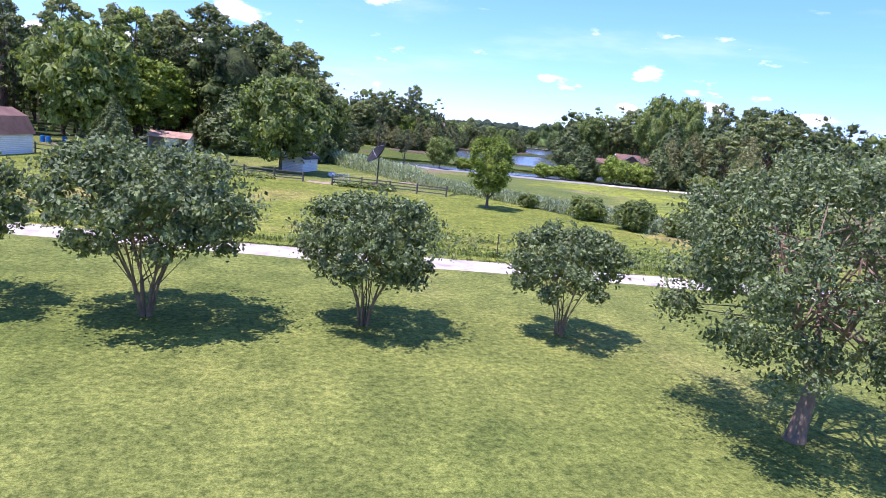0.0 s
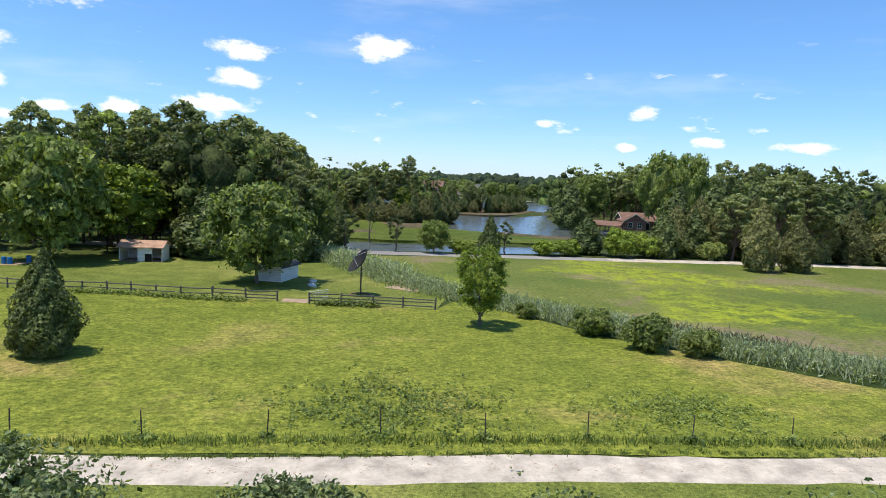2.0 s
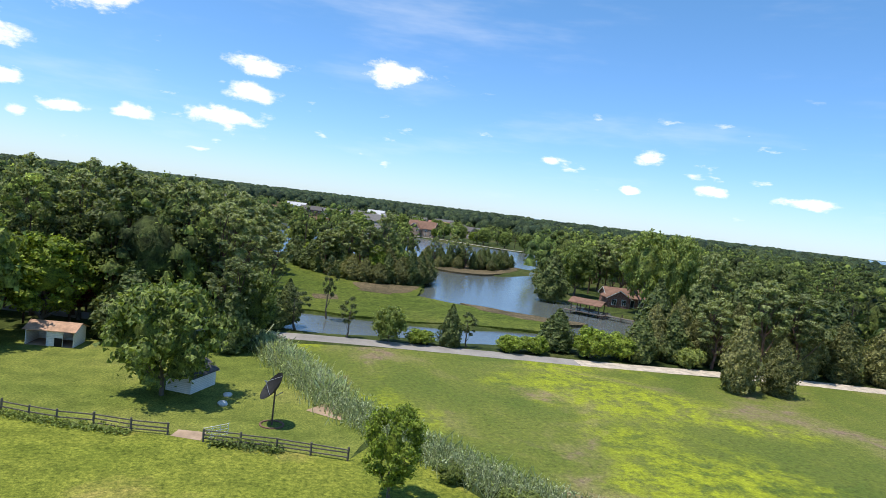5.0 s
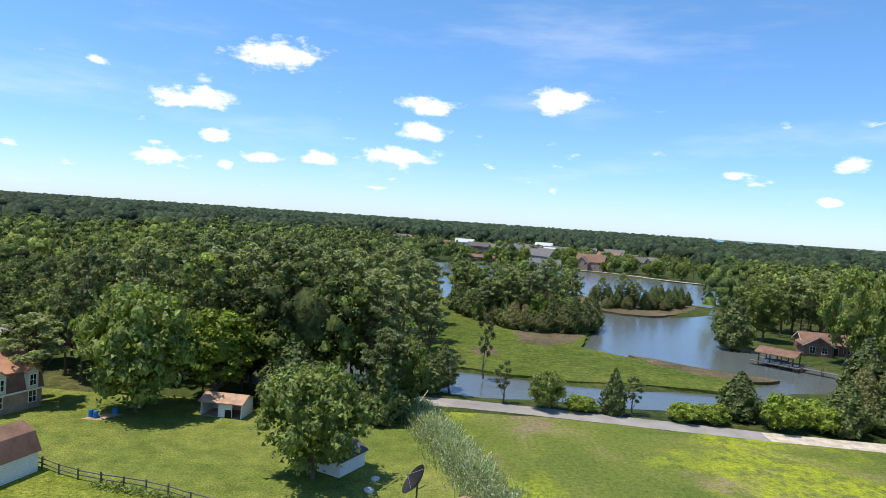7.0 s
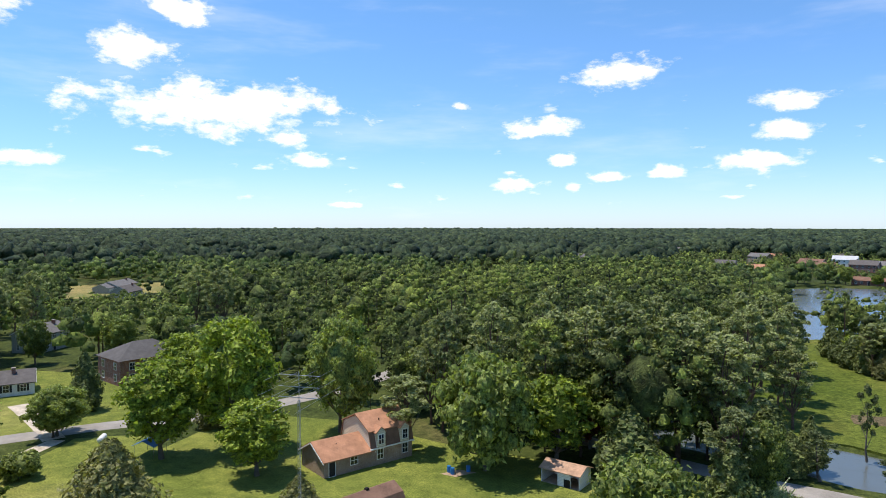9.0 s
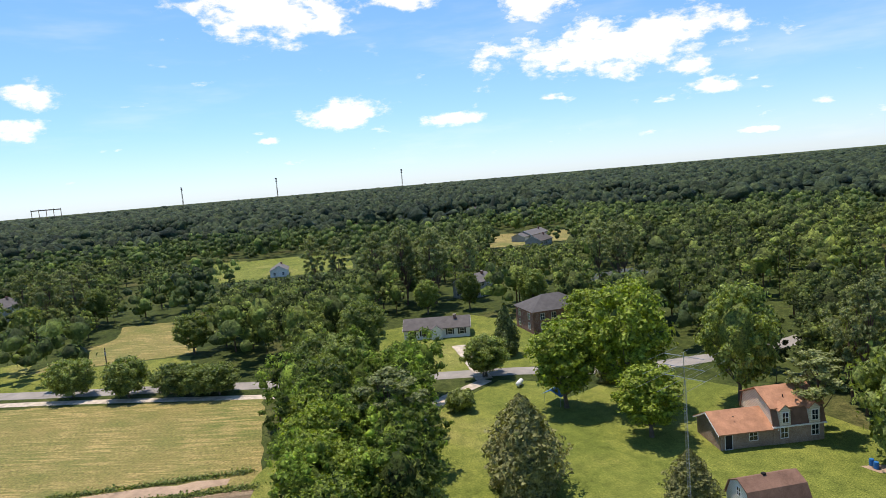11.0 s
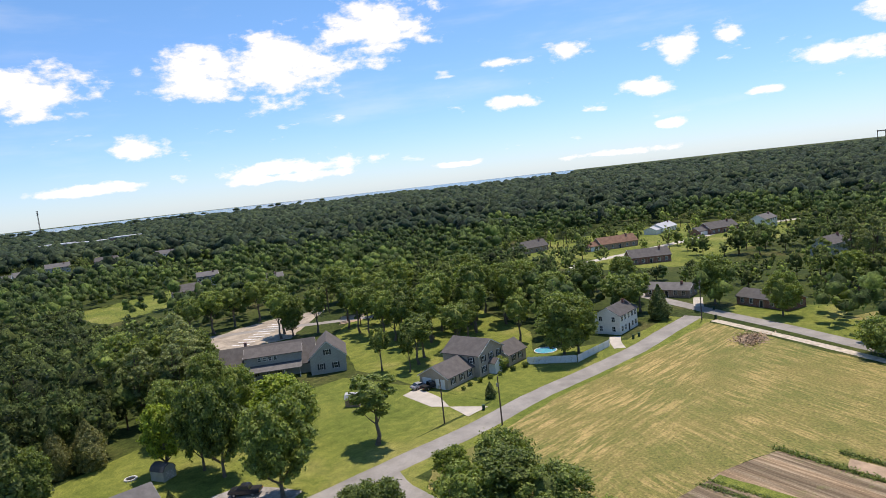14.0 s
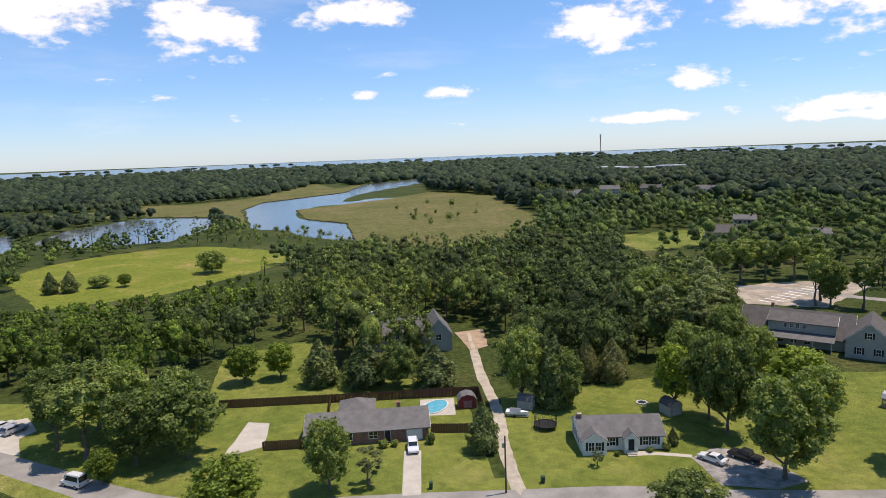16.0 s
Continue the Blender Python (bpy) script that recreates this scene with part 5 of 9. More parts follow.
for spot in ((-66, -98, 13, 9), (-63, -106, 16, 10), (-56, -96, 12, 9), (-51, -101, 14, 10), (-68, -136, 17, 13), (-62, -146, 18, 13), (-76, -134, 16, 12)):
    plant("tree", *spot)
for spot in ((-59, -111, 18, 8), (-66, -121, 19, 9), (-70, -128, 20, 9), (-54, -118, 18, 8), (-75, -141, 20, 9)):
    plant("pine", *spot)

# tall pines that stand above the western woods
for spot in ((-204, 101, 23.5, 9), (-196, 107, 25, 9), (-188, 105, 26, 10), (-183, 113, 24, 9), (-178, 110, 25, 9), (-181, 124, 22.5, 8), (-192, 118, 24, 9), (-173, 171, 22, 9), (-167, 177, 20, 8), (-160, 168, 21, 9), (-233, 87, 23, 9), (-226, 94, 22, 9), (-239, 1, 21, 9), (-246, -6, 20, 8), (-234, 9, 19, 8), (-252, 12, 21, 9), (-262, 4, 19, 8)):
    plant("pine", *spot)
for spot in ((-166, 116, 12, 8), (-170, 104, 11, 9), (-240, 14, 14, 12), (-228, -4, 12, 10), (-150, 128, 13, 10), (-143, 137, 15, 11)):
    plant("tree", *spot)
for spot in ((-113, 118, 13, 12), (-108, 127, 15, 12), (-119, 134, 14, 11), (-104, 112, 11, 9)):
    plant("lime", *spot)

# pines and cedars between the road and the marsh
for spot in ((-8, 153, 21, 9), (-4, 161, 19, 8), (-11, 165, 22, 9), (-1, 152, 14, 7), (-3, 171, 18, 8), (-8, 180, 20, 9), (-3, 195, 17, 8), (-7, 208, 18, 8)):
    plant("pine", *spot)
for spot in ((-3.4, 134, 9.5, 6.5), (1.8, 133.2, 7.5, 4.5), (-8, 136, 11, 7)):
    plant("cedar", *spot)

# street and yard trees beside the cottage and the taupe house
for spot in ((-46.6, -74.3, 18.5, 11), (-21.8, -91.8, 12.5, 9), (-133.2, -50.6, 16, 12), (-123, -154, 15, 10), (-62, -72, 13, 9)):
    plant("tree", *spot)
for spot in ((-47.6, -36.4, 7.5, 9), (-55.2, -26.2, 9, 10), (-66.2, -27.4, 9.5, 10), (-41, -43, 5, 7)):
    plant("low", *spot)
for spot in ((-147.2, -93.8, 22, 10), (-152, -99, 20, 9), (-140, -119, 18, 9), (-143, -104, 20, 10), (-134, -111, 17, 8), (-156, -88, 19, 9), (-131, -98, 16, 9)):
    plant("slim", *spot)
for spot in ((-127, -113, 17, 9), (-125, -103, 16, 8), (-134, -100, 18, 9), (-144, -91, 17, 9), (-131, -124, 17, 9), (-161, -91, 16, 10), (-168, -105, 18, 10), (-156, -156, 19, 11), (-163, -170, 18, 11), (-157, -145, 17, 10), (-147, -132, 16, 9), (-172, -80, 15, 10)):
    plant("slim", *spot)
for spot in ((-185, -100, 17, 13), (-194, -79, 15, 12), (-194, -132, 18, 14), (-183, -159, 17, 13), (-208, -72, 14, 11), (-176, -118, 17, 13), (-172, -186, 17, 14)):
    plant("tree", *spot)

# ---- woods ----
def scatter(poly, gap, seed, keep_out=()):
    """Places in a polygon, about a gap apart."""
    r = np.random.default_rng(seed)
    xs, ys = [p[0] for p in poly], [p[1] for p in poly]
    gx, gy = np.meshgrid(np.arange(min(xs), max(xs), gap), np.arange(min(ys), max(ys), gap))
    px = (gx + r.uniform(-0.42, 0.42, gx.shape) * gap).ravel()
    py = (gy + r.uniform(-0.42, 0.42, gy.shape) * gap).ravel()
    ok = inside(px, py, poly)
    for k in keep_out:
        ok &= ~inside(px, py, k)
    for hx, hy in YARDS:
        ux, uy = -40 - hx, 10 - hy
        d = math.hypot(ux, uy)
        f, a = ((px - hx) * ux + (py - hy) * uy) / d, ((px - hx) * uy - (py - hy) * ux) / d
        ok &= ~((f > -9) & (f < 14 + 0.09 * d) & (np.abs(a) < 12))
    return np.stack([px[ok], py[ok]], -1), r


CLEAR = [
    [(-200, -50), (-120, 62), (-84, 42), (-60, 34), (-50, 60), (-84, 90), (-92, 112), (-60, 120), (-20, 112), (-8, 121), (10, 126), (80, 120), (160, 104), (200, 40), (160, -60), (90, -72), (60, -68), (56, -104), (54, -142), (34, -154), (28, -116), (-4, -116), (-4, -150), (-16, -150), (-14, -102), (-60, -108), (-84, -96), (-84, -150), (-100, -195), (-190, -195), (-195, -130), (-140, -62)],
    [(-185, 0), (-215, 20), (-232, 22), (-224, 44), (-206, 44), (-165, 40), (-130, 58), (-150, 20)],
    [(-410, 65), (-372, 145), (-296, 122), (-308, 62)], [(-300, 198), (-288, 242), (-336, 284), (-366, 240)],
    [(191, -286), (186, -324), (172, -346), (148, -365), (119, -369), (82, -343), (56, -311), (72, -268), (99, -228), (137, -212)],
    [(30, -366), (112, -450), (160, -562), (235, -600), (290, -760), (189, -735), (131, -1150), (46, -1061), (-55, -1187), (-57, -1000), (-50, -800), (-110, -698), (-105, -420), (-60, -330)],
    [(-106, -326), (-141, -334), (-176, -342), (-197, -350), (-162, -284), (-112, -271)],
    [(-26, 150), (7, 147), (45, 143), (62, 150), (90, 150), (112, 170), (112, 200), (84, 205), (44, 226), (40, 250), (10, 272), (-6, 240), (-12, 180)],
    [(-130, 56), (-112, 84), (-102, 100), (-118, 130), (-165, 116), (-160, 84)],
]
SUBURB_WEST = [(-425, -45), (-435, -145), (-330, -205), (-282, -192), (-246, -112), (-258, -66), (-350, -45)]
SUBURB_NORTH = [(-110, 465), (40, 458), (165, 398), (210, 600), (100, 730), (-110, 720)]
SUBURB_SOUTH = [(-130, -540), (-140, -770), (-260, -680), (-330, -620), (-320, -540), (-200, -500)]
SUBURB_BACK = [(-165, -295), (-185, -350), (-215, -345), (-225, -270), (-195, -262)]
SUBURB_FAR = [(-470, 170), (-450, 260), (-500, 340), (-560, 330), (-530, 180)]
SCHOOL = [(-350, -1110), (-540, -960), (-560, -1060), (-400, -1210)]
RIVERSIDE = [(-110, -300), (-60, -258), (40, -258), (58, -300), (84, -345), (130, -374), (104, -450), (72, -436), (30, -366), (-60, -330)]
CLEAR += [RIVERSIDE, SUBURB_WEST, SUBURB_NORTH, SUBURB_SOUTH, SUBURB_BACK, SUBURB_FAR, SCHOOL]
CLEAR += [[(225, -305), (190, -262), (215, -240), (275, -280)], [(404, -620), (334, -572), (262, -604), (240, -640), (170, -700), (62, -868), (40, -1080), (100, -930), (200, -790), (300, -690), (420, -660)], [(142, -400), (262, -430), (262, -515), (142, -500)]]
for poly in WATERS:
    CLEAR.append(poly)
# houses that show above the woods, each with an open yard before it
YARDS = [(-130, 790), (30, 588), (-3, 592), (58, 586), (105, 715), (135, 560), (160, 640), (140, 500), (-180, 587), (84, 552), (20, 660), (-45, 680), (-310, -174), (-322, -128), (-274, -90), (-388, -127), (-376, -90), (-393, -70), (-290, -20), (-310, 90), (-318, 240), (-285, 222), (-185, 128), (-206, -54), (-196, -20), (-500, 192), (-482, 255), (-527, 314), (-740, 150), (98, 457), (108, 640), (67, 453), (50, 530), (-31, 512), (70, 492), (27, 471), (-60, 560), (175, 590), (-169, -303), (-196, -330), (-205, -284), (-157, -574), (-182, -590), (-223, -634), (-263, -623), (-300, -580), (-153, -748), (-2, -148)]


# low young growth before the clearings: way, nearest edge and width
OPEN = [(-0.402, -0.916, 329, 0.07), (-0.98, 0.197, 315, 0.11), (-0.842, 0.54, 350, 0.07), (0.326, -0.945, 285, 0.2), (-0.936, -0.35, 300, 0.15), (-0.774, 0.633, 238, 0.05)]


def low_before(x, y):
    """The tallest young growth at a place before a clearing."""
    top = 99.0
    x, y = x - 9, y - 28
    d = math.hypot(x, y)
    for ux, uy, edge, wide in OPEN:
        if d < edge and abs(x * uy - y * ux) < wide * d and x * ux + y * uy > 0:
            top = min(top, max(3.0, 44 * (1 - d / edge)))
    return top


def wood_mass(name, spots, r, heights, leaves, size, label, trunks=True, pines=0.3, mat=None):
    """Many trees as one mass: stacked uneven lobes of leaf sprays over thin trunks."""
    allq, core, inner, tall = [], [], [], []
    for x, y in spots:
        h = r.uniform(*heights)
        if y < -150 and x > 40 and y > -370:
            h *= 0.62
        elif x < -44 and 100 < y < 160:
            h *= 0.85
        h = min(h, low_before(x, y))
        conifer = r.random() < pines and h > 6
        tall.append(h * 0.72)
        w = h * r.uniform(0.34, 0.46) if conifer else h * r.uniform(0.7, 0.98)
        close = math.hypot(x, y - 25) < 150
        ls = np.array(pine_lobes(r, 40 if close else 18, h, w * 1.15, 0.34) if conifer else round_lobes(r, 44 if close else 18, w, h * 0.52, h * 0.46, 0.075 if close else 0.12, 0.13 if close else 0.19))
        ls += (x, y, 0, 0, 0, 0)
        if conifer:
            ls[:, 3:] *= 1.0 if close else 1.25
        else:
            inner.append((x, y, h * 0.5, w * 0.2, w * 0.2, h * 0.25))
        dense = min(2.2, max(0.5, (w / 9.5) ** 1.6)) * (4.6 if close else 1.3 if math.hypot(x, y) < 190 else 0.7)
        core.append(ls)
        allq.append(lobe_leaves(ls, int(leaves * (2.2 if close and conifer else 1) * dense), size * (0.72 if close else 0.85 if conifer else 1), r, 0.55, 0.25, 1.0, 0.7))
    cores = [lobe_hulls(np.concatenate(core), r, 0.55, 4, 3, 0.25)]
    if inner:
        cores.append(lobe_hulls(inner, r, 1.0, 6, 4, 0.15))
    ob = mass_object(name, cores, np.concatenate(allq), mat or WOODS, label)
    if trunks:
        xy = np.array(spots)
        n = len(xy)
        tq = []
        for k in range(2):
            a = r.uniform(0, 3.14, n) + k * 1.57
            dx, dy = np.cos(a) * 0.22, np.sin(a) * 0.22
            z0, z1 = np.full(n, -0.1), np.array(tall)
            tq.append(np.stack([np.stack([xy[:, 0] + sx * dx, xy[:, 1] + sx * dy, zz], -1) for sx, zz in ((-1, z0), (1, z0), (0.6, z1), (-0.6, z1))], 1))
        tagged(quads_object("woods_trunks", np.concatenate(tq), PINE_BARK), "bare brown trunks standing in the woods", "woods", kind="stuff")
    return tagged(ob, label, "woods", kind="stuff")


NEAR_WOODS = [
    ("north", [(-8, 130), (-16, 116), (-30, 120), (-45, 122), (-62, 124), (-84, 122), (-80, 150), (-90, 200), (-110, 330), (-60, 345), (-25, 305), (5, 262), (-8, 220), (-14, 165), (-24, 150), (-22, 136)], 7.0, (13, 23)),
    ("east", [(82, 122), (100, 128), (160, 112), (260, 160), (250, 330), (170, 372), (120, 285), (92, 215), (112, 202), (112, 168), (100, 150)], 8, (11, 21)),
    ("thicket", [(-120, 52), (-84, 42), (-56, 38), (-54, 47), (-72, 58), (-104, 74), (-112, 76)], 5.5, (9, 15)),
    ("southeast", [(190, -160), (130, -128), (100, -119), (84, -113), (60, -122), (58, -140), (62, -266), (66, -270), (96, -222), (138, -206), (190, -200)], 9.2, (10, 17)),
    ("south", [(58, -122), (58, -140), (30, -158), (28, -122), (-2, -122), (-3, -160), (-18, -160), (-18, -106), (-58, -112), (-78, -130), (-90, -165), (-104, -250), (-60, -256), (20, -256), (62, -266), (62, -140)], 9.2, (12, 20)),
    ("west", [(-240, -70), (-205, -60), (-190, -75), (-150, -90), (-130, -110), (-150, -180), (-200, -200), (-330, -120), (-420, 20), (-300, 55), (-235, 25), (-215, 12), (-200, -5), (-205, -40)], 11, (9, 15)),
    ("marsh", [(4, 228), (10, 212), (16, 201), (21, 196), (30, 197), (40, 203), (46, 228), (44, 246), (24, 272), (6, 258)], 7.2, (10, 18)),
    ("pines", [(204, -392), (150, -396), (110, -392), (100, -384), (150, -380), (206, -380)], 8.0, (13, 18)),
    ("northwest", [(-120, 60), (-165, 46), (-230, 48), (-300, 130), (-290, 190), (-240, 260), (-120, 340), (-95, 200), (-90, 140), (-120, 132), (-168, 118), (-162, 82), (-132, 60)], 10.5, (12, 21)),
]
seedn = 100
for tag, poly, gap, hs in NEAR_WOODS:
    spots, r = scatter(poly, gap, seedn, () if tag in ("thicket", "pines") else WATERS if tag == "marsh" else CLEAR[1:])
    seedn += 1
    wood_mass("woods", spots, r, hs, 210 if gap < 9 else 250, 0.4, "dense mixed woods of pine and broadleaf trees", True, {"north": 0.65, "east": 0.7, "marsh": 0.7, "pines": 1.0}.get(tag, 0.25), LIMEWOODS if tag in ("thicket", "southeast") else None)

for poly in (SUBURB_WEST, SUBURB_NORTH, SUBURB_SOUTH):
    spots, r = scatter(poly, 12 if poly is SUBURB_NORTH else 14, seedn)
    seedn += 1
    wood_mass("garden_trees", spots, r, (6, 12.5), 90, 0.55, "scattered garden trees among distant houses")
spots, r = scatter(RIVERSIDE, 11, seedn)
wood_mass("scrub", spots, r, (2.5, 6), 60, 0.4, "low scrub and young trees above the river marsh", False)
for spots in ([(x, y) for x, y in ((-20, -420), (-35, -440), (-10, -450), (-45, -470), (-30, -500), (-60, -480), (-15, -520), (0, -560), (-30, -600), (-50, -560), (-70, -540), (-20, -470))],):
    wood_mass("scrub", spots, r, (4, 9), 60, 0.5, "scattered low trees on the tidal marsh", False)
# woods further out, to about a kilometre
r = np.random.default_rng(5)
poly = [(-1000, -1000), (1000, -1000), (1000, 1000), (-1000, 1000)]
spots, r = scatter(poly, 13, 5, CLEAR + [p for _, p, _, _ in NEAR_WOODS])
d = np.hypot(spots[:, 0], spots[:, 1])
spots = spots[(d > 150) & (d < 1000)]
thin = np.array([noise.noise(Vector((float(x) * 0.008, float(y) * 0.008, 7))) for x, y in spots])
unseen = (spots[:, 0] > 250) & (np.abs(spots[:, 1] + 0.17 * spots[:, 0]) < spots[:, 0] * 1.1)
spots = spots[(thin > -0.28) & ~unseen]
h = np.minimum(r.uniform(9, 16, len(spots)), [low_before(float(x), float(y)) for x, y in spots]) * np.where((spots[:, 1] < -200) & (spots[:, 0] > 90), 0.62, 1.0)
w = h * r.uniform(0.4, 0.58, len(spots))
d = np.hypot(spots[:, 0], spots[:, 1])
n = d < 520 + np.random.default_rng(8).normal(0, 35, len(d))
near_lobes = np.concatenate([np.array(round_lobes(r, 8, ww * 2.1, hh * 0.55, hh * 0.42, 0.14, 0.24)) + (x, y, 0, 0, 0, 0) for (x, y), hh, ww in zip(spots[n], h[n], w[n])])
far_lobes = np.concatenate([np.array(round_lobes(r, 4, ww * 2.3, hh * 0.58, hh * 0.36, 0.26, 0.4)) + (x, y, 0, 0, 0, 0) for (x, y), hh, ww in zip(spots[~n], h[~n], w[~n])])
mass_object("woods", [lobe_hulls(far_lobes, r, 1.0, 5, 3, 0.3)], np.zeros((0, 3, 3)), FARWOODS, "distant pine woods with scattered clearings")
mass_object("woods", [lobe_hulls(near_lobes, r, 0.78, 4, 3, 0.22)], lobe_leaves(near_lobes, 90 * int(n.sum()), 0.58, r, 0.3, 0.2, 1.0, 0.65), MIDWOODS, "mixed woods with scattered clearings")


def far_canopy():
    """The forest beyond a kilometre, as a bumpy canopy."""
    rr = np.random.default_rng(9)
    rad = 900.0
    step = 21.0
    pts = []
    while rad < 3600:
        n = int(2 * math.pi * rad / step)
        a = (np.arange(n) + rr.uniform(-0.4, 0.4, n)) * 2 * math.pi / n
        rads = rad + rr.uniform(-0.5, 0.5, n) * step
        pts.append(np.stack([np.cos(a) * rads, np.sin(a) * rads], -1))
        rad += step
        step *= 1.02
    p = np.concatenate(pts)
    keep = ~((p[:, 0] > 0) & (np.abs(p[:, 1] + 0.17 * p[:, 0]) < p[:, 0] * 1.1))
    az = np.degrees(np.arctan2(-p[:, 0], p[:, 1])) % 360
    isle = np.array([noise.noise(Vector((float(a) * 0.15, float(b), 0))) for a, b in zip(az, np.hypot(p[:, 0], p[:, 1]) * 0.002)])
    keep &= ~((np.hypot(p[:, 0], p[:, 1]) > 2700) & ((az > 118) & (az < 222) | (az > 300) & (az < 338)) & (isle < 0.25))
    for k in CLEAR:
        keep &= ~inside(p[:, 0], p[:, 1], k)
    p = p[keep]
    n = len(p)
    h = rr.uniform(9, 15, n)
    w = rr.uniform(8, 13.5, n) * (0.7 + np.hypot(p[:, 0], p[:, 1]) / 3600)
    co, f = hulls(p[:, 0], p[:, 1], h * 0.4, w, h * 0.6, rr, 5, 3, 0.2)
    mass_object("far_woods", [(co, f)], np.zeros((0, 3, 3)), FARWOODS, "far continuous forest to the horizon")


far_canopy()

# ---- building materials ----
def brick_material(name, a, b_col, mortar):
    m, nt, b = material(name, 0.9)
    v = coords(nt)
    sep = nt.nodes.new("ShaderNodeSeparateXYZ")
    nt.links.new(v, sep.inputs[0])
    add = nt.nodes.new("ShaderNodeMath")
    nt.links.new(sep.outputs["X"], add.inputs[0])
    nt.links.new(sep.outputs["Y"], add.inputs[1])
    com = nt.nodes.new("ShaderNodeCombineXYZ")
    nt.links.new(add.outputs[0], com.inputs[0])
    nt.links.new(sep.outputs["Z"], com.inputs[1])
    t = nt.nodes.new("ShaderNodeTexBrick")
    t.inputs["Scale"].default_value = 1.0
    t.inputs["Brick Width"].default_value, t.inputs["Row Height"].default_value, t.inputs["Mortar Size"].default_value = 0.21, 0.075, 0.008
    t.inputs["Color1"].default_value, t.inputs["Color2"].default_value, t.inputs["Mortar"].default_value = (*a, 1), (*b_col, 1), (*mortar, 1)
    nt.links.new(com.outputs[0], t.inputs["Vector"])
    st = ramp(nt, noise_of(nt, v, 0.8, 4), [(0.3, (0.75,) * 3), (0.7, (1.2,) * 3)])
    nt.links.new(mix(nt, 1.0, t.outputs["Color"], st, "MULTIPLY"), b.inputs["Base Color"])
    return m


WHITE = banded("white_siding", (0.70, 0.68, 0.63), (0.84, 0.82, 0.77), "Z", 0.2, 0.6, 0.4, vary=0.06)
CREAM = banded("cream_shingle_siding", (0.55, 0.49, 0.38), (0.72, 0.66, 0.54), "Z", 0.25, 0.7, 0.35, vary=0.12)
GREYSIDE = banded("grey_siding", (0.31, 0.315, 0.285), (0.41, 0.415, 0.38), "Z", 0.2, 0.6, 0.4, vary=0.08)
TANSIDE = banded("taupe_siding", (0.34, 0.29, 0.235), (0.44, 0.38, 0.315), "Z", 0.2, 0.6, 0.4, vary=0.08)
TRIM = plain("white_trim_paint", (0.78, 0.78, 0.76), 0.5, vary=0.1)
BRICK = brick_material("red_brick", (0.26, 0.10, 0.07), (0.20, 0.075, 0.055), (0.35, 0.30, 0.26))
TANBRICK = brick_material("tan_brick", (0.34, 0.23, 0.16), (0.26, 0.17, 0.12), (0.42, 0.36, 0.30))
ORANGE_ROOF = plain("tan_orange_shingles", (0.46, 0.23, 0.13), 0.9, vary=0.3, scale=0.7, grain=5, relief=0.4)
BROWN_ROOF = plain("brown_shingles", (0.22, 0.125, 0.085), 0.9, vary=0.35, scale=0.6, grain=5, relief=0.4)
DARK_ROOF = plain("charcoal_shingles", (0.105, 0.098, 0.094), 0.9, vary=0.25, scale=0.7, grain=5, relief=0.4)
GREY_ROOF = plain("grey_shingles", (0.165, 0.155, 0.148), 0.9, vary=0.25, scale=0.7, grain=5, relief=0.4)
TAUPE_ROOF = plain("taupe_shingles", (0.125, 0.112, 0.104), 0.9, vary=0.25, scale=0.7, grain=5, relief=0.4)
RED_ROOF = plain("reddish_shingles", (0.30, 0.15, 0.11), 0.9, vary=0.3, scale=0.7, grain=5, relief=0.4)
PALE_ROOF = plain("pale_metal_roof", (0.5, 0.5, 0.5), 0.5, vary=0.1)
RUSTY = plain("rust_streaked_tin", (0.50, 0.30, 0.19), 0.6, vary=0.4, scale=0.9, grain=4)
FENCE_WOOD = banded("dark_stained_boards", (0.075, 0.035, 0.022), (0.14, 0.065, 0.042), "X", 0.15, 0.8, 0.3, vary=0.2)
RAIL_WOOD = plain("weathered_fence_wood", (0.17, 0.145, 0.12), 0.95, vary=0.4, scale=2, grain=14, relief=0.4)
POLE_WOOD = plain("creosoted_pole", (0.12, 0.09, 0.07), 0.9, vary=0.3)
DARK = plain("dark_opening", (0.02, 0.018, 0.016), 0.9, vary=0.3)
STEEL = plain("galvanised_steel", (0.42, 0.43, 0.44), 0.45, 0.8, vary=0.2)
BLACK = plain("black_rubber", (0.02, 0.02, 0.02), 0.7, vary=0.2)
SHUTTER = plain("black_shutter_paint", (0.025, 0.025, 0.03), 0.6, vary=0.2)
GREEN_PLASTIC = plain("dark_green_plastic", (0.02, 0.06, 0.035), 0.5, vary=0.2)
BLUE_PLASTIC = plain("blue_plastic", (0.03, 0.20, 0.50), 0.4, vary=0.2)
STONE = plain("pale_stone", (0.62, 0.60, 0.55), 0.9, vary=0.2)


def glass_material():
    m, nt, b = material("window_glass", 0.05)
    b.inputs["Base Color"].default_value = (0.02, 0.024, 0.028, 1)
    b.inputs["Specular IOR Level"].default_value = 0.7
    bump(nt, b, noise_of(nt, coords(nt), 2.0, 2), 0.02, 0.01)
    return m


GLASS = glass_material()
mesh_cache = {}


def shared(name, key, bm_maker, mat, parent, m, label=""):
    """A part that shares its mesh with all alike parts."""
    if (name, key) not in mesh_cache:
        me = bpy.data.meshes.new(name)
        bm = bm_maker()
        bm.to_mesh(me)
        bm.free()
        me.materials.append(mat)
        mesh_cache[(name, key)] = me
    ob = new(name, mesh_cache[(name, key)])
    ob.parent = parent
    ob.matrix_basis = m
    if label:
        ob["label"] = label
    return ob


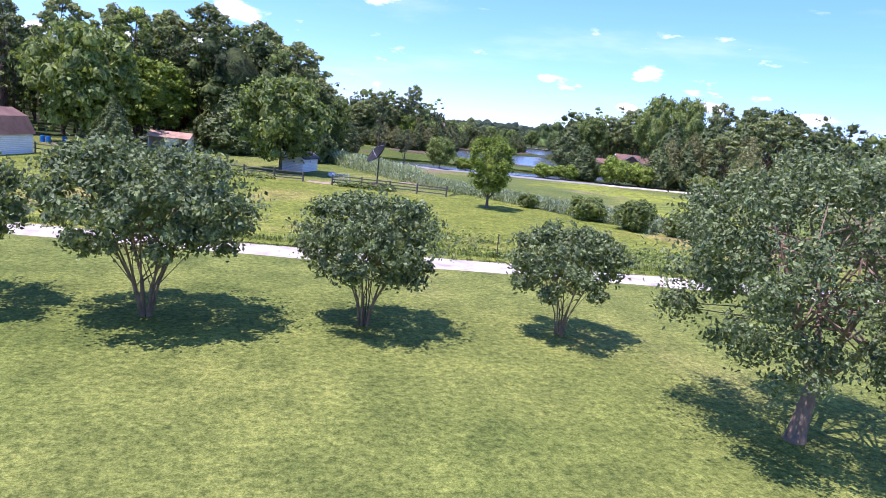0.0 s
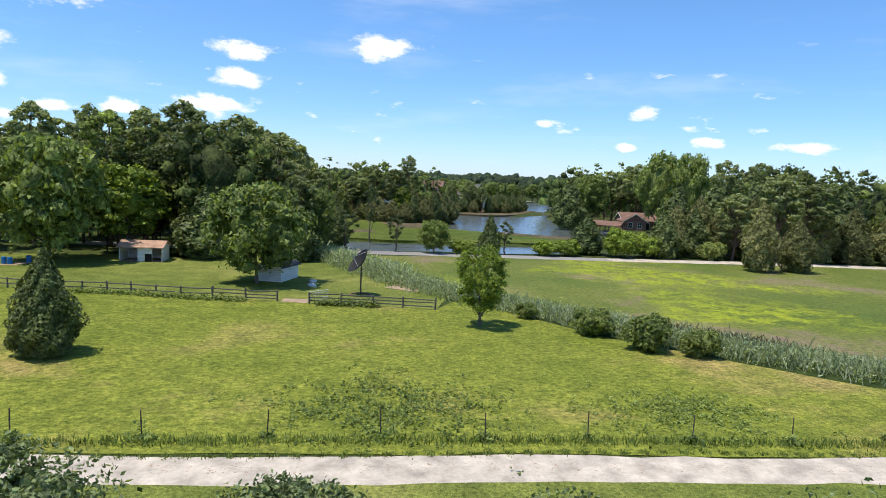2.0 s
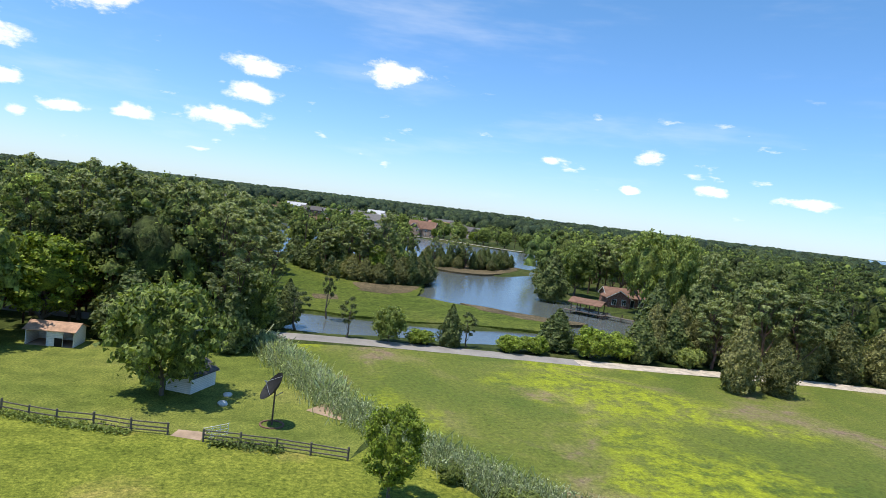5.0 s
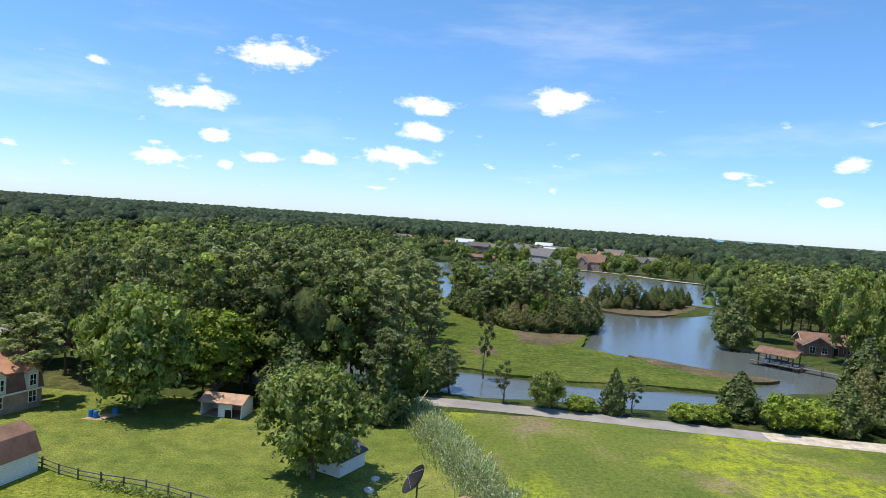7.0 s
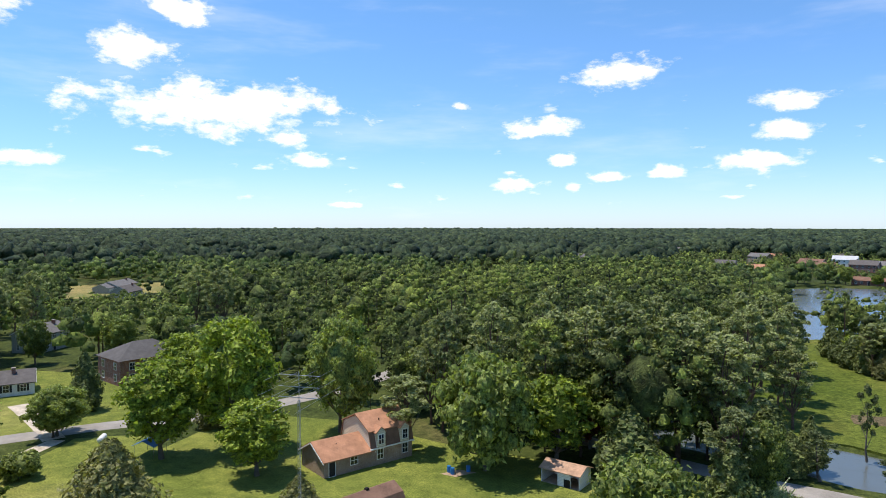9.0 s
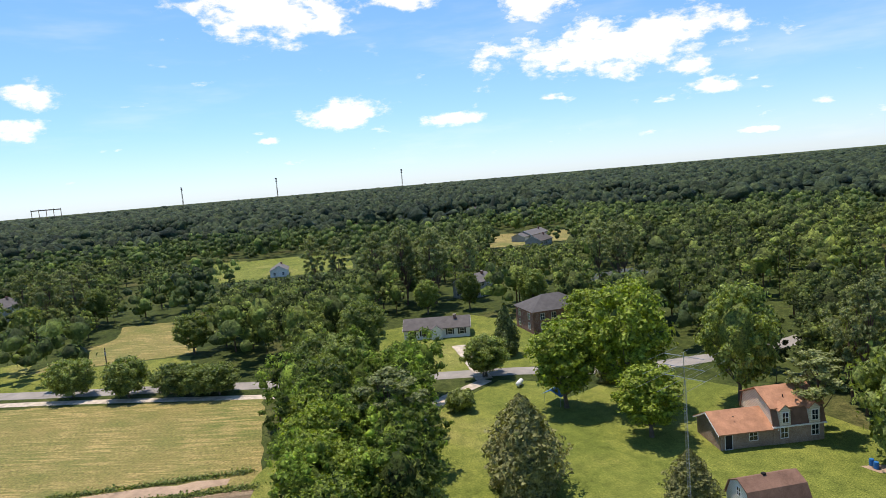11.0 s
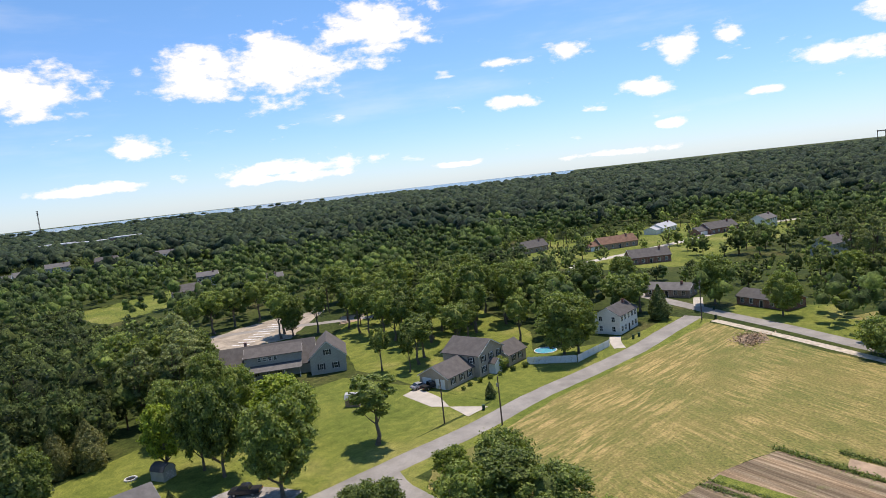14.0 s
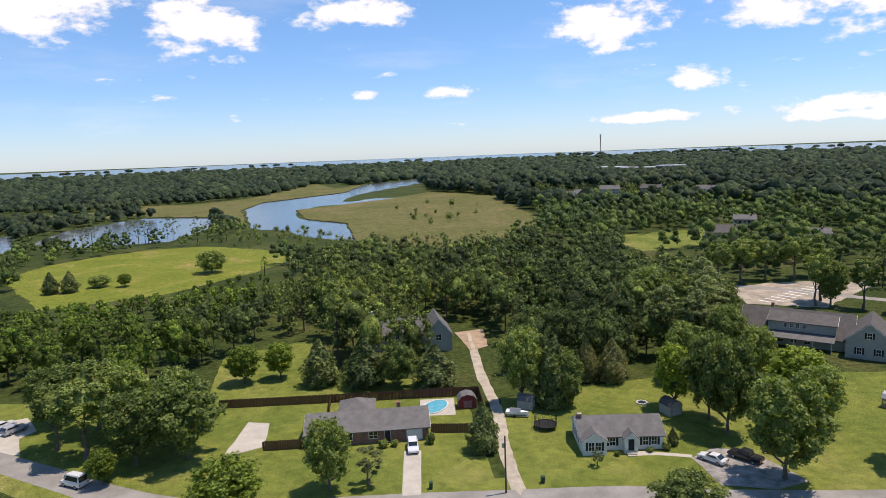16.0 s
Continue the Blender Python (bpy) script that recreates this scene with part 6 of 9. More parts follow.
def frame_bm(w, h, mull=True):
    """A frame with its glazing bars as one piece: a grid of cells with the panes left open."""
    t = 0.09
    xs = [-w / 2 - t, -w / 2, -0.025, 0.025, w / 2, w / 2 + t] if mull else [-w / 2 - t, -w / 2, w / 2, w / 2 + t]
    zs = [-t, 0, h / 2 - 0.03, h / 2 + 0.03, h, h + t] if mull else [-t, 0, h, h + t]
    bm = bmesh.new()
    v = [[bm.verts.new((x, -0.05, z)) for z in zs] for x in xs]
    for i in range(len(xs) - 1):
        for k in range(len(zs) - 1):
            if i % 2 and k % 2:
                continue
            bm.faces.new((v[i][k], v[i + 1][k], v[i + 1][k + 1], v[i][k + 1]))
    r = bmesh.ops.extrude_face_region(bm, geom=bm.faces[:])
    for g in r["geom"]:
        if isinstance(g, bmesh.types.BMVert):
            g.co.y = 0.06
    bmesh.ops.recalc_face_normals(bm, faces=bm.faces)
    return bm


def window(root, m, w, h, shutters=False):
    """A sash window with frame, pane and, where the house has them, shutters. It faces +y."""
    fr = shared("window", (round(w, 2), round(h, 2)), lambda: frame_bm(w, h), TRIM, root, m)
    shared("pane", (round(w, 2), round(h, 2)), lambda: boxed(-w / 2, -0.02, 0, w / 2, 0.02, h), GLASS, fr, Matrix())
    if shutters:
        for s in (-1, 1):
            shared("shutter", round(h, 2), lambda: boxed(-0.2, -0.02, -0.05, 0.2, 0.05, h + 0.05, bevel=0.01), SHUTTER, fr, pose(s * (w / 2 + 0.32), 0, 0))
    return fr


def door(root, m, w=0.95, h=2.05, mat=None):
    fr = shared("door_frame", (w, h), lambda: frame_bm(w, h, False), TRIM, root, m)
    shared("door", (w, h, (mat or SHUTTER).name), lambda: boxed(-w / 2, -0.02, 0, w / 2, 0.035, h, bevel=0.008), mat or SHUTTER, fr, Matrix())
    return fr


def on_wall(side, u, z, w, l, cx=0.0, cy=0.0, turn=0.0):
    """The pose of an opening that faces out of one side of a block (+x, -x, +y, -y), u along the wall."""
    q = {"+y": pose(u, l / 2, z, 0, 0, 0), "-y": pose(-u, -l / 2, z, 0, 0, 180), "+x": pose(w / 2, u, z, 0, 0, -90), "-x": pose(-w / 2, u, z, 0, 0, 90)}[side]
    return pose(cx, cy, 0, 0, 0, turn) @ q


def gable_block(root, w, l, h, rise, wall, roof, cx=0.0, cy=0.0, turn=0.0, over=0.4, openings=(), shutters=False, base=0.0, hip=0.0):
    """Walls below a gabled or hipped roof, ridge along y, with its openings."""
    place = pose(cx, cy, base, 0, 0, turn)
    bm = bmesh.new()
    if hip:
        box(bm, -w / 2, -l / 2, -0.3, w / 2, l / 2, h)
    else:
        prism(bm, [(-w / 2, -0.3), (w / 2, -0.3), (w / 2, h), (0, h + rise), (-w / 2, h)], -l / 2, l / 2)
    wl = part("wall", bm, wall, root)
    wl.matrix_basis = place
    bm = bmesh.new()
    k = rise / (w / 2)
    e, o, th = w / 2 + over, over * k, 0.16
    if hip:
        rv = [bm.verts.new(p) for p in ((-e, -l / 2 - over, h - 0.02), (e, -l / 2 - over, h - 0.02), (e, l / 2 + over, h - 0.02), (-e, l / 2 + over, h - 0.02), (0, -l / 2 + hip, h + rise), (0, l / 2 - hip, h + rise))]
        for f in ((0, 1, 4), (1, 2, 5, 4), (2, 3, 5), (3, 0, 4, 5), (3, 2, 1, 0)):
            bm.faces.new([rv[i] for i in f])
    else:
        prism(bm, [(-e, h - o), (0, h + rise), (e, h - o), (e, h - o + th), (0, h + rise + th), (-e, h - o + th)], -l / 2 - over * 0.8, l / 2 + over * 0.8)
    rf = part("roof", bm, roof, root)
    rf.matrix_basis = place
    if not hip:
        for s in (-1, 1):
            y = s * (l / 2 + over * 0.8)
            bm = prism(bmesh.new(), [(-e, h - o - 0.14), (0, h + rise - 0.14), (e, h - o - 0.14), (e, h - o + 0.05), (0, h + rise + 0.05), (-e, h - o + 0.05)], min(y, y + s * 0.05), max(y, y + s * 0.05))
            part("bargeboard", bm, TRIM, root).matrix_basis = place
    for kind, side, u, z, ww, hh in openings:
        m = pose(0, 0, base) @ on_wall(side, u, z, w, l, cx, cy, turn)
        if kind == "w":
            window(root, m, ww, hh, shutters)
        elif kind == "d":
            door(root, m, ww, hh)
        elif kind == "g":
            fr = door(root, m, ww, hh, TRIM)
            fr.name = "garage_door"


def chimney(root, x, y, z0, z1, mat=None, s=0.7):
    part("chimney", box(box(bmesh.new(), x - s / 2, y - s / 2, z0, x + s / 2, y + s / 2, z1), x - s / 2 - 0.06, y - s / 2 - 0.06, z1 - 0.12, x + s / 2 + 0.06, y + s / 2 + 0.06, z1 + 0.05), mat or BRICK, root)


def steps(root, x, y, z, w, n, way):
    bm = bmesh.new()
    for i in range(n):
        box(bm, x + way * i * 0.28, y - w / 2, -0.05, x + way * (i + 1) * 0.28, y + w / 2, z * (n - i) / n)
    part("steps", bm, CONCRETE, root)


def row(kind, side, us, z, w, h):
    return [(kind, side, u, z, w, h) for u in us]


# ---- the old house, its barn and sheds ----
def old_house():
    root = thing("house", pose(-55.6, 107.0, 0, 0, 0, -21.6), "old brick house with an orange mansard roof and low wing", "house")
    part("wall", prism(bmesh.new(), [(-4.2, -0.3), (4.2, -0.3), (4.2, 2.75), (-4.2, 2.75)], -3.6, 3.6), TANBRICK, root)
    part("gable_wall", prism(bmesh.new(), [(-4.15, 2.75), (4.15, 2.75), (3.6, 5.0), (0, 6.62), (-3.6, 5.0)], -3.6, 3.6), CREAM, root, "cream shingled gable")
    for s, nm in ((1, "mansard"), (-1, "mansard")):
        part(nm, prism(bmesh.new(), [(s * 4.45, 2.62), (s * 3.72, 5.05), (s * 3.6, 4.95), (s * 4.25, 2.62)], -3.75, 3.75), BROWN_ROOF, root, "steep brown shingled lower roof")
    part("roof", prism(bmesh.new(), [(-4.0, 4.9), (0, 6.72), (4.0, 4.9), (4.0, 5.05), (0, 6.9), (-4.0, 5.05)], -3.85, 3.85), ORANGE_ROOF, root)
    part("cornice", box(bmesh.new(), 4.2, -3.8, 2.45, 4.55, 3.8, 2.65), TRIM, root)
    for y in (-2.1, 2.1):
        d = part("dormer", prism(bmesh.new(), [(-0.75, 2.7), (0.75, 2.7), (0.75, 4.85), (0, 5.5), (-0.75, 4.85)], -0.9, 0.62), CREAM, root)
        d.matrix_basis = pose(3.9, y, 0, 0, 0, -90)
        r = part("roof", prism(bmesh.new(), [(-0.95, 4.72), (0, 5.55), (0.95, 4.72), (0.95, 4.84), (0, 5.69), (-0.95, 4.84)], -0.9, 0.75), ORANGE_ROOF, d)
        window(d, pose(0, 0.63, 3.15), 0.8, 1.35)
    for y, z in ((-2.1, 0.9), (2.3, 0.9)):
        window(root, pose(4.21, y, z, 0, 0, -90), 0.95, 1.4)
    chimney(root, -0.6, 3.3, 5.6, 7.6)
    gable_block(root, 6.8, 7.6, 2.45, 1.75, TANBRICK, ORANGE_ROOF, 0.7, -7.3, 0, 0.45, [("w", "+x", 0.9, 1.0, 1.1, 1.2), ("d", "+x", -2.6, 0.1, 0.95, 2.0)])
    for i, (x, y) in enumerate(((2.2, -1.0), (1.6, 1.7), (2.6, -8.4))):
        part("roof_vent", tube(bmesh.new(), (x, y, 4.0), (x, y, 6.2 if i < 2 else 3.9), 0.09, 0.09, 6), DARK, root)


def barn():
    root = thing("barn", pose(-41.6, 86.2, 0, 0, 0, -16), "white gambrel barn with a worn brown roof", "barn")
    prof = [(-2.4, -0.1), (2.4, -0.1), (2.4, 2.3), (1.55, 4.0), (0, 4.75), (-1.55, 4.0), (-2.4, 2.3)]
    part("wall", prism(bmesh.new(), prof, -3.4, 3.4), WHITE, root)
    outer = [(2.62, 2.12), (1.68, 4.02), (0, 4.84), (-1.68, 4.02), (-2.62, 2.12)]
    inner = [(-2.5, 2.12), (-1.58, 3.93), (0, 4.72), (1.58, 3.93), (2.5, 2.12)]
    part("roof", prism(bmesh.new(), outer + inner, -3.62, 3.62), BROWN_ROOF, root)
    window(root, pose(0, -3.42, 2.9, 0, 0, 180), 0.6, 0.9)
    part("barn_door", boxed(-1.1, 3.4, 0, 1.1, 3.47, 2.2, bevel=0.02), TRIM, root)
    part("roof_vent", box(bmesh.new(), -0.2, -0.6, 4.7, 0.2, -0.2, 5.0), DARK, root)


def run_in_shed():
    root = thing("run_in_shed", pose(-26.8, 110.8, 0, 0, 0, -97), "open-fronted white field shed with a rusty tin roof", "shed")
    w, l, h = 3.6, 5.6, 2.05
    part("back_wall", boxed(-w / 2, -l / 2, 0, -w / 2 + 0.1, l / 2, h), WHITE, root)
    for y in (-l / 2, l / 2 - 0.1):
        part("side_wall", prism(bmesh.new(), [(-w / 2, 0), (w / 2, 0), (w / 2, h), (0, h + 0.65), (-w / 2, h)], y, y + 0.1), WHITE, root)
    part("front_wall", boxed(w / 2 - 0.1, -0.4, 0, w / 2, 1.5, h), WHITE, root)
    part("half_door", boxed(w / 2 - 0.02, 0.55, 0, w / 2 + 0.05, 1.45, 1.1, bevel=0.01), DARK, root)
    part("floor", boxed(-w / 2, -l / 2, -0.02, w / 2, l / 2, 0.06), BARE, root)
    part("roof", prism(bmesh.new(), [(-2.15, h - 0.12), (0, h + 0.65), (2.15, h - 0.12), (2.15, h - 0.03), (0, h + 0.75), (-2.15, h - 0.03)], -l / 2 - 0.25, l / 2 + 0.25), RUSTY, root)


def white_shed():
    root = thing("garden_shed", pose(-9.0, 95.0, 0, 0, 0, -28), "small white shed with a dark roof under a tree", "shed")
    gable_block(root, 3.0, 4.6, 1.8, 0.9, WHITE, DARK_ROOF, 0, 0, 0, 0.25)


old_house()
barn()
run_in_shed()
white_shed()


# ---- houses by the water ----
def lake_house():
    root = thing("house", pose(101, 192, 0, 0, 0, 77), "red brick lake house with a reddish brown roof", "house")
    gable_block(root, 8, 15, 2.9, 2.0, BRICK, BROWN_ROOF, 0, 0, 0, 0.6, row("w", "-x", (-5.5, -2.5, 2.2, 5.2), 0.9, 1.4, 1.3) + [("d", "-x", 0, 0.1, 1.0, 2.05)])
    gable_block(root, 6.5, 6, 2.9, 2.0, BRICK, BROWN_ROOF, -4.5, 5.0, 90, 0.6, row("w", "+y", (-1.4, 1.4), 0.8, 1.2, 1.5))
    chimney(root, 1.0, -1, 4, 6)


def boathouse():
    root = thing("boathouse", pose(78.0, 172.5, -0.6, 0, 0, 45), "open boathouse with a brown roof on wooden piles", "boathouse")
    for i, (x, y) in enumerate([(sx * 2.4, sy) for sx in (-1, 1) for sy in (-3.6, -1.2, 1.2, 3.6)]):
        part("post", tube(bmesh.new(), (x, y, -2), (x, y, 3.1), 0.14, 0.13), POLE_WOOD, root)
    part("roof", prism(bmesh.new(), [(-3.4, 2.95), (0, 4.0), (3.4, 2.95), (3.4, 3.1), (0, 4.17), (-3.4, 3.1)], -4.4, 4.4), BROWN_ROOF, root)
    for s in (-1, 1):
        part("walkway", boxed(s * 2.9 - 0.6, -5.2, 0.85, s * 2.9 + 0.6, 5.2, 1.0), RAIL_WOOD, root)
    part("walkway", boxed(-2.3, -5.2, 0.85, 2.3, -4.2, 1.0), RAIL_WOOD, root)
    boat = thing("boat", pose(78, 172.5, -0.55, 0, 0, 45), "white covered motorboat moored under the boathouse", "boat")
    hull(boat, 6.0, 2.0, 1.1)


def hull(root, l, w, h):
    """A boat's hull with a low deck and a cover."""
    bm = bmesh.new()
    rings = []
    for f in (0, 0.15, 0.4, 0.7, 0.9, 1.0):
        y = -l / 2 + f * l
        k = max(0.05, math.sin(math.pi * (0.5 + 0.5 * f)) ** 0.6 if f > 0.35 else 1.0)
        hw = w / 2 * k
        rings.append([bm.verts.new(p) for p in ((-hw, y, h), (-hw * 0.85, y, h * 0.35), (0, y, 0.05 + 0.3 * f * h), (hw * 0.85, y, h * 0.35), (hw, y, h))])
    for a, b in zip(rings, rings[1:]):
        for i in range(4):
            bm.faces.new((a[i], a[i + 1], b[i + 1], b[i]))
        bm.faces.new((a[4], a[0], b[0], b[4]))
    bm.faces.new(rings[0][::-1])
    bm.faces.new(rings[-1])
    bmesh.ops.recalc_face_normals(bm, faces=bm.faces)
    part("hull", bm, TRIM, root)
    part("cover", prism(bmesh.new(), [(-w * 0.42, h), (w * 0.42, h), (w * 0.2, h + 0.5), (-w * 0.2, h + 0.5)], -l * 0.32, l * 0.15), STEEL, root)


def dock(name, points, z, label, width=1.3):
    """A plank walk on piles along a line."""
    for (x0, y0), (x1, y1) in zip(points, points[1:]):
        n = math.hypot(x1 - x0, y1 - y0)
        a = math.degrees(math.atan2(-(x1 - x0), y1 - y0))
        root = thing(name, pose(x0, y0, 0, 0, 0, a), label, "dock")
        part("deck", boxed(-width / 2, 0, z - 0.12, width / 2, n, z), RAIL_WOOD, root)
        k = max(2, int(n / 3.5))
        for i in range(k + 1):
            for s in (-1, 1):
                shared("post", "dock", lambda: tube(bmesh.new(), (0, 0, -2.5), (0, 0, 1.1), 0.11, 0.1, 6), POLE_WOOD, root, pose(s * width / 2, n * i / k, 0))


lake_house()
boathouse()
dock("dock", [(81, 168), (92, 157)], 0.35, "weathered wooden dock along the creek bank")


def plain_house(x, y, turn, w, l, h, rise, wall, roof, label, two=False, garage=False, shutters=False):
    """A family house of one block, with windows on every side and a door."""
    root = thing("house", pose(x, y, 0, 0, 0, turn), label, "house")
    us = [l * k for k in (-0.38, -0.2, 0.2, 0.38)]
    op = []
    for side in ("+x", "-x"):
        op += row("w", side, us, 0.9, 1.0, 1.35) + [("d", side, 0, 0.05, 1.0, 2.05)]
        if two:
            op += row("w", side, us + [0.0], 3.6, 1.0, 1.35)
    for side in ("+y", "-y"):
        op += row("w", side, (-w * 0.25, w * 0.25), 0.9, 0.9, 1.3)
        if two:
            op += row("w", side, (-w * 0.25, w * 0.25), 3.6, 0.9, 1.3)
    gable_block(root, w, l, h, rise, wall, roof, openings=op, shutters=shutters)
    chimney(root, w * 0.12, l * 0.28, h, h + rise + 0.7)
    if garage:
        gable_block(root, w * 0.8, 6.5, 2.7, 1.8, wall, roof, -w * 0.05, -l / 2 - 3.2, 0, 0.4, [("g", "+x", 0, 0, 4.6, 2.2), ("w", "-x", 0, 0.9, 1.0, 1.2)])
    return root


# across the creek
big = plain_house(98, 457, 60, 11, 19, 5.6, 4.6, TANBRICK, BROWN_ROOF, "large brick waterfront mansion with brown roofs", True)
gable_block(big, 8, 12, 5.2, 3.6, TANBRICK, BROWN_ROOF, -4, 3.5, 90, 0.6, row("w", "+y", (-2.5, 2.5), 3.4, 1.2, 1.5))
plain_house(108, 640, 80, 11, 20, 5.4, 2.4, WHITE, GREY_ROOF, "two-storey pale waterfront house with grey roof", True)
plain_house(67, 453, 75, 8, 20, 2.8, 2.4, WHITE, GREY_ROOF, "long low white house with a grey roof on the far bank")
plain_house(70, 492, 50, 11, 18, 5.6, 4.0, GREYSIDE, GREY_ROOF, "tall grey gabled house on the far shore", True)
plain_house(27, 471, 80, 8, 17, 2.8, 1.8, BRICK, BROWN_ROOF, "long low brown house beside the far shore")
plain_house(50, 530, 40, 10, 16, 5.2, 2.4, TANBRICK, BROWN_ROOF, "brown brick house on the far shore", True)
plain_house(-31, 512, 95, 10, 18, 5.2, 2.6, BRICK, ORANGE_ROOF, "brick house with a tan roof across the creek", True)
plain_house(-60, 560, 80, 10, 16, 5.2, 2.6, TANBRICK, TAUPE_ROOF, "tan house beyond the creek trees", True)
plain_house(175, 590, 70, 10, 18, 3.2, 2.4, WHITE, GREY_ROOF, "low white house on the far shore")
plain_house(-80, 915, 80, 10, 20, 5.4, 2.4, WHITE, PALE_ROOF, "distant white house above the trees", True)
plain_house(-20, 800, 60, 12, 24, 5.4, 2.4, WHITE, GREY_ROOF, "distant pale house among trees", True)
for x, y, turn, wall, roof, words in (
        (-130, 790, 70, WHITE, GREY_ROOF, "pale distant house among tree crowns"),
        (30, 588, 75, BRICK, TAUPE_ROOF, "distant brick house with a taupe roof"),
        (-3, 592, 60, TANBRICK, BROWN_ROOF, "distant tan house with a brown roof"),
        (58, 586, 85, GREYSIDE, GREY_ROOF, "distant grey house with a long roof"),
        (105, 715, 70, WHITE, PALE_ROOF, "distant white house with a bright roof"),
        (135, 560, 60, BRICK, RED_ROOF, "distant brick house with a reddish roof"),
        (160, 640, 80, GREYSIDE, GREY_ROOF, "distant grey house above the inlet trees"),
        (140, 500, 40, TANBRICK, TAUPE_ROOF, "tan brick house behind the shore trees"),
        (-180, 587, 75, WHITE, GREY_ROOF, "distant white house behind the pines"),
        (84, 552, 65, WHITE, GREY_ROOF, "white two-storey house behind the shore houses"),
        (20, 660, 80, WHITE, PALE_ROOF, "distant pale house with a metal roof"),
        (-45, 680, 60, TANBRICK, GREY_ROOF, "distant tan house among garden trees")):
    plain_house(x, y, turn, 10, 18, 5.6, 3.0, wall, roof, words, True)
for spot in ((84, 449, 9, 9), (112, 452, 12, 11), (121, 442, 11, 10), (132, 427, 12, 11), (143, 416, 11, 10), (153, 406, 12, 10), (165, 402, 13, 11), (47, 463, 10, 10), (39, 469, 12, 11), (15, 466, 11, 10), (5, 470, 13, 11), (-9, 463, 12, 10), (79, 472, 13, 11), (88, 480, 14, 11), (111, 471, 13, 11), (123, 461, 13, 11), (-22, 470, 14, 11), (56, 478, 12, 10)):
    plant("tree", *spot)
for spot in ((104, 446, 7, 7), (52, 458, 8, 8), (128, 436, 8, 8), (30, 461, 7, 7), (96, 474, 12, 9)):
    plant("lime", *spot)
strip("bulkhead", [(40, 454), (92, 445), (112, 433), (135, 405), (163, 392)], 3.0, 0.15, CONCRETE, "pale retaining wall along the far shore", "bulkhead")

# ---- round the hay field ----
h2 = thing("house", pose(-113.5, -69, 0), "two-storey taupe house with charcoal roof and garage", "house")
gable_block(h2, 10, 11, 5.4, 2.8, TANSIDE, TAUPE_ROOF, 0, 0, 0, 0.4, row("w", "+y", (-3.2, 0, 3.2), 3.4, 1.0, 1.5) + row("w", "+y", (-3.2, 3.2), 0.9, 1.0, 1.5) + row("w", "+x", (3.2,), 3.4, 0.9, 1.4) + [("d", "+y", 0, 0.2, 1.1, 2.1)], True)
gable_block(h2, 8.6, 10, 2.8, 2.3, TANSIDE, TAUPE_ROOF, 10, -0.5, 90, 0.4, [("g", "-y", -2.0, 0, 2.6, 2.2), ("g", "-y", 2.0, 0, 2.6, 2.2)] + row("w", "+x", (-3, 0.2, 3.2), 0.9, 0.9, 1.4), True)
gable_block(h2, 7, 8, 2.9, 2.2, TANSIDE, TAUPE_ROOF, -8.8, 3.6, 90, 0.4, row("w", "-x", (-1.6, 1.4), 0.9, 0.9, 1.4) + row("w", "+x", (-1.6, 1.4), 0.9, 0.9, 1.4), True)
gable_block(h2, 2.6, 2.0, 2.7, 0.9, TRIM, TAUPE_ROOF, 0, 6.4, 0, 0.3)
plain_house(-158.7, -52, 90, 7.6, 11.5, 5.4, 2.0, WHITE, DARK_ROOF, "tall white clapboard house beside the street", True)
plain_house(-206, -54, 0, 8, 15, 2.6, 1.7, TANBRICK, GREY_ROOF, "low brick ranch house under trees")
plain_house(-196, -20.5, -23, 8, 17, 2.6, 1.8, BRICK, DARK_ROOF, "low dark-roofed brick ranch house")
wh = plain_house(-144.7, 95.1, -28, 8.2, 16.5, 2.6, 1.9, WHITE, TAUPE_ROOF, "long white ranch house with black shutters", shutters=True)
gable_block(wh, 2.6, 1.6, 2.5, 1.0, TRIM, TAUPE_ROOF, 4.6, 0, 90, 0.25)
br = thing("house", pose(-131, 121, 0, 0, 0, -10), "two-storey red brick house with a grey hipped roof", "house")
gable_block(br, 11, 15, 5.6, 3.0, BRICK, DARK_ROOF, 0, 0, 0, 0.5, row("w", "+x", (-5, -2, 2, 5), 3.4, 1.1, 1.5) + row("w", "+x", (-5, 5), 0.9, 1.1, 1.5) + [("d", "+x", 0, 0.1, 1.1, 2.1)] + row("w", "-y", (-3, 3), 3.4, 1.1, 1.5) + row("w", "-y", (-3, 3), 0.9, 1.1, 1.5), hip=5.2)
gable_block(br, 4.6, 3.0, 5.4, 1.6, BRICK, DARK_ROOF, 5.6, 3.5, 90, 0.3, row("w", "-y", (-1, 1), 3.4, 0.9, 1.4))
plain_house(-310, -174, 70, 9, 17, 3.2, 3.4, TANBRICK, TAUPE_ROOF, "brick house with a taupe roof in a cul-de-sac", garage=True)
plain_house(-322, -128, 55, 10, 22, 3.2, 3.2, TANBRICK, BROWN_ROOF, "wide brick house with a brown roof", garage=True)
plain_house(-274, -90, 40, 10, 18, 3.2, 3.0, BRICK, TAUPE_ROOF, "brick house with steep taupe roof")
plain_house(-388, -127, 85, 10, 18, 3.0, 2.6, WHITE, PALE_ROOF, "pale house with a bright metal roof", garage=True)
plain_house(-376, -90, 60, 10, 20, 3.2, 3.2, BRICK, TAUPE_ROOF, "brick house with a taupe gabled roof", garage=True)
plain_house(-393, -70, 80, 9, 15, 5.2, 2.4, WHITE, GREY_ROOF, "two-storey white house at the end of a drive", True)
plain_house(-290, -20, 70, 9, 13, 5.4, 2.6, GREYSIDE, TAUPE_ROOF, "two-storey grey house behind pines", True)
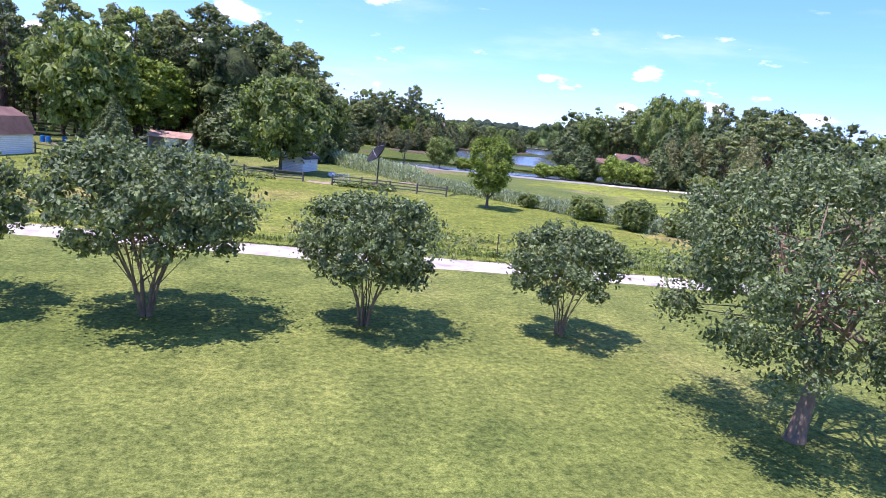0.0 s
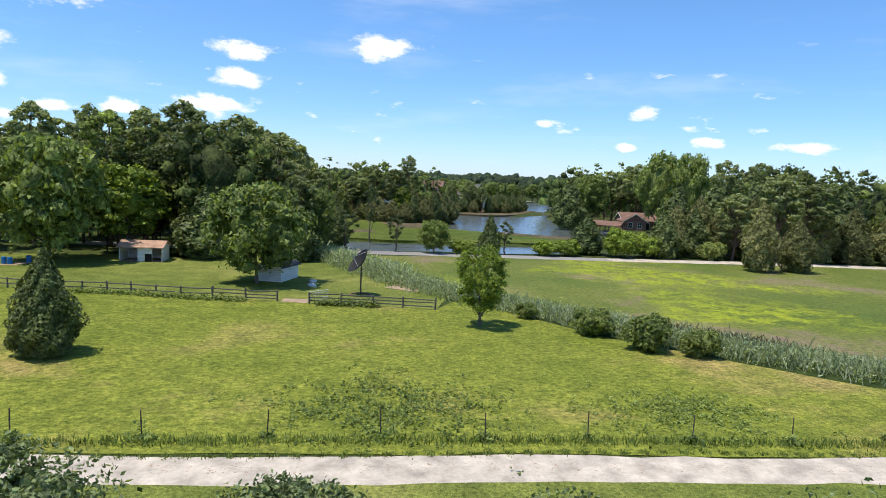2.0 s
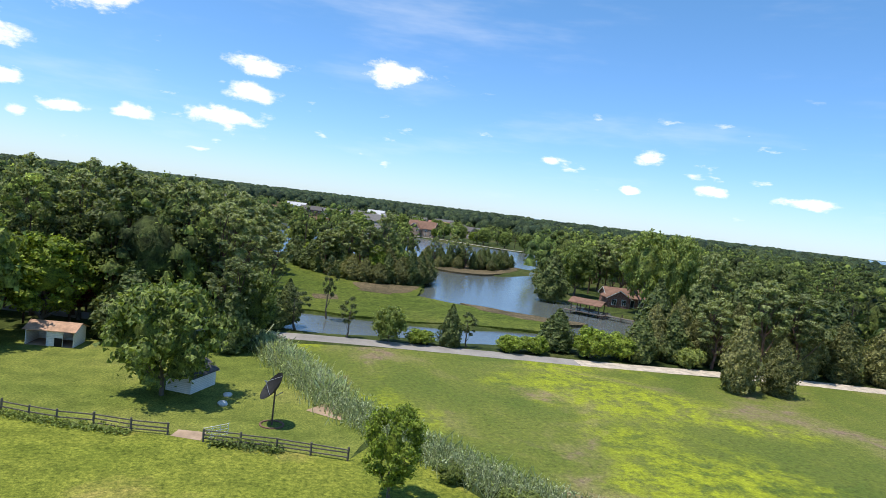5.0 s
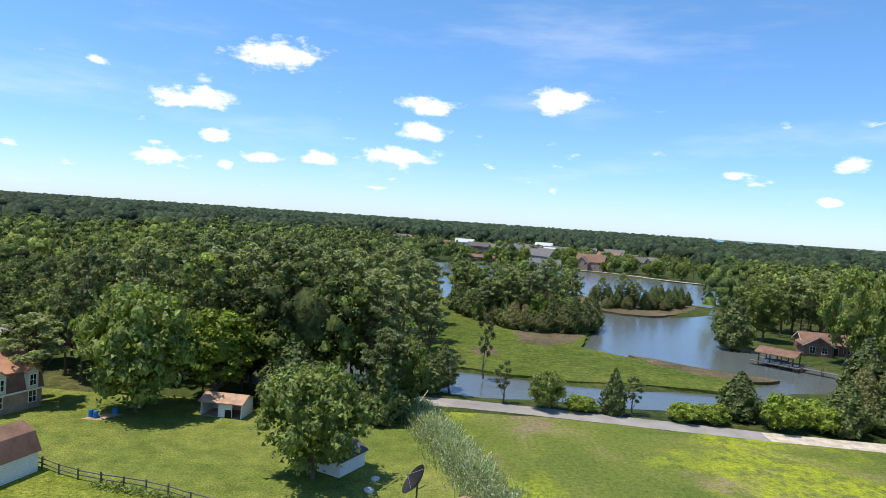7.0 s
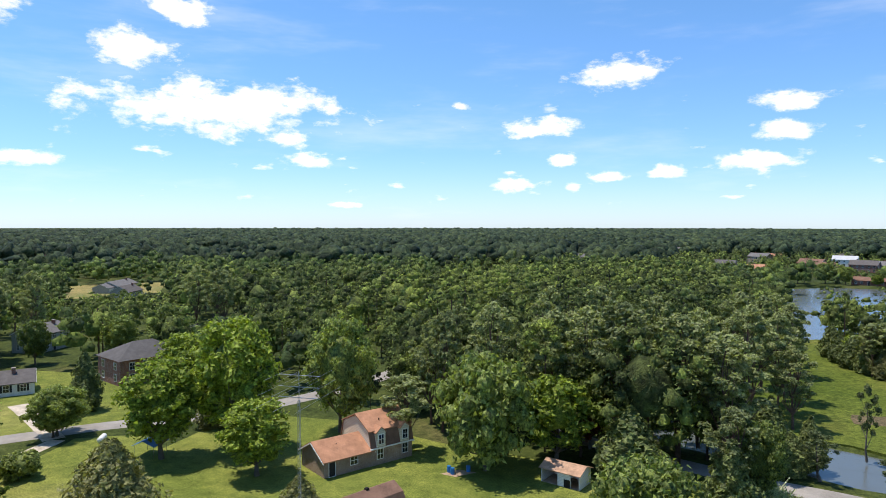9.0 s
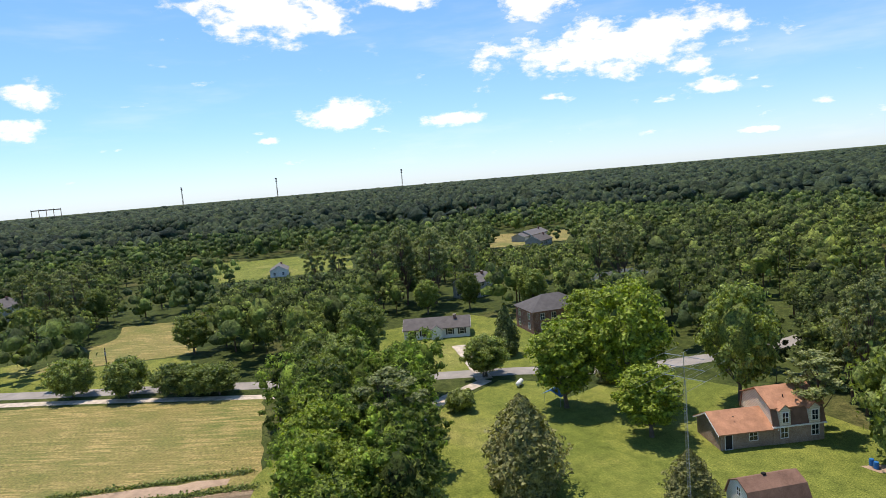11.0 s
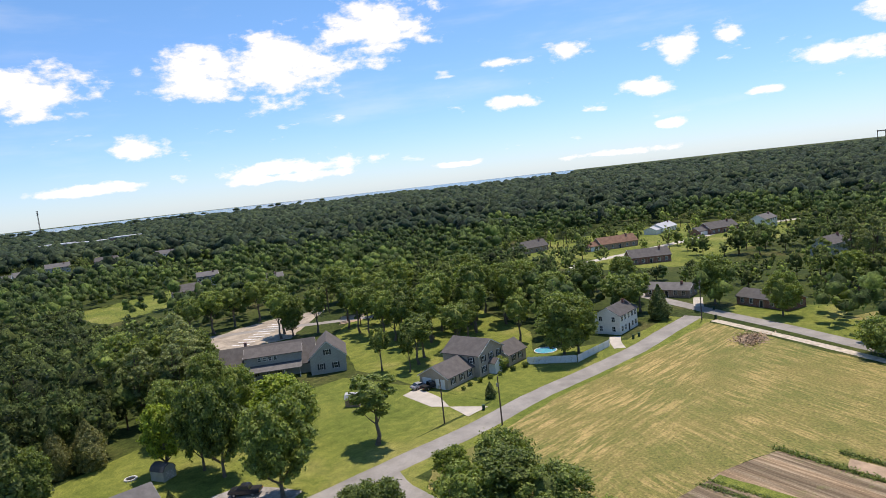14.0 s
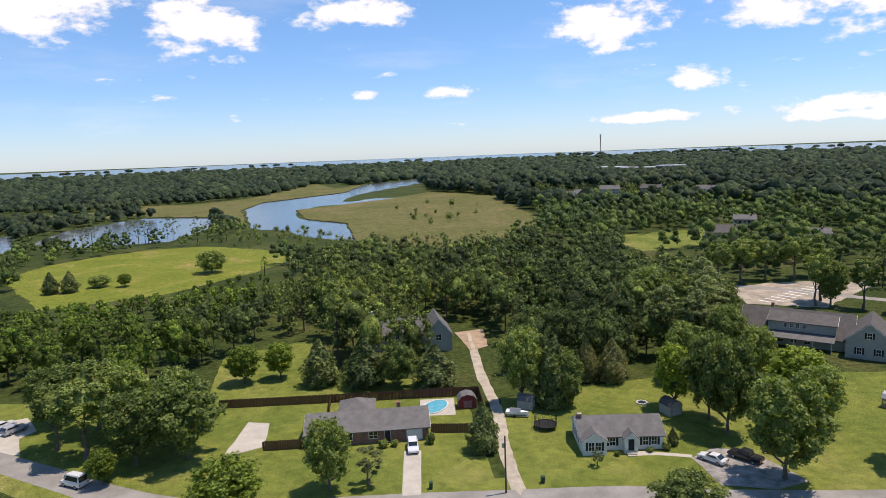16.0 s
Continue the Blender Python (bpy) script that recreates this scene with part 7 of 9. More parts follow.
plain_house(-310, 90, 75, 8, 14, 3.0, 2.2, WHITE, GREY_ROOF, "white house beside the bright field")
plain_house(-318, 240, 30, 10, 22, 3.0, 2.2, GREYSIDE, GREY_ROOF, "grey low house beside an olive field", garage=True)
plain_house(-285, 222, 30, 9, 14, 3.0, 2.6, GREYSIDE, TAUPE_ROOF, "grey house under tall trees")
plain_house(-185, 128, 20, 8, 12, 5.0, 2.2, GREYSIDE, GREY_ROOF, "grey-blue house half hidden by pines", True)
strip("road", [(-430, -60), (-395, -85), (-350, -95), (-300, -110), (-262, -120), (-225, -95)], 6, 0.06, CONCRETE, "pale cul-de-sac street among houses", "road")
patch("lawn", [(-420, -50), (-430, -140), (-330, -200), (-285, -190), (-250, -110), (-262, -70), (-350, -50)], 0.025, LAWN, "green lawns round the cul-de-sac houses", "lawn", 1.0)

# ---- along the street ----
ranch = thing("house", pose(17.2, -86.2, 0, 0, 0, 90), "long red brick ranch house with a charcoal roof", "house")
gable_block(ranch, 9.4, 22, 2.5, 1.9, BRICK, GREY_ROOF, 0, 0, 0, 0.5, row("w", "+x", (-3.5, 1.0), 0.9, 1.5, 1.2) + [("g", "+x", 8.4, 0, 2.7, 2.1), ("d", "+x", 3.6, 0.1, 0.95, 2.05), ("w", "-y", 0, 0.9, 1.0, 1.2)])
gable_block(ranch, 6.5, 6, 2.5, 1.6, BRICK, GREY_ROOF, -7.4, -2.2, 90, 0.4, hip=2.6)
chimney(ranch, -0.5, 5.8, 4, 5.4)
cot = thing("house", pose(-26.6, -75.3, 0, 0, 0, 83.5), "small white cottage with grey roof and black shutters", "house")
gable_block(cot, 8, 14.2, 2.6, 2.0, WHITE, GREY_ROOF, 0, 0, 0, 0.4, row("w", "+x", (-1.6,), 0.9, 0.9, 1.4) + row("w", "+x", (4.0, 5.4), 0.9, 0.9, 1.5) + row("w", "-y", (-1.5, 1.5), 0.9, 0.8, 1.3), True)
gable_block(cot, 4.0, 2.4, 2.6, 1.4, WHITE, GREY_ROOF, 4.6, -5.0, 90, 0.3, row("w", "-y", (-0.55, 0.55), 0.9, 0.9, 1.4), True)
gable_block(cot, 2.2, 1.6, 2.7, 1.1, WHITE, GREY_ROOF, 4.6, 1.2, 90, 0.25, [("d", "-y", 0, 0.6, 1.0, 2.0)])
steps(cot, 5.4, 1.2, 0.6, 1.6, 4, 1)
chimney(cot, 0.3, -6.6, 3.2, 5.2)
ch = thing("house", pose(-92, -123.5, 0, 0, 0, 49.5), "large grey-green house with dormer and long porch roof", "house")
gable_block(ch, 12, 25, 3.0, 5.0, GREYSIDE, TAUPE_ROOF, 0, 0, 0, 0.5, row("w", "+x", (-9, -6, -3, 0, 3), 0.9, 1.2, 1.5) + row("w", "-y", (-2, 2), 3.6, 1.0, 1.4))
gable_block(ch, 9, 15, 6.0, 1.5, GREYSIDE, TAUPE_ROOF, 0.9, 1.5, 0, 0.4, row("w", "+x", (-3.6, -2.2, -0.8, 0.6), 4.6, 0.7, 1.0))
part("porch_roof", prism(bmesh.new(), [(5.9, 3.3), (9.0, 2.5), (9.0, 2.65), (5.9, 3.5)], -8, 9), GREY_ROOF, ch)
for y in (-7.6, -3.6, 0.4, 4.4, 8.4):
    part("porch_post", boxed(8.7, y - 0.08, 0, 8.86, y + 0.08, 2.55), TRIM, ch)
gable_block(ch, 9.4, 13, 4.6, 4.0, GREYSIDE, TAUPE_ROOF, 3.5, 16, 90, 0.4, row("w", "-y", (-1.9, 1.9), 1.2, 0.9, 1.5) + row("w", "-y", (0,), 5.0, 0.9, 1.4), True)
chimney(ch, -1.0, -6, 7, 9)
gr = thing("house", pose(7.5, -141, 0, 0, 0, 92), "grey two-gabled house behind tall evergreens", "house")
gable_block(gr, 9, 15, 4.4, 3.6, GREYSIDE, GREY_ROOF, 0, -3, 0, 0.4, row("w", "+x", (-4, 0, 4), 3.0, 1.0, 1.3))
gable_block(gr, 7, 11, 4.6, 4.2, GREYSIDE, GREY_ROOF, 2.5, 7.5, 90, 0.4, row("w", "-y", (0,), 3.0, 1.4, 1.6))
chimney(gr, -1.0, -9.5, 5, 9.6, TRIM)
plain_house(71, -110, 60, 9, 14, 3.0, 2.6, GREYSIDE, GREY_ROOF, "grey house half hidden under tall trees")
plain_house(-196, -330, 60, 9, 12, 5.6, 2.6, GREYSIDE, GREY_ROOF, "two-storey grey house behind a clearing", True)
plain_house(-169, -303, 70, 11, 18, 3.2, 3.4, TANBRICK, TAUPE_ROOF, "brown brick house beside a clearing")
plain_house(-196, -330, 60, 9, 12, 6.0, 2.2, WHITE, GREY_ROOF, "tall pale house above the trees", True)
plain_house(-205, -284, 60, 9, 18, 3.2, 2.2, WHITE, GREY_ROOF, "pale house with a grey roof among trees")
plain_house(-157, -574, 60, 11, 20, 5.4, 3.6, GREYSIDE, GREY_ROOF, "two-storey grey house above distant woods", True)
plain_house(-182, -590, 80, 11, 18, 5.4, 3.6, WHITE, GREY_ROOF, "pale gabled house in distant woods", True)
plain_house(-153, -748, 70, 12, 22, 4.0, 3.6, TANBRICK, TAUPE_ROOF, "far tan house near the river")
plain_house(-223, -634, 70, 11, 20, 5.4, 3.6, GREYSIDE, GREY_ROOF, "grey gabled house in the far suburb", True)
plain_house(-263, -623, 50, 11, 20, 5.4, 3.4, TANBRICK, TAUPE_ROOF, "tan house in the far suburb", True)
plain_house(-300, -580, 50, 11, 18, 5.4, 3.4, WHITE, GREY_ROOF, "white house in the far suburb", True)
# beyond the north-west woods
plain_house(-500, 192, 70, 11, 24, 5.0, 3.0, WHITE, GREY_ROOF, "far white house above the woods", True)
plain_house(-482, 255, 60, 10, 18, 6.0, 2.6, WHITE, GREY_ROOF, "far tall white house", True)
plain_house(-527, 314, 40, 10, 18, 7.0, 2.6, WHITE, GREY_ROOF, "far white house with dormers", True)
plain_house(-740, 150, 75, 12, 26, 6.0, 2.6, WHITE, PALE_ROOF, "far pale building among trees", True)
plain_house(-500, 704, 30, 12, 24, 6.0, 3.0, WHITE, GREY_ROOF, "distant white house in a clearing", True)
plain_house(-411, 801, 30, 12, 24, 6.0, 3.0, WHITE, GREY_ROOF, "distant white house above woods", True)
school = thing("school", pose(-445, -1100, 0, 0, 0, 48), "long low school with a bright white roof", "school")
for i, (y, l, h) in enumerate(((-55, 46, 9), (0, 60, 7.5), (52, 40, 10))):
    part("wall", boxed(-18, y - l / 2, 0, 18, y + l / 2, h), BRICK, school)
    part("roof", boxed(-18.6, y - l / 2 - 0.6, h, 18.6, y + l / 2 + 0.6, h + 1.6), PALE_ROOF, school)
patch("construction_lot", [(-107, -185), (-124, -189), (-141, -188), (-160, -180), (-120, -152), (-101, -162)], 0.05, GRADED, "graded pale soil lot with slabs behind the grey house", "lot", 1.0)
strip("road", [(-160, -140), (-140, -160), (-125, -176), (-105, -190), (-60, -205)], 4.5, 0.07, ASPHALT, "pale grey lane beside the parking lot", "road")

for k in range(9):
    f = k / 8
    x, y = -107 - 26 * f, -166 - 14 * f
    strip("parking_line", [(x, y), (x - 1.6, y + 3.2), (x - 3.0, y + 5.6)], 0.75, 0.09, TRIM, "white painted kerb island in the parking lot", "kerb")
patch("bare_patch", [(-140, -150), (-150, -160), (-158, -154), (-148, -146)], 0.05, BARE, "orange bare earth strip beside the lane", "soil", 0.8)

for x, y, a, wall, roof in ((70, 560, 70, TANBRICK, TAUPE_ROOF), (45, 590, 50, WHITE, GREY_ROOF), (150, 560, 80, GREYSIDE, GREY_ROOF), (90, 600, 60, WHITE, PALE_ROOF), (5, 560, 85, BRICK, BROWN_ROOF), (140, 660, 70, WHITE, GREY_ROOF), (20, 720, 65, GREYSIDE, TAUPE_ROOF), (-35, 690, 80, TANBRICK, ORANGE_ROOF), (75, 640, 70, WHITE, GREY_ROOF), (170, 690, 60, TANBRICK, TAUPE_ROOF)):
    plain_house(x, y, a, 10, 15 + (x % 4), 5.2, 2.8, wall, roof, "two-storey house among the trees of the far shore", True)

# ---- fences, posts and poles ----
def rail_fence(points, rails, label):
    """A post-and-rail fence along a line: each post and each rail is a part."""
    x0, y0 = points[0]
    root = thing("rail_fence", pose(x0, y0, 0), label, "fence")
    for i, (x, y) in enumerate(points):
        h = 1.22 + 0.08 * math.sin(i * 2.3)
        shared("post", i % 3, lambda: boxed(-0.075, -0.075, -0.2, 0.075, 0.075, h, bevel=0.015), RAIL_WOOD, root, pose(x - x0, y - y0, 0, random.uniform(-2, 2), random.uniform(-2, 2), random.uniform(0, 30)))
    for i, ((xa, ya), (xb, yb)) in enumerate(zip(points, points[1:])):
        n = math.hypot(xb - xa, yb - ya)
        a = math.degrees(math.atan2(-(xb - xa), yb - ya))
        for z in rails:
            bm = boxed(-0.035, 0, -0.055, 0.035, n + 0.1, 0.055, bevel=0.01)
            part("rail", bm, RAIL_WOOD, root).matrix_basis = pose(xa - x0, ya - y0, z + random.uniform(-0.03, 0.03), random.uniform(-0.8, 0.8), 0, a)
    return root


rail_fence([(-41.4, 90.8), (-38.4, 89.6), (-36.0, 88.4), (-33.6, 87.5), (-31.0, 86.9), (-28.6, 86.5), (-26.2, 86.0), (-23.8, 85.3), (-21.3, 84.2), (-18.8, 83.2), (-15.7, 82.6)], (0.5, 1.0), "weathered post fence with wire and low rails")
rail_fence([(-15.7, 82.6), (-12.4, 81.4), (-9.3, 80.8)], (0.3, 0.65, 1.0), "weathered three-rail wooden fence beside a gate")
rail_fence([(-6.2, 79.3), (-3.1, 78.6), (0.0, 77.8), (2.9, 76.8), (6.0, 75.7)], (0.35, 0.7, 1.05), "weathered three-rail wooden fence on the pasture edge")


def farm_gate():
    root = thing("gate", pose(-6.2, 79.3, 0, 0, 0, 35), "white tubular farm gate standing open", "gate")
    for z in (0.3, 0.55, 0.8, 1.05, 1.25):
        part("rail", tube(bmesh.new(), (0, 0, z), (2.4, 0, z), 0.025, 0.025, 6), TRIM, root)
    for x in (0.0, 0.8, 1.6, 2.4):
        part("upright", tube(bmesh.new(), (x, 0, 0.25), (x, 0, 1.3), 0.025, 0.025, 6), TRIM, root)


farm_gate()


def stake(x, y, h, weeds):
    root = thing("fence_post", pose(x, y, 0, random.uniform(-2, 2), random.uniform(-2, 2), 0), "dark steel fence post with weeds at its foot", "post", "posts along the drive")
    part("stake", box(box(bmesh.new(), -0.03, -0.008, -0.2, 0.03, 0.008, h), -0.008, -0.03, -0.2, 0.008, 0.03, h), POLE_WOOD, root)
    part("clip", box(bmesh.new(), -0.04, -0.03, h * 0.6, 0.04, 0.03, h * 0.66), POLE_WOOD, root)
    if weeds:
        r = np.random.default_rng(int(abs(x) * 10))
        n = 90
        c = np.stack([r.normal(0, 0.28 * weeds, n), r.normal(0, 0.28 * weeds, n), np.abs(r.normal(0, 0.3 * weeds, n))], -1)
        tagged(quads_object("weed_tuft", leaf_quads(c, np.tile([0, 0, 1.0], (n, 1)), 0.13, r), LEAF, root), kind="stuff")


for x, y, wd in ((-28.2, 49.0, 0.6), (-22.1, 47.3, 0.6), (-16.1, 46.3, 1.3), (-10.2, 45.6, 0.5), (-4.6, 44.9, 1.2), (0.6, 43.6, 0.7), (6.15, 43.1, 0.5), (11.5, 41.7, 0.9), (16.9, 40.7, 0.9), (22.9, 40.3, 0.5), (29, 39.4, 0.5), (-34.5, 50.2, 0.6)):
    stake(x, y, 1.5, wd)


def board_fence(xa, ya, xb, yb, h, label, wood=None):
    """A close-boarded fence: every board is a part."""
    wood = wood or FENCE_WOOD
    n = math.hypot(xb - xa, yb - ya)
    root = thing("board_fence", pose(xa, ya, 0, 0, 0, math.degrees(math.atan2(yb - ya, xb - xa))), label, "fence")
    k = int(n / 0.3)
    for i in range(k):
        shared("board", (h, i % 4, wood.name), lambda: boxed(0.01, -0.012, 0.02, 0.29, 0.012, h + 0.03 * ((i * 7) % 4), bevel=0.004), wood, root, pose(i * 0.3, 0, 0))
    for z in (0.35, h - 0.3):
        part("rail", boxed(0, -0.06, z, n, -0.014, z + 0.09), wood, root)
    for i in range(0, k + 1, 8):
        shared("post", (h, wood.name), lambda: boxed(-0.05, -0.16, -0.2, 0.05, -0.064, h), wood, root, pose(min(i * 0.3, n), 0, 0))


board_fence(48.5, -103.6, 6.8, -101.6, 1.85, "long dark brown board fence behind the yard")
board_fence(6.8, -101.6, -5.8, -100.9, 2.0, "dark brown board fence behind the pool")
board_fence(-5.8, -100.9, -5.5, -93.0, 2.0, "short dark brown board fence beside the drive")
board_fence(35.8, -81.6, 28.4, -81.4, 1.8, "dark brown board fence beside the brick house")
board_fence(5.6, -83.9, -2.6, -82.6, 1.8, "dark brown board fence hiding the pool")
board_fence(-121.5, -58.5, -127, -47.5, 1.8, "white privacy fence beside the taupe house's pool", TRIM)
board_fence(-127, -47.5, -142, -46.3, 1.8, "long white privacy fence along the street yard", TRIM)
board_fence(25.4, -103.0, 25.2, -95.0, 1.8, "short dark board fence across the yard")


def utility_pole(x, y, h, label, arm=True):
    root = thing("utility_pole", pose(x, y, 0), label, "pole")
    part("pole", tube(bmesh.new(), (0, 0, -0.3), (0, 0, h), 0.16, 0.11), POLE_WOOD, root)
    if arm:
        part("crossarm", boxed(-1.0, -0.06, h - 0.7, 1.0, 0.06, h - 0.55), POLE_WOOD, root)
        for s in (-0.9, 0.9):
            part("insulator", tube(bmesh.new(), (s, 0, h - 0.55), (s, 0, h - 0.35), 0.05, 0.04, 6), STONE, root)
    part("transformer_box", tube(bmesh.new(), (0.3, 0, h * 0.8), (0.3, 0, h * 0.8 + 0.7), 0.2, 0.2), STEEL, root)


utility_pole(-82.5, -53.3, 9.0, "brown wooden utility pole beside the driveway", False)
utility_pole(-86.5, -42.2, 9.6, "brown wooden utility pole beside the street", False)
utility_pole(-174, -33.3, 11.5, "tall wooden utility pole at the street corner")
utility_pole(-4.0, -60.5, 9.2, "wooden utility pole beside the gravel drive", False)
utility_pole(-158, 19, 8.5, "old wooden pole covered in ivy")


def lattice(bm, h, s0, s1, r, n):
    """A three-legged lattice mast."""
    def leg(k, f):
        s = s0 + (s1 - s0) * f
        return Vector((math.cos(k * 2.094) * s, math.sin(k * 2.094) * s, h * f))
    for k in range(3):
        tube(bm, leg(k, 0), leg(k, 1), r, r, 5)
        for i in range(n):
            tube(bm, leg(k, i / n), leg((k + 1) % 3, (i + 1) / n), r * 0.6, r * 0.6, 4)
            tube(bm, leg(k, (i + 1) / n), leg((k + 1) % 3, (i + 1) / n), r * 0.6, r * 0.6, 4)
    return bm


def antenna_mast():
    root = thing("antenna_mast", pose(-43.3, 76.5, 0), "tall lattice mast with radio antenna beams beside the barn", "antenna")
    part("mast", lattice(bmesh.new(), 17, 0.2, 0.16, 0.018, 34), STEEL, root)
    part("tube_mast", tube(bmesh.new(), (0, 0, 16.5), (0, 0, 20), 0.04, 0.04, 6), STEEL, root)
    for z, n, l in ((17.3, 3, 5.4), (18.4, 4, 4.2), (19.6, 4, 3.0)):
        part("boom", tube(bmesh.new(), (-2.2, -0.6, z), (2.2, 0.6, z), 0.035, 0.035, 6), STEEL, root)
        for i in range(n):
            f = -1 + 2 * i / (n - 1)
            c = Vector((2.2 * f, 0.6 * f, z))
            d = Vector((-0.26, 0.96, 0)) * l
            part("element", tube(bmesh.new(), c - d, c + d, 0.016, 0.01, 5), STEEL, root)


antenna_mast()


def satellite_dish():
    root = thing("satellite_dish", pose(-0.4, 84.0, 0), "large dark mesh satellite dish on a steel post", "satellite dish")
    part("post", tube(bmesh.new(), (0, 0, -0.1), (0, 0, 3.4), 0.09, 0.08), POLE_WOOD, root)
    bm = bmesh.new()
    rings = []
    for i in range(7):
        rr = 1.55 * i / 6
        rings.append([bm.verts.new((rr * math.cos(a * math.pi / 9), rr * math.sin(a * math.pi / 9), 0.22 * rr * rr)) for a in range(18)] if i else [bm.verts.new((0, 0, 0))])
    for a in range(18):
        bm.faces.new((rings[0][0], rings[1][a], rings[1][(a + 1) % 18]))
        for i in range(1, 6):
            bm.faces.new((rings[i][a], rings[i + 1][a], rings[i + 1][(a + 1) % 18], rings[i][(a + 1) % 18]))
    bmesh.ops.wireframe(bm, faces=bm.faces[:], thickness=0.03, use_replace=False, use_even_offset=True)
    tilt = pose(0, 0, 3.55) @ pose(0, 0, 0, 0, -52, 10)
    d = part("dish", bm, BLACK, root, "dark mesh reflector")
    d.matrix_basis = tilt
    bm = bmesh.new()
    for k in range(3):
        tube(bm, (1.3 * math.cos(k * 2.094), 1.3 * math.sin(k * 2.094), 0.37), (0, 0, 1.2), 0.02, 0.02, 5)
    part("feed_arms", bm, STEEL, root).matrix_basis = tilt
    part("feed_horn", tube(bmesh.new(), (0, 0, 1.1), (0, 0, 1.35), 0.1, 0.08), STEEL, root).matrix_basis = tilt
    part("actuator", tube(bmesh.new(), (0.1, 0.3, 2.8), (0.75, 0.3, 3.2), 0.04, 0.04, 6), STEEL, root)
    for k in range(16):
        a = k * math.pi / 8
        shared("edging_block", 0, lambda: boxed(-0.09, -0.2, -0.05, 0.09, 0.2, 0.14, bevel=0.02), BROWN_ROOF, root, pose(math.cos(a) * 1.1, math.sin(a) * 1.1, 0, 0, 0, math.degrees(a)))


satellite_dish()

# ---- vehicles ----
def car_paint(name, col):
    m, nt, b = material(name, 0.25, 0.1)
    b.inputs["Coat Weight"].default_value = 0.6
    v = coords(nt)
    nt.links.new(ramp(nt, noise_of(nt, v, 3, 3), [(0.3, tuple(c * 0.9 for c in col)), (0.7, col)]), b.inputs["Base Color"])
    return m


PAINT = {"white": car_paint("white_car_paint", (0.78, 0.78, 0.78)), "black": car_paint("dark_car_paint", (0.03, 0.03, 0.035)), "silver": car_paint("silver_car_paint", (0.45, 0.46, 0.47)), "red": car_paint("red_car_paint", (0.30, 0.03, 0.03)), "blue": car_paint("blue_car_paint", (0.05, 0.09, 0.2))}
LAMP_GLASS = plain("headlight_glass", (0.6, 0.6, 0.58), 0.15, vary=0.1)
TAIL = plain("tail_light_red", (0.35, 0.02, 0.02), 0.2, vary=0.1)


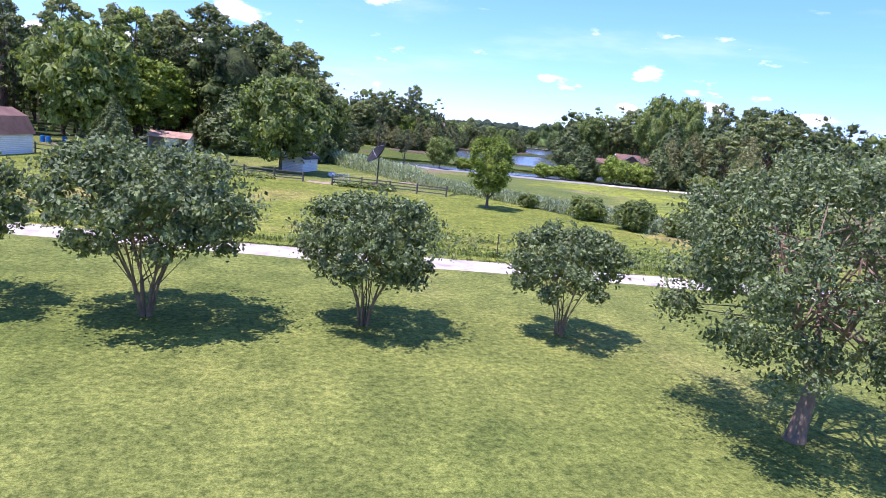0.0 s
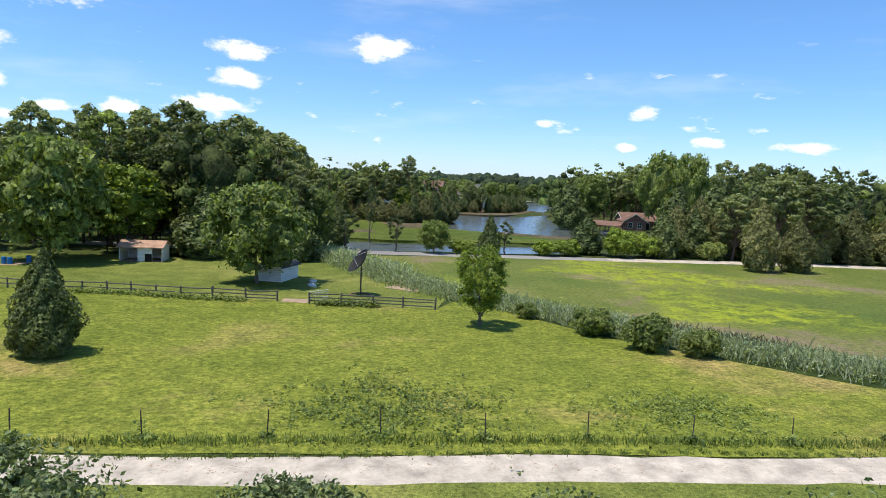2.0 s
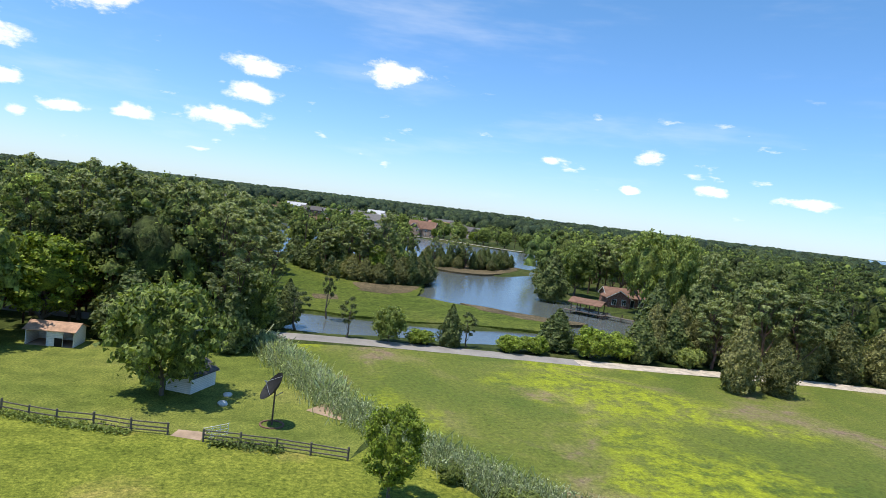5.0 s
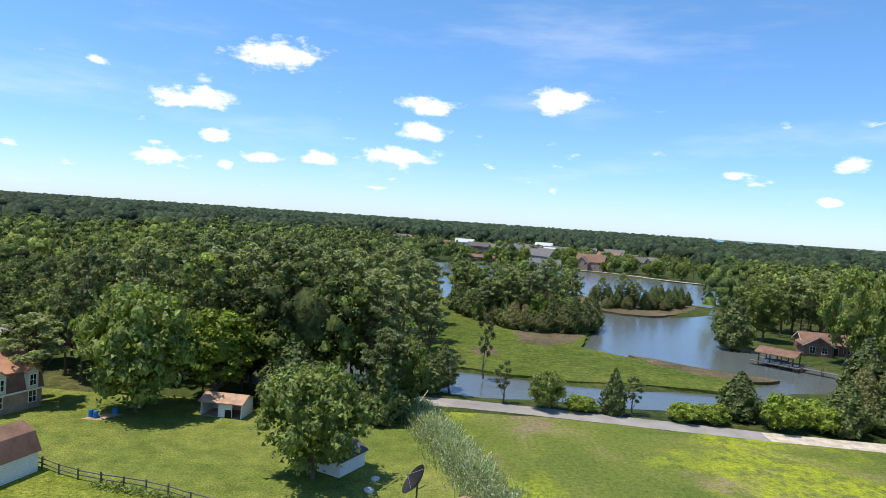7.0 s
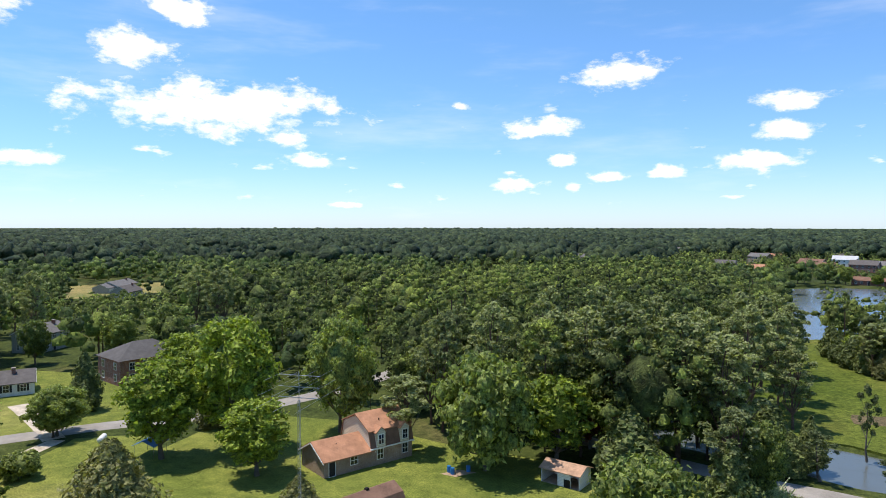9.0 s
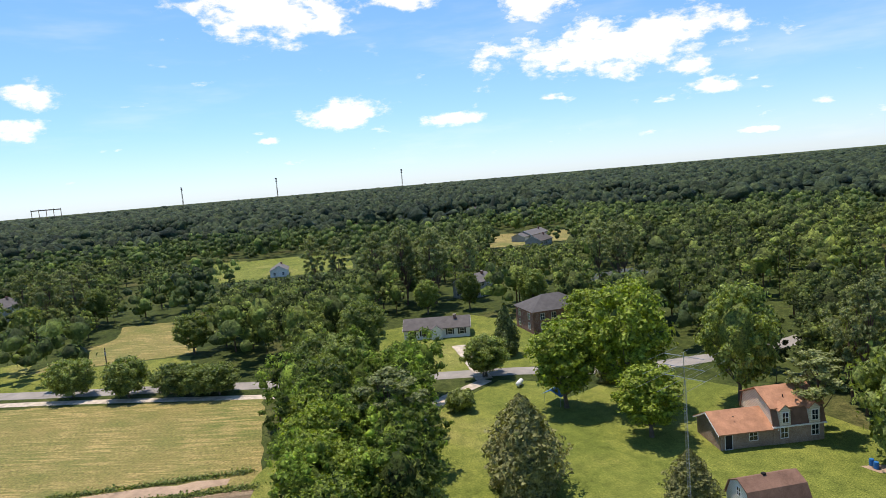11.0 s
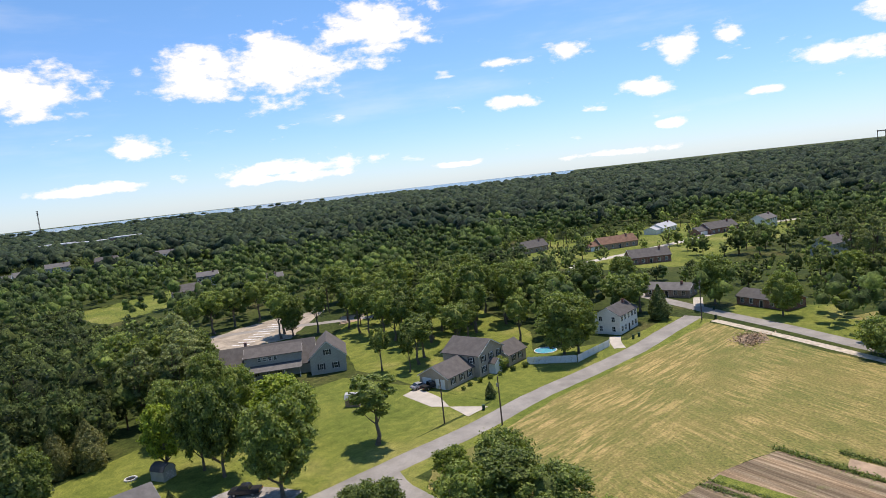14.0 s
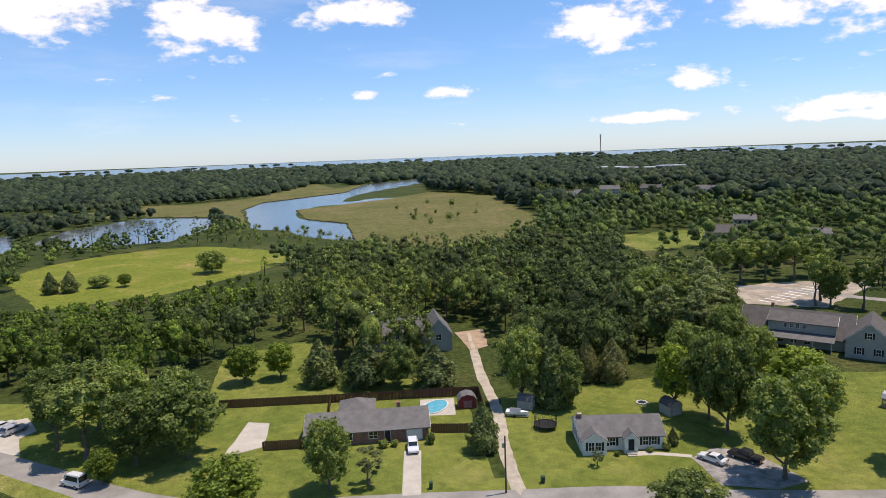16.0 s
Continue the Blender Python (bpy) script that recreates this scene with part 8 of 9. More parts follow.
def car(x, y, turn, paint, label, kind="sedan"):
    """A car, nose to +y: lower body, cabin, glass, lights and wheels."""
    root = thing("car", pose(x, y, 0.07, 0, 0, turn), label, "car")
    l, w = {"sedan": (4.6, 1.8), "suv": (4.7, 1.9), "pickup": (5.4, 1.95), "van": (4.6, 1.95)}[kind]
    low = {"sedan": 0.92, "suv": 1.05, "pickup": 1.1, "van": 1.0}[kind]
    side = {"sedan": [(-2.25, 0.35), (2.25, 0.35), (2.3, 0.62), (2.1, 0.78), (0.9, low), (-1.5, low), (-2.2, 0.9), (-2.3, 0.6)],
            "suv": [(-2.3, 0.38), (2.3, 0.38), (2.35, 0.75), (2.1, 0.95), (0.95, low), (-2.2, low), (-2.35, 0.75)],
            "pickup": [(-2.65, 0.45), (2.65, 0.45), (2.7, 0.8), (2.5, 1.0), (1.3, low), (-2.6, low), (-2.7, 0.8)],
            "van": [(-2.25, 0.35), (2.25, 0.35), (2.3, 0.8), (2.0, low), (-2.2, low), (-2.3, 0.7)]}[kind]
    cab = {"sedan": [(1.0, low), (0.25, 1.38), (-0.95, 1.42), (-1.75, low)], "suv": [(1.0, low), (0.35, 1.66), (-1.9, 1.68), (-2.25, low)],
           "pickup": [(1.3, low), (0.6, 1.75), (-0.75, 1.75), (-1.0, low)], "van": [(1.45, low), (0.9, 2.15), (-2.15, 2.2), (-2.2, low)]}[kind]

    def sideways(outline, half, inset=0.0):
        bm = bmesh.new()
        prism(bm, outline, -half, half)
        for v in bm.verts:
            v.co = Vector((v.co.y * (1 - inset * max(0, v.co.z - low)), v.co.x, v.co.z))
        bmesh.ops.recalc_face_normals(bm, faces=bm.faces)
        bmesh.ops.bevel(bm, geom=bm.edges[:], offset=0.06, segments=2, affect="EDGES")
        return bm

    part("body", sideways(side, w / 2), paint, root)
    part("cabin", sideways(cab, w / 2 - 0.06, 0.22), paint, root)
    ym, zm = sum(p[0] for p in cab) / 4, sum(p[1] for p in cab) / 4
    glass = [(ym + (a - ym) * 0.84, zm + (b - zm) * 0.72 + 0.03) for a, b in cab]
    part("side_window", sideways(glass, w / 2 - 0.03, 0.22), GLASS, root)
    for (ya, za), (yb, zb), nm in ((cab[0], cab[1], "windscreen"), (cab[3], cab[2], "rear_window")):
        s = 1 if nm == "windscreen" else -1
        bm = bmesh.new()
        q = [(ya + (yb - ya) * f + s * 0.035, za + (zb - za) * f + 0.02) for f in (0.12, 0.9)]
        vs = [bm.verts.new((sx * (w / 2 - 0.2), yy, zz)) for (yy, zz) in q for sx in (-1, 1)]
        bm.faces.new((vs[0], vs[1], vs[3], vs[2]))
        r = bmesh.ops.extrude_face_region(bm, geom=bm.faces[:])
        for g in r["geom"]:
            if isinstance(g, bmesh.types.BMVert):
                g.co.y -= s * 0.02
        bmesh.ops.recalc_face_normals(bm, faces=bm.faces)
        part(nm, bm, GLASS, root)
    if kind == "pickup":
        part("bed", boxed(-w / 2 + 0.15, -2.55, low - 0.06, w / 2 - 0.15, -1.1, low + 0.015), DARK, root, "dark open cargo bed")
    yl = l / 2 - 0.02
    for s in (-1, 1):
        part("headlight", boxed(s * (w / 2 - 0.3) - 0.17, yl - 0.12, 0.62, s * (w / 2 - 0.3) + 0.17, yl + 0.03, 0.76, bevel=0.02), LAMP_GLASS, root)
        part("tail_light", boxed(s * (w / 2 - 0.2) - 0.12, -yl - 0.03, 0.66, s * (w / 2 - 0.2) + 0.12, -yl + 0.1, 0.86, bevel=0.02), TAIL, root)
        for yy in (-l * 0.29, l * 0.3):
            c = Vector((s * (w / 2 - 0.08), yy, 0.33))
            wl = shared("tyre", s, lambda: tube(bmesh.new(), (-0.11, 0, 0), (0.11, 0, 0), 0.33, 0.33, 16), BLACK, root, Matrix.Translation(c))
            wl.name = "wheel"
            shared("rim", s, lambda: tube(bmesh.new(), (-0.115, 0, 0), (0.115, 0, 0), 0.2, 0.2, 10), STEEL, wl, Matrix())
    return root


car(9.3, -77.6, 0, PAINT["white"], "white sport utility car parked on the concrete driveway", "suv")
car(-38.9, -64.9, 215, PAINT["white"], "white sedan parked beside the cottage walk")
car(-44.4, -64.6, 215, PAINT["black"], "dark pickup truck parked under a tree", "pickup")
car(64.6, -74.0, 241, PAINT["white"], "small white delivery van on the street", "van")
car(-97.2, -72.8, 75, PAINT["silver"], "silver sedan on the garage forecourt")
car(-98.2, -70.0, 75, PAINT["black"], "dark pickup truck before the garage", "pickup")
car(86.6, -98.5, 150, PAINT["silver"], "silver sport utility car on a pale drive", "suv")
car(90.2, -101.2, 150, PAINT["white"], "white car parked on a pale drive under trees")
patch("driveway", [(80, -87.5), (84, -95), (82.5, -98.5), (88, -106), (97, -101), (92, -93.5), (86, -88.5)], 0.06, CONCRETE, "pale concrete drive with two parked cars", "driveway", 0.1)
patch("lawn", [(50, -67), (62, -75), (80, -87), (95, -95), (112, -104), (108, -118), (84, -112), (60, -121), (50, -104)], 0.024, LAWN, "shaded front lawns under tall yard trees", "lawn", 0.5)

# ---- yards ----
patch("driveway", [(-93.5, -50.5), (-87.2, -51), (-90, -58), (-94, -64), (-97, -73.5), (-91.5, -73), (-88.5, -62)], 0.09, CONCRETE, "wide pale concrete garage driveway", "driveway", 0.05)
patch("driveway", [(-36.5, -57.5), (-36.2, -66.5), (-41.0, -69.3), (-46.5, -68), (-50, -56.5), (-44, -55)], 0.09, PATCHED, "worn patched asphalt parking pad", "driveway", 0.3)
patch("walk", [(-31.2, -69.3), (-31.0, -70.1), (-28.0, -70.3), (-27.6, -69.2), (-36.4, -66.6), (-36.4, -67.6)][:4], 0.08, CONCRETE, "pale concrete front walk", "walk", 0.02)
strip("walk", [(-27.8, -69.4), (-31.5, -69.0), (-36.6, -67.2)], 1.1, 0.08, CONCRETE, "pale concrete walk to the cottage door", "walk", 0.03)
patch("gravel_patch", [(42.6, -80.5), (35.9, -83.2), (36.6, -94), (41, -95)], 0.07, CONCRETE, "pale bare gravel pad in the yard", "driveway", 0.5)
patch("patio", [(7.4, -92), (0.2, -91.4), (-0.4, -100.2), (6.6, -100.6)], 0.06, CONCRETE, "pale concrete pool patio", "patio", 0.1)
strip("driveway", [(-104.5, 86), (-112, 88.5), (-120, 91), (-131, 94)], 3.4, 0.08, GRAVEL, "pale concrete driveway of the white ranch house", "driveway", 0.2)
strip("driveway", [(-141, -43), (-146, -46.5), (-151, -49)], 3.0, 0.08, CONCRETE, "short pale driveway beside the white house", "driveway", 0.1)
strip("driveway", [(-190, -39.5), (-197, -42), (-203, -44)], 3.0, 0.08, CONCRETE, "short pale driveway of a ranch house", "driveway", 0.1)
strip("lane", [(-62, -50), (-58, -42), (-56, -32), (-55, -22)], 4.0, 0.08, ASPHALT, "grey lane shaded by crape trees", "road", 0.2)
patch("forecourt", [(-8, -132), (-13.5, -135), (-14.5, -152), (-6.5, -150)], 0.075, BARE, "orange bare earth turnaround at the drive's end", "driveway", 0.5)

POOL_WATER, nt_pool, b_pool = material("pool_water", 0.06)
nt_pool.links.new(ramp(nt_pool, noise_of(nt_pool, coords(nt_pool), 0.8, 3), [(0.3, (0.08, 0.34, 0.46)), (0.7, (0.14, 0.46, 0.56))]), b_pool.inputs["Base Color"])


def pool(x, y, a, rx, ry, label):
    root = thing("swimming_pool", pose(x, y, 0.06, 0, 0, a), label, "pool")
    bm = bmesh.new()
    bm.faces.new([bm.verts.new((rx * math.cos(t * math.pi / 16), ry * math.sin(t * math.pi / 16), 0.07)) for t in range(32)])
    part("water", bm, POOL_WATER, root)
    bm = bmesh.new()
    prev = None
    ring = []
    for t in range(32):
        c, s = math.cos(t * math.pi / 16), math.sin(t * math.pi / 16)
        ring.append([bm.verts.new((k * c * 1.0 + (rx + o) * c - k * c, (ry + o) * s, z)) for k, o, z in ((0, 0, 0.02), (0, 0, 0.13), (0, 0.3, 0.13), (0, 0.3, 0.0))])
    for t in range(32):
        for k in range(3):
            bm.faces.new((ring[t][k], ring[t][k + 1], ring[(t + 1) % 32][k + 1], ring[(t + 1) % 32][k]))
    part("coping", bm, STONE, root)
    bm = bmesh.new()
    for s in (-0.2, 0.2):
        tube(bm, (rx - 0.4, s, -0.2), (rx - 0.3, s, 0.75), 0.025, 0.025, 6)
        tube(bm, (rx - 0.3, s, 0.75), (rx + 0.3, s, 0.7), 0.025, 0.025, 6)
    part("ladder", bm, STEEL, root)


pool(3.9, -96.2, 60, 3.6, 2.2, "oval blue swimming pool in a concrete patio")
pool(-133.5, -60.5, 0, 2.8, 2.8, "round bright blue pool behind a white fence")


def gambrel_shed(x, y, a, w, l, wall, roof, label, doors=True):
    root = thing("garden_shed", pose(x, y, 0.05, 0, 0, a), label, "shed")
    h = 1.9
    part("wall", prism(bmesh.new(), [(-w / 2, 0), (w / 2, 0), (w / 2, h), (w * 0.33, h + 0.7), (0, h + 1.0), (-w * 0.33, h + 0.7), (-w / 2, h)], -l / 2, l / 2), wall, root)
    part("roof", prism(bmesh.new(), [(w / 2 + 0.12, h - 0.1), (w * 0.34, h + 0.75), (0, h + 1.08), (-w * 0.34, h + 0.75), (-w / 2 - 0.12, h - 0.1), (-w / 2 - 0.05, h - 0.1), (-w * 0.33, h + 0.68), (0, h + 0.99), (w * 0.33, h + 0.68), (w / 2 + 0.05, h - 0.1)], -l / 2 - 0.12, l / 2 + 0.12), roof, root)
    if doors:
        for s in (-1, 1):
            d = part("door", boxed(s * 0.45 - 0.43, l / 2, 0.05, s * 0.45 + 0.43, l / 2 + 0.05, 1.8, bevel=0.01), wall, root)
            bm = bmesh.new()
            for q in ((-0.38, 0.15, 0.38, 0.85), (-0.38, 0.85, 0.38, 0.15), (-0.38, 0.95, 0.38, 1.7), (-0.38, 1.7, 0.38, 0.95)):
                tube(bm, (s * 0.45 + q[0], l / 2 + 0.06, q[1]), (s * 0.45 + q[2], l / 2 + 0.06, q[3]), 0.035, 0.035, 4)
            part("cross_brace", bm, TRIM, d)


RED_PAINT = plain("barn_red_paint", (0.22, 0.035, 0.03), 0.7, vary=0.2)
gambrel_shed(-2.6, -95.4, 0, 3.6, 2.8, RED_PAINT, GREY_ROOF, "red garden shed with white crossed doors")
gambrel_shed(-14.2, -92.4, 60, 2.6, 3.0, GREYSIDE, GREY_ROOF, "small grey metal garden shed")
gambrel_shed(-40.8, -84.8, 15, 2.8, 3.2, GREYSIDE, DARK_ROOF, "grey garden shed with white double doors")
gambrel_shed(-82.5, -79.5, 30, 2.6, 3.2, TANBRICK, PALE_ROOF, "brown well shed with a pale roof")

boat = thing("boat", pose(-11.6, -88.6, 0.3, 0, 0, 70), "small white boat on a trailer beside the drive", "boat")
hull(boat, 4.4, 1.7, 0.8)
part("trailer", box(bmesh.new(), -0.6, -2.0, -0.1, 0.6, 2.2, 0.05), STEEL, boat)
for s in (-1, 1):
    part("wheel", tube(bmesh.new(), (s * 0.75, -0.5, 0), (s * 0.95, -0.5, 0), 0.3, 0.3, 14), BLACK, boat)


def trampoline():
    root = thing("trampoline", pose(-15.6, -82.3, 0), "round black trampoline with a net enclosure", "trampoline")
    bm = bmesh.new()
    bm.faces.new([bm.verts.new((1.85 * math.cos(t * math.pi / 14), 1.85 * math.sin(t * math.pi / 14), 0.85)) for t in range(28)])
    part("mat", bm, BLACK, root)
    bm = bmesh.new()
    for t in range(28):
        a = t * math.pi / 14
        ring = [bm.verts.new(((2.0 + 0.13 * math.cos(c)) * math.cos(a), (2.0 + 0.13 * math.cos(c)) * math.sin(a), 0.86 + 0.1 * math.sin(c))) for c in (0.3, 1.56, 2.8, 4.1, 5.3)]
        if t:
            for k in range(5):
                bm.faces.new((last[k], last[(k + 1) % 5], ring[(k + 1) % 5], ring[k]))
        else:
            start = ring
        last = ring
    for k in range(5):
        bm.faces.new((last[k], last[(k + 1) % 5], start[(k + 1) % 5], start[k]))
    part("pad", bm, BLACK, root)
    for t in range(8):
        a = t * math.pi / 4
        part("pole", tube(bmesh.new(), (2.1 * math.cos(a), 2.1 * math.sin(a), 0), (2.1 * math.cos(a), 2.1 * math.sin(a), 2.6), 0.03, 0.03, 6), BLACK, root)
    bm = bmesh.new()
    for t in range(28):
        a, b = t * math.pi / 14, (t + 1) * math.pi / 14
        p = [Vector((2.05 * math.cos(q), 2.05 * math.sin(q), 0)) for q in (a, b)]
        for z in (1.2, 1.6, 2.0, 2.55):
            tube(bm, p[0] + Vector((0, 0, z)), p[1] + Vector((0, 0, z)), 0.012, 0.012, 3)
        tube(bm, p[0] + Vector((0, 0, 0.9)), p[0] + Vector((0, 0, 2.55)), 0.012, 0.012, 3)
        tube(bm, p[0] + Vector((0, 0, 0.9)), p[1] + Vector((0, 0, 2.55)), 0.01, 0.01, 3)
    part("net", bm, BLACK, root)


trampoline()


def wheelie_bin(x, y, a, mat, label):
    root = thing("wheelie_bin", pose(x, y, 0.05, 0, 0, a), label, "bin")
    bm = box(bmesh.new(), -0.27, -0.3, 0, 0.27, 0.3, 1.0)
    for v in bm.verts:
        if v.co.z < 0.1:
            v.co.x *= 0.82
            v.co.y *= 0.82
    part("body", bm, mat, root)
    part("lid", boxed(-0.3, -0.34, 1.0, 0.3, 0.34, 1.08, bevel=0.03), mat, root)
    for s in (-1, 1):
        part("wheel", tube(bmesh.new(), (s * 0.22, -0.3, 0.1), (s * 0.28, -0.3, 0.1), 0.1, 0.1, 10), BLACK, root)


for x, y, a in ((7.2, -63.6, 5), (-10.2, -62.6, 8), (-91.5, -50.2, 30), (-153, -43.0, 0), (-150.2, -43.4, 10), (-176.4, -30.2, 0), (-187, -34, 20)):
    wheelie_bin(x, y, a, GREEN_PLASTIC, "dark green wheeled rubbish bin at the kerbside")


def barrel(x, y):
    root = thing("barrel", pose(x, y, 0.02), "blue plastic barrel standing on bare soil", "barrel")
    bm = bmesh.new()
    for z0, z1, r0, r1 in ((0, 0.15, 0.27, 0.3), (0.15, 0.75, 0.3, 0.3), (0.75, 0.9, 0.3, 0.27)):
        tube(bm, (0, 0, z0), (0, 0, z1), r0, r1, 16)
    part("drum", bm, BLUE_PLASTIC, root)
    part("hoop", tube(bmesh.new(), (0, 0, 0.44), (0, 0, 0.48), 0.315, 0.315, 16), BLUE_PLASTIC, root)


for x, y in ((-42.3, 105.9), (-41.5, 105.5), (-40.0, 107.4)):
    barrel(x, y)
patch("bare_soil", [(-43, 104.6), (-40.4, 104.8), (-38.6, 107.4), (-41.5, 107.4)], 0.05, BARE, "bare worn soil round the barrels", "soil", 0.5)
patch("bare_soil", [(-9.0, 80.6), (-6.4, 79.4), (-6.0, 81.4), (-8.6, 82.2)], 0.055, BARE, "worn bare soil in the gateway", "soil", 0.3)
patch("bare_soil", [(3.0, 88.5), (6.5, 86.0), (8.2, 88.2), (5.0, 91.0)], 0.055, BARE, "bare tan soil beside the ditch", "soil", 0.6)


def rock(x, y, s, seed):
    root = thing("stone", pose(x, y, 0), "pale rounded field stone on the grass", "stone")
    bm = bmesh.new()
    bmesh.ops.create_icosphere(bm, subdivisions=2, radius=s)
    for v in bm.verts:
        v.co *= 1 + 0.25 * noise.noise(v.co * 2 + Vector((seed, 0, 0)))
        v.co.z = v.co.z * 0.55 + s * 0.3
    part("boulder", bm, STONE, root)


for i, (x, y, s) in enumerate(((-5.3, 89.4, 0.55), (-5.0, 92.4, 0.5), (6.8, 92.0, 0.5), (7.6, 90.6, 0.4), (8.4, 89.6, 0.45), (5.6, 95.4, 0.45))):
    rock(x, y, s, i)


def propane_tank(x, y, a):
    root = thing("propane_tank", pose(x, y, 0, 0, 0, a), "white horizontal propane tank on legs", "tank")
    bm = bmesh.new()
    for y0, y1, r0, r1 in ((-1.3, -1.1, 0.2, 0.45), (-1.1, 1.1, 0.45, 0.45), (1.1, 1.3, 0.45, 0.2)):
        tube(bm, (0, y0, 0.75), (0, y1, 0.75), r0, r1, 14)
    part("shell", bm, TRIM, root)
    for yy in (-0.7, 0.7):
        part("leg", boxed(-0.25, yy - 0.06, 0, 0.25, yy + 0.06, 0.4), STEEL, root)


propane_tank(-96.5, 89.0, 40)


def canopy_tent(x, y):
    root = thing("tarp_shelter", pose(x, y, 0, 0, 0, 20), "blue tarpaulin shelter beneath trees", "shelter")
    for sx in (-1.6, 1.6):
        for sy in (-1.6, 1.6):
            part("pole", tube(bmesh.new(), (sx, sy, 0), (sx, sy, 1.9), 0.03, 0.03, 6), STEEL, root)
    part("tarp", prism(bmesh.new(), [(-1.9, 1.8), (0, 2.6), (1.9, 1.8), (1.9, 1.84), (0, 2.65), (-1.9, 1.84)], -1.9, 1.9), BLUE_PLASTIC, root)


canopy_tent(-85, 89.4)


def fire_ring(x, y):
    root = thing("fire_ring", pose(x, y, 0), "round stone fire ring on the lawn", "fire pit")
    for k in range(14):
        a = k * 2 * math.pi / 14
        shared("stone", 0, lambda: boxed(-0.16, -0.2, -0.02, 0.16, 0.2, 0.28, bevel=0.04), STONE, root, pose(1.0 * math.cos(a), 1.0 * math.sin(a), 0, 0, 0, math.degrees(a)))
    part("ash", tube(bmesh.new(), (0, 0, 0), (0, 0, 0.06), 0.85, 0.85, 16), DARK, root)


fire_ring(-37.4, -90.5)

# ---- masts on the horizon ----
def cell_tower(yaw, dist, h, label):
    x, y = -math.sin(radians(yaw)) * dist, math.cos(radians(yaw)) * dist
    root = thing("radio_tower", pose(x, y, 0), label, "tower")
    part("mast", lattice(bmesh.new(), h, 3.0, 1.2, 0.5, 14), POLE_WOOD, root)
    for z in (0.84, 0.92, 0.985):
        part("antenna_platform", tube(bmesh.new(), (0, 0, h * z), (0, 0, h * z + 3), 4.0, 4.0, 8), POLE_WOOD, root)


cell_tower(77.6, 3000, 96, "tall grey radio tower on the wooded horizon")
cell_tower(85.1, 3000, 88, "tall grey radio tower above distant woods")
cell_tower(67.0, 3000, 90, "slender far radio mast above the woods")
cell_tower(161.3, 3000, 92, "far radio tower beyond the school")
gan = thing("gantry", pose(-math.sin(radians(94.7)) * 3000, math.cos(radians(94.7)) * 3000, 0, 0, 0, 95), "far steel gantry on the wooded horizon", "gantry")
for x in (-50, -25, 0, 25, 50):
    part("leg", boxed(x - 1.2, -1.5, 0, x + 1.2, 1.5, 47), POLE_WOOD, gan)
part("beam", boxed(-52, -2, 41, 52, 2, 45), POLE_WOOD, gan)

# ---- reeds, weeds, crops ----
def blades(name, spots, height, width, mat, r, label, category, lean=0.38):
    """Upright grass or reed blades, each a narrow bent quad."""
    n = len(spots)
    a = r.uniform(0, 6.28, n)
    h = height * r.uniform(0.55, 1.25, n)
    dx, dy = np.cos(a) * width, np.sin(a) * width
    lx, ly = r.normal(0, lean, n) * h, r.normal(0, lean, n) * h
    x, y = spots[:, 0], spots[:, 1]
    z = np.full(n, -0.05)
    q = np.stack([np.stack([x - dx, y - dy, z], -1), np.stack([x + dx, y + dy, z], -1), np.stack([x + dx * 0.3 + lx, y + dy * 0.3 + ly, h], -1), np.stack([x - dx * 0.5 + lx, y - dy * 0.5 + ly, h * 0.93], -1)], 1)
    return tagged(quads_object(name, q, mat), label, category, kind="stuff")


def along(line, count, spread, r):
    """Places scattered along a line."""
    p = np.array([(q.x, q.y) for q in smooth_line(line, 1.0)])
    i = r.integers(0, len(p), count)
    return p[i] + r.normal(0, 1, (count, 2)) * spread


r = np.random.default_rng(77)
DITCH = [(-2.5, 119), (1.5, 107), (4.2, 98), (7, 90.5), (10.8, 83.2), (16, 74.5), (20.5, 68.5), (24.8, 62), (29.5, 56), (35, 50.5), (42, 46.5), (60, 40), (85, 33)]
blades("reeds", along(DITCH, 26000, 1.35, r), 1.0, 0.055, REED, r, "grey-green reeds filling the ditch", "reeds")
blades("reeds", along([(-3, 119), (2, 106), (6, 95)], 2600, 0.9, r), 1.7, 0.11, REED, r, "tall grey-green reeds beside the road", "reeds")
blades("dry_reeds", along([(24, 66), (28, 62), (31, 58)], 900, 0.7, r), 0.9, 0.05, SEDGE, r, "brown dried stems along the ditch", "reeds")
q = along(DITCH, 13000, 1.3, r)
tagged(quads_object("reeds", leaf_quads(np.c_[q, r.uniform(0.25, 1.0, len(q))], np.tile([0, 0, 1.0], (len(q), 1)), 0.11, r, 1.6), REED), "bent pale reed leaves above the ditch", "reeds", kind="stuff")
q = along(DITCH, 5200, 1.5, r)
tagged(quads_object("ditch_weeds", leaf_quads(np.c_[q, np.abs(r.normal(0, 0.3, len(q)))], np.tile([0, 0, 1.0], (len(q), 1)), 0.2, r), LEAF), "low leafy weeds on the ditch banks", "weeds", kind="stuff")


def weeds(name, cx, cy, sx, sy, count, size, mat, label, height=0.14):
    """A low bed of broad-leaved weeds in clumps."""
    c = r.normal(0, 1, (count // 14, 2)) * (sx, sy)
    p = np.repeat(c, 14, 0) + r.normal(0, 0.28, (len(c) * 14, 2)) + (cx, cy)
    z = np.abs(r.normal(0.03, height, len(p)))
    tagged(quads_object(name, leaf_quads(np.c_[p, z], np.tile([0, 0, 1.0], (len(p), 1)), size, r), mat), label, "weeds", kind="stuff")


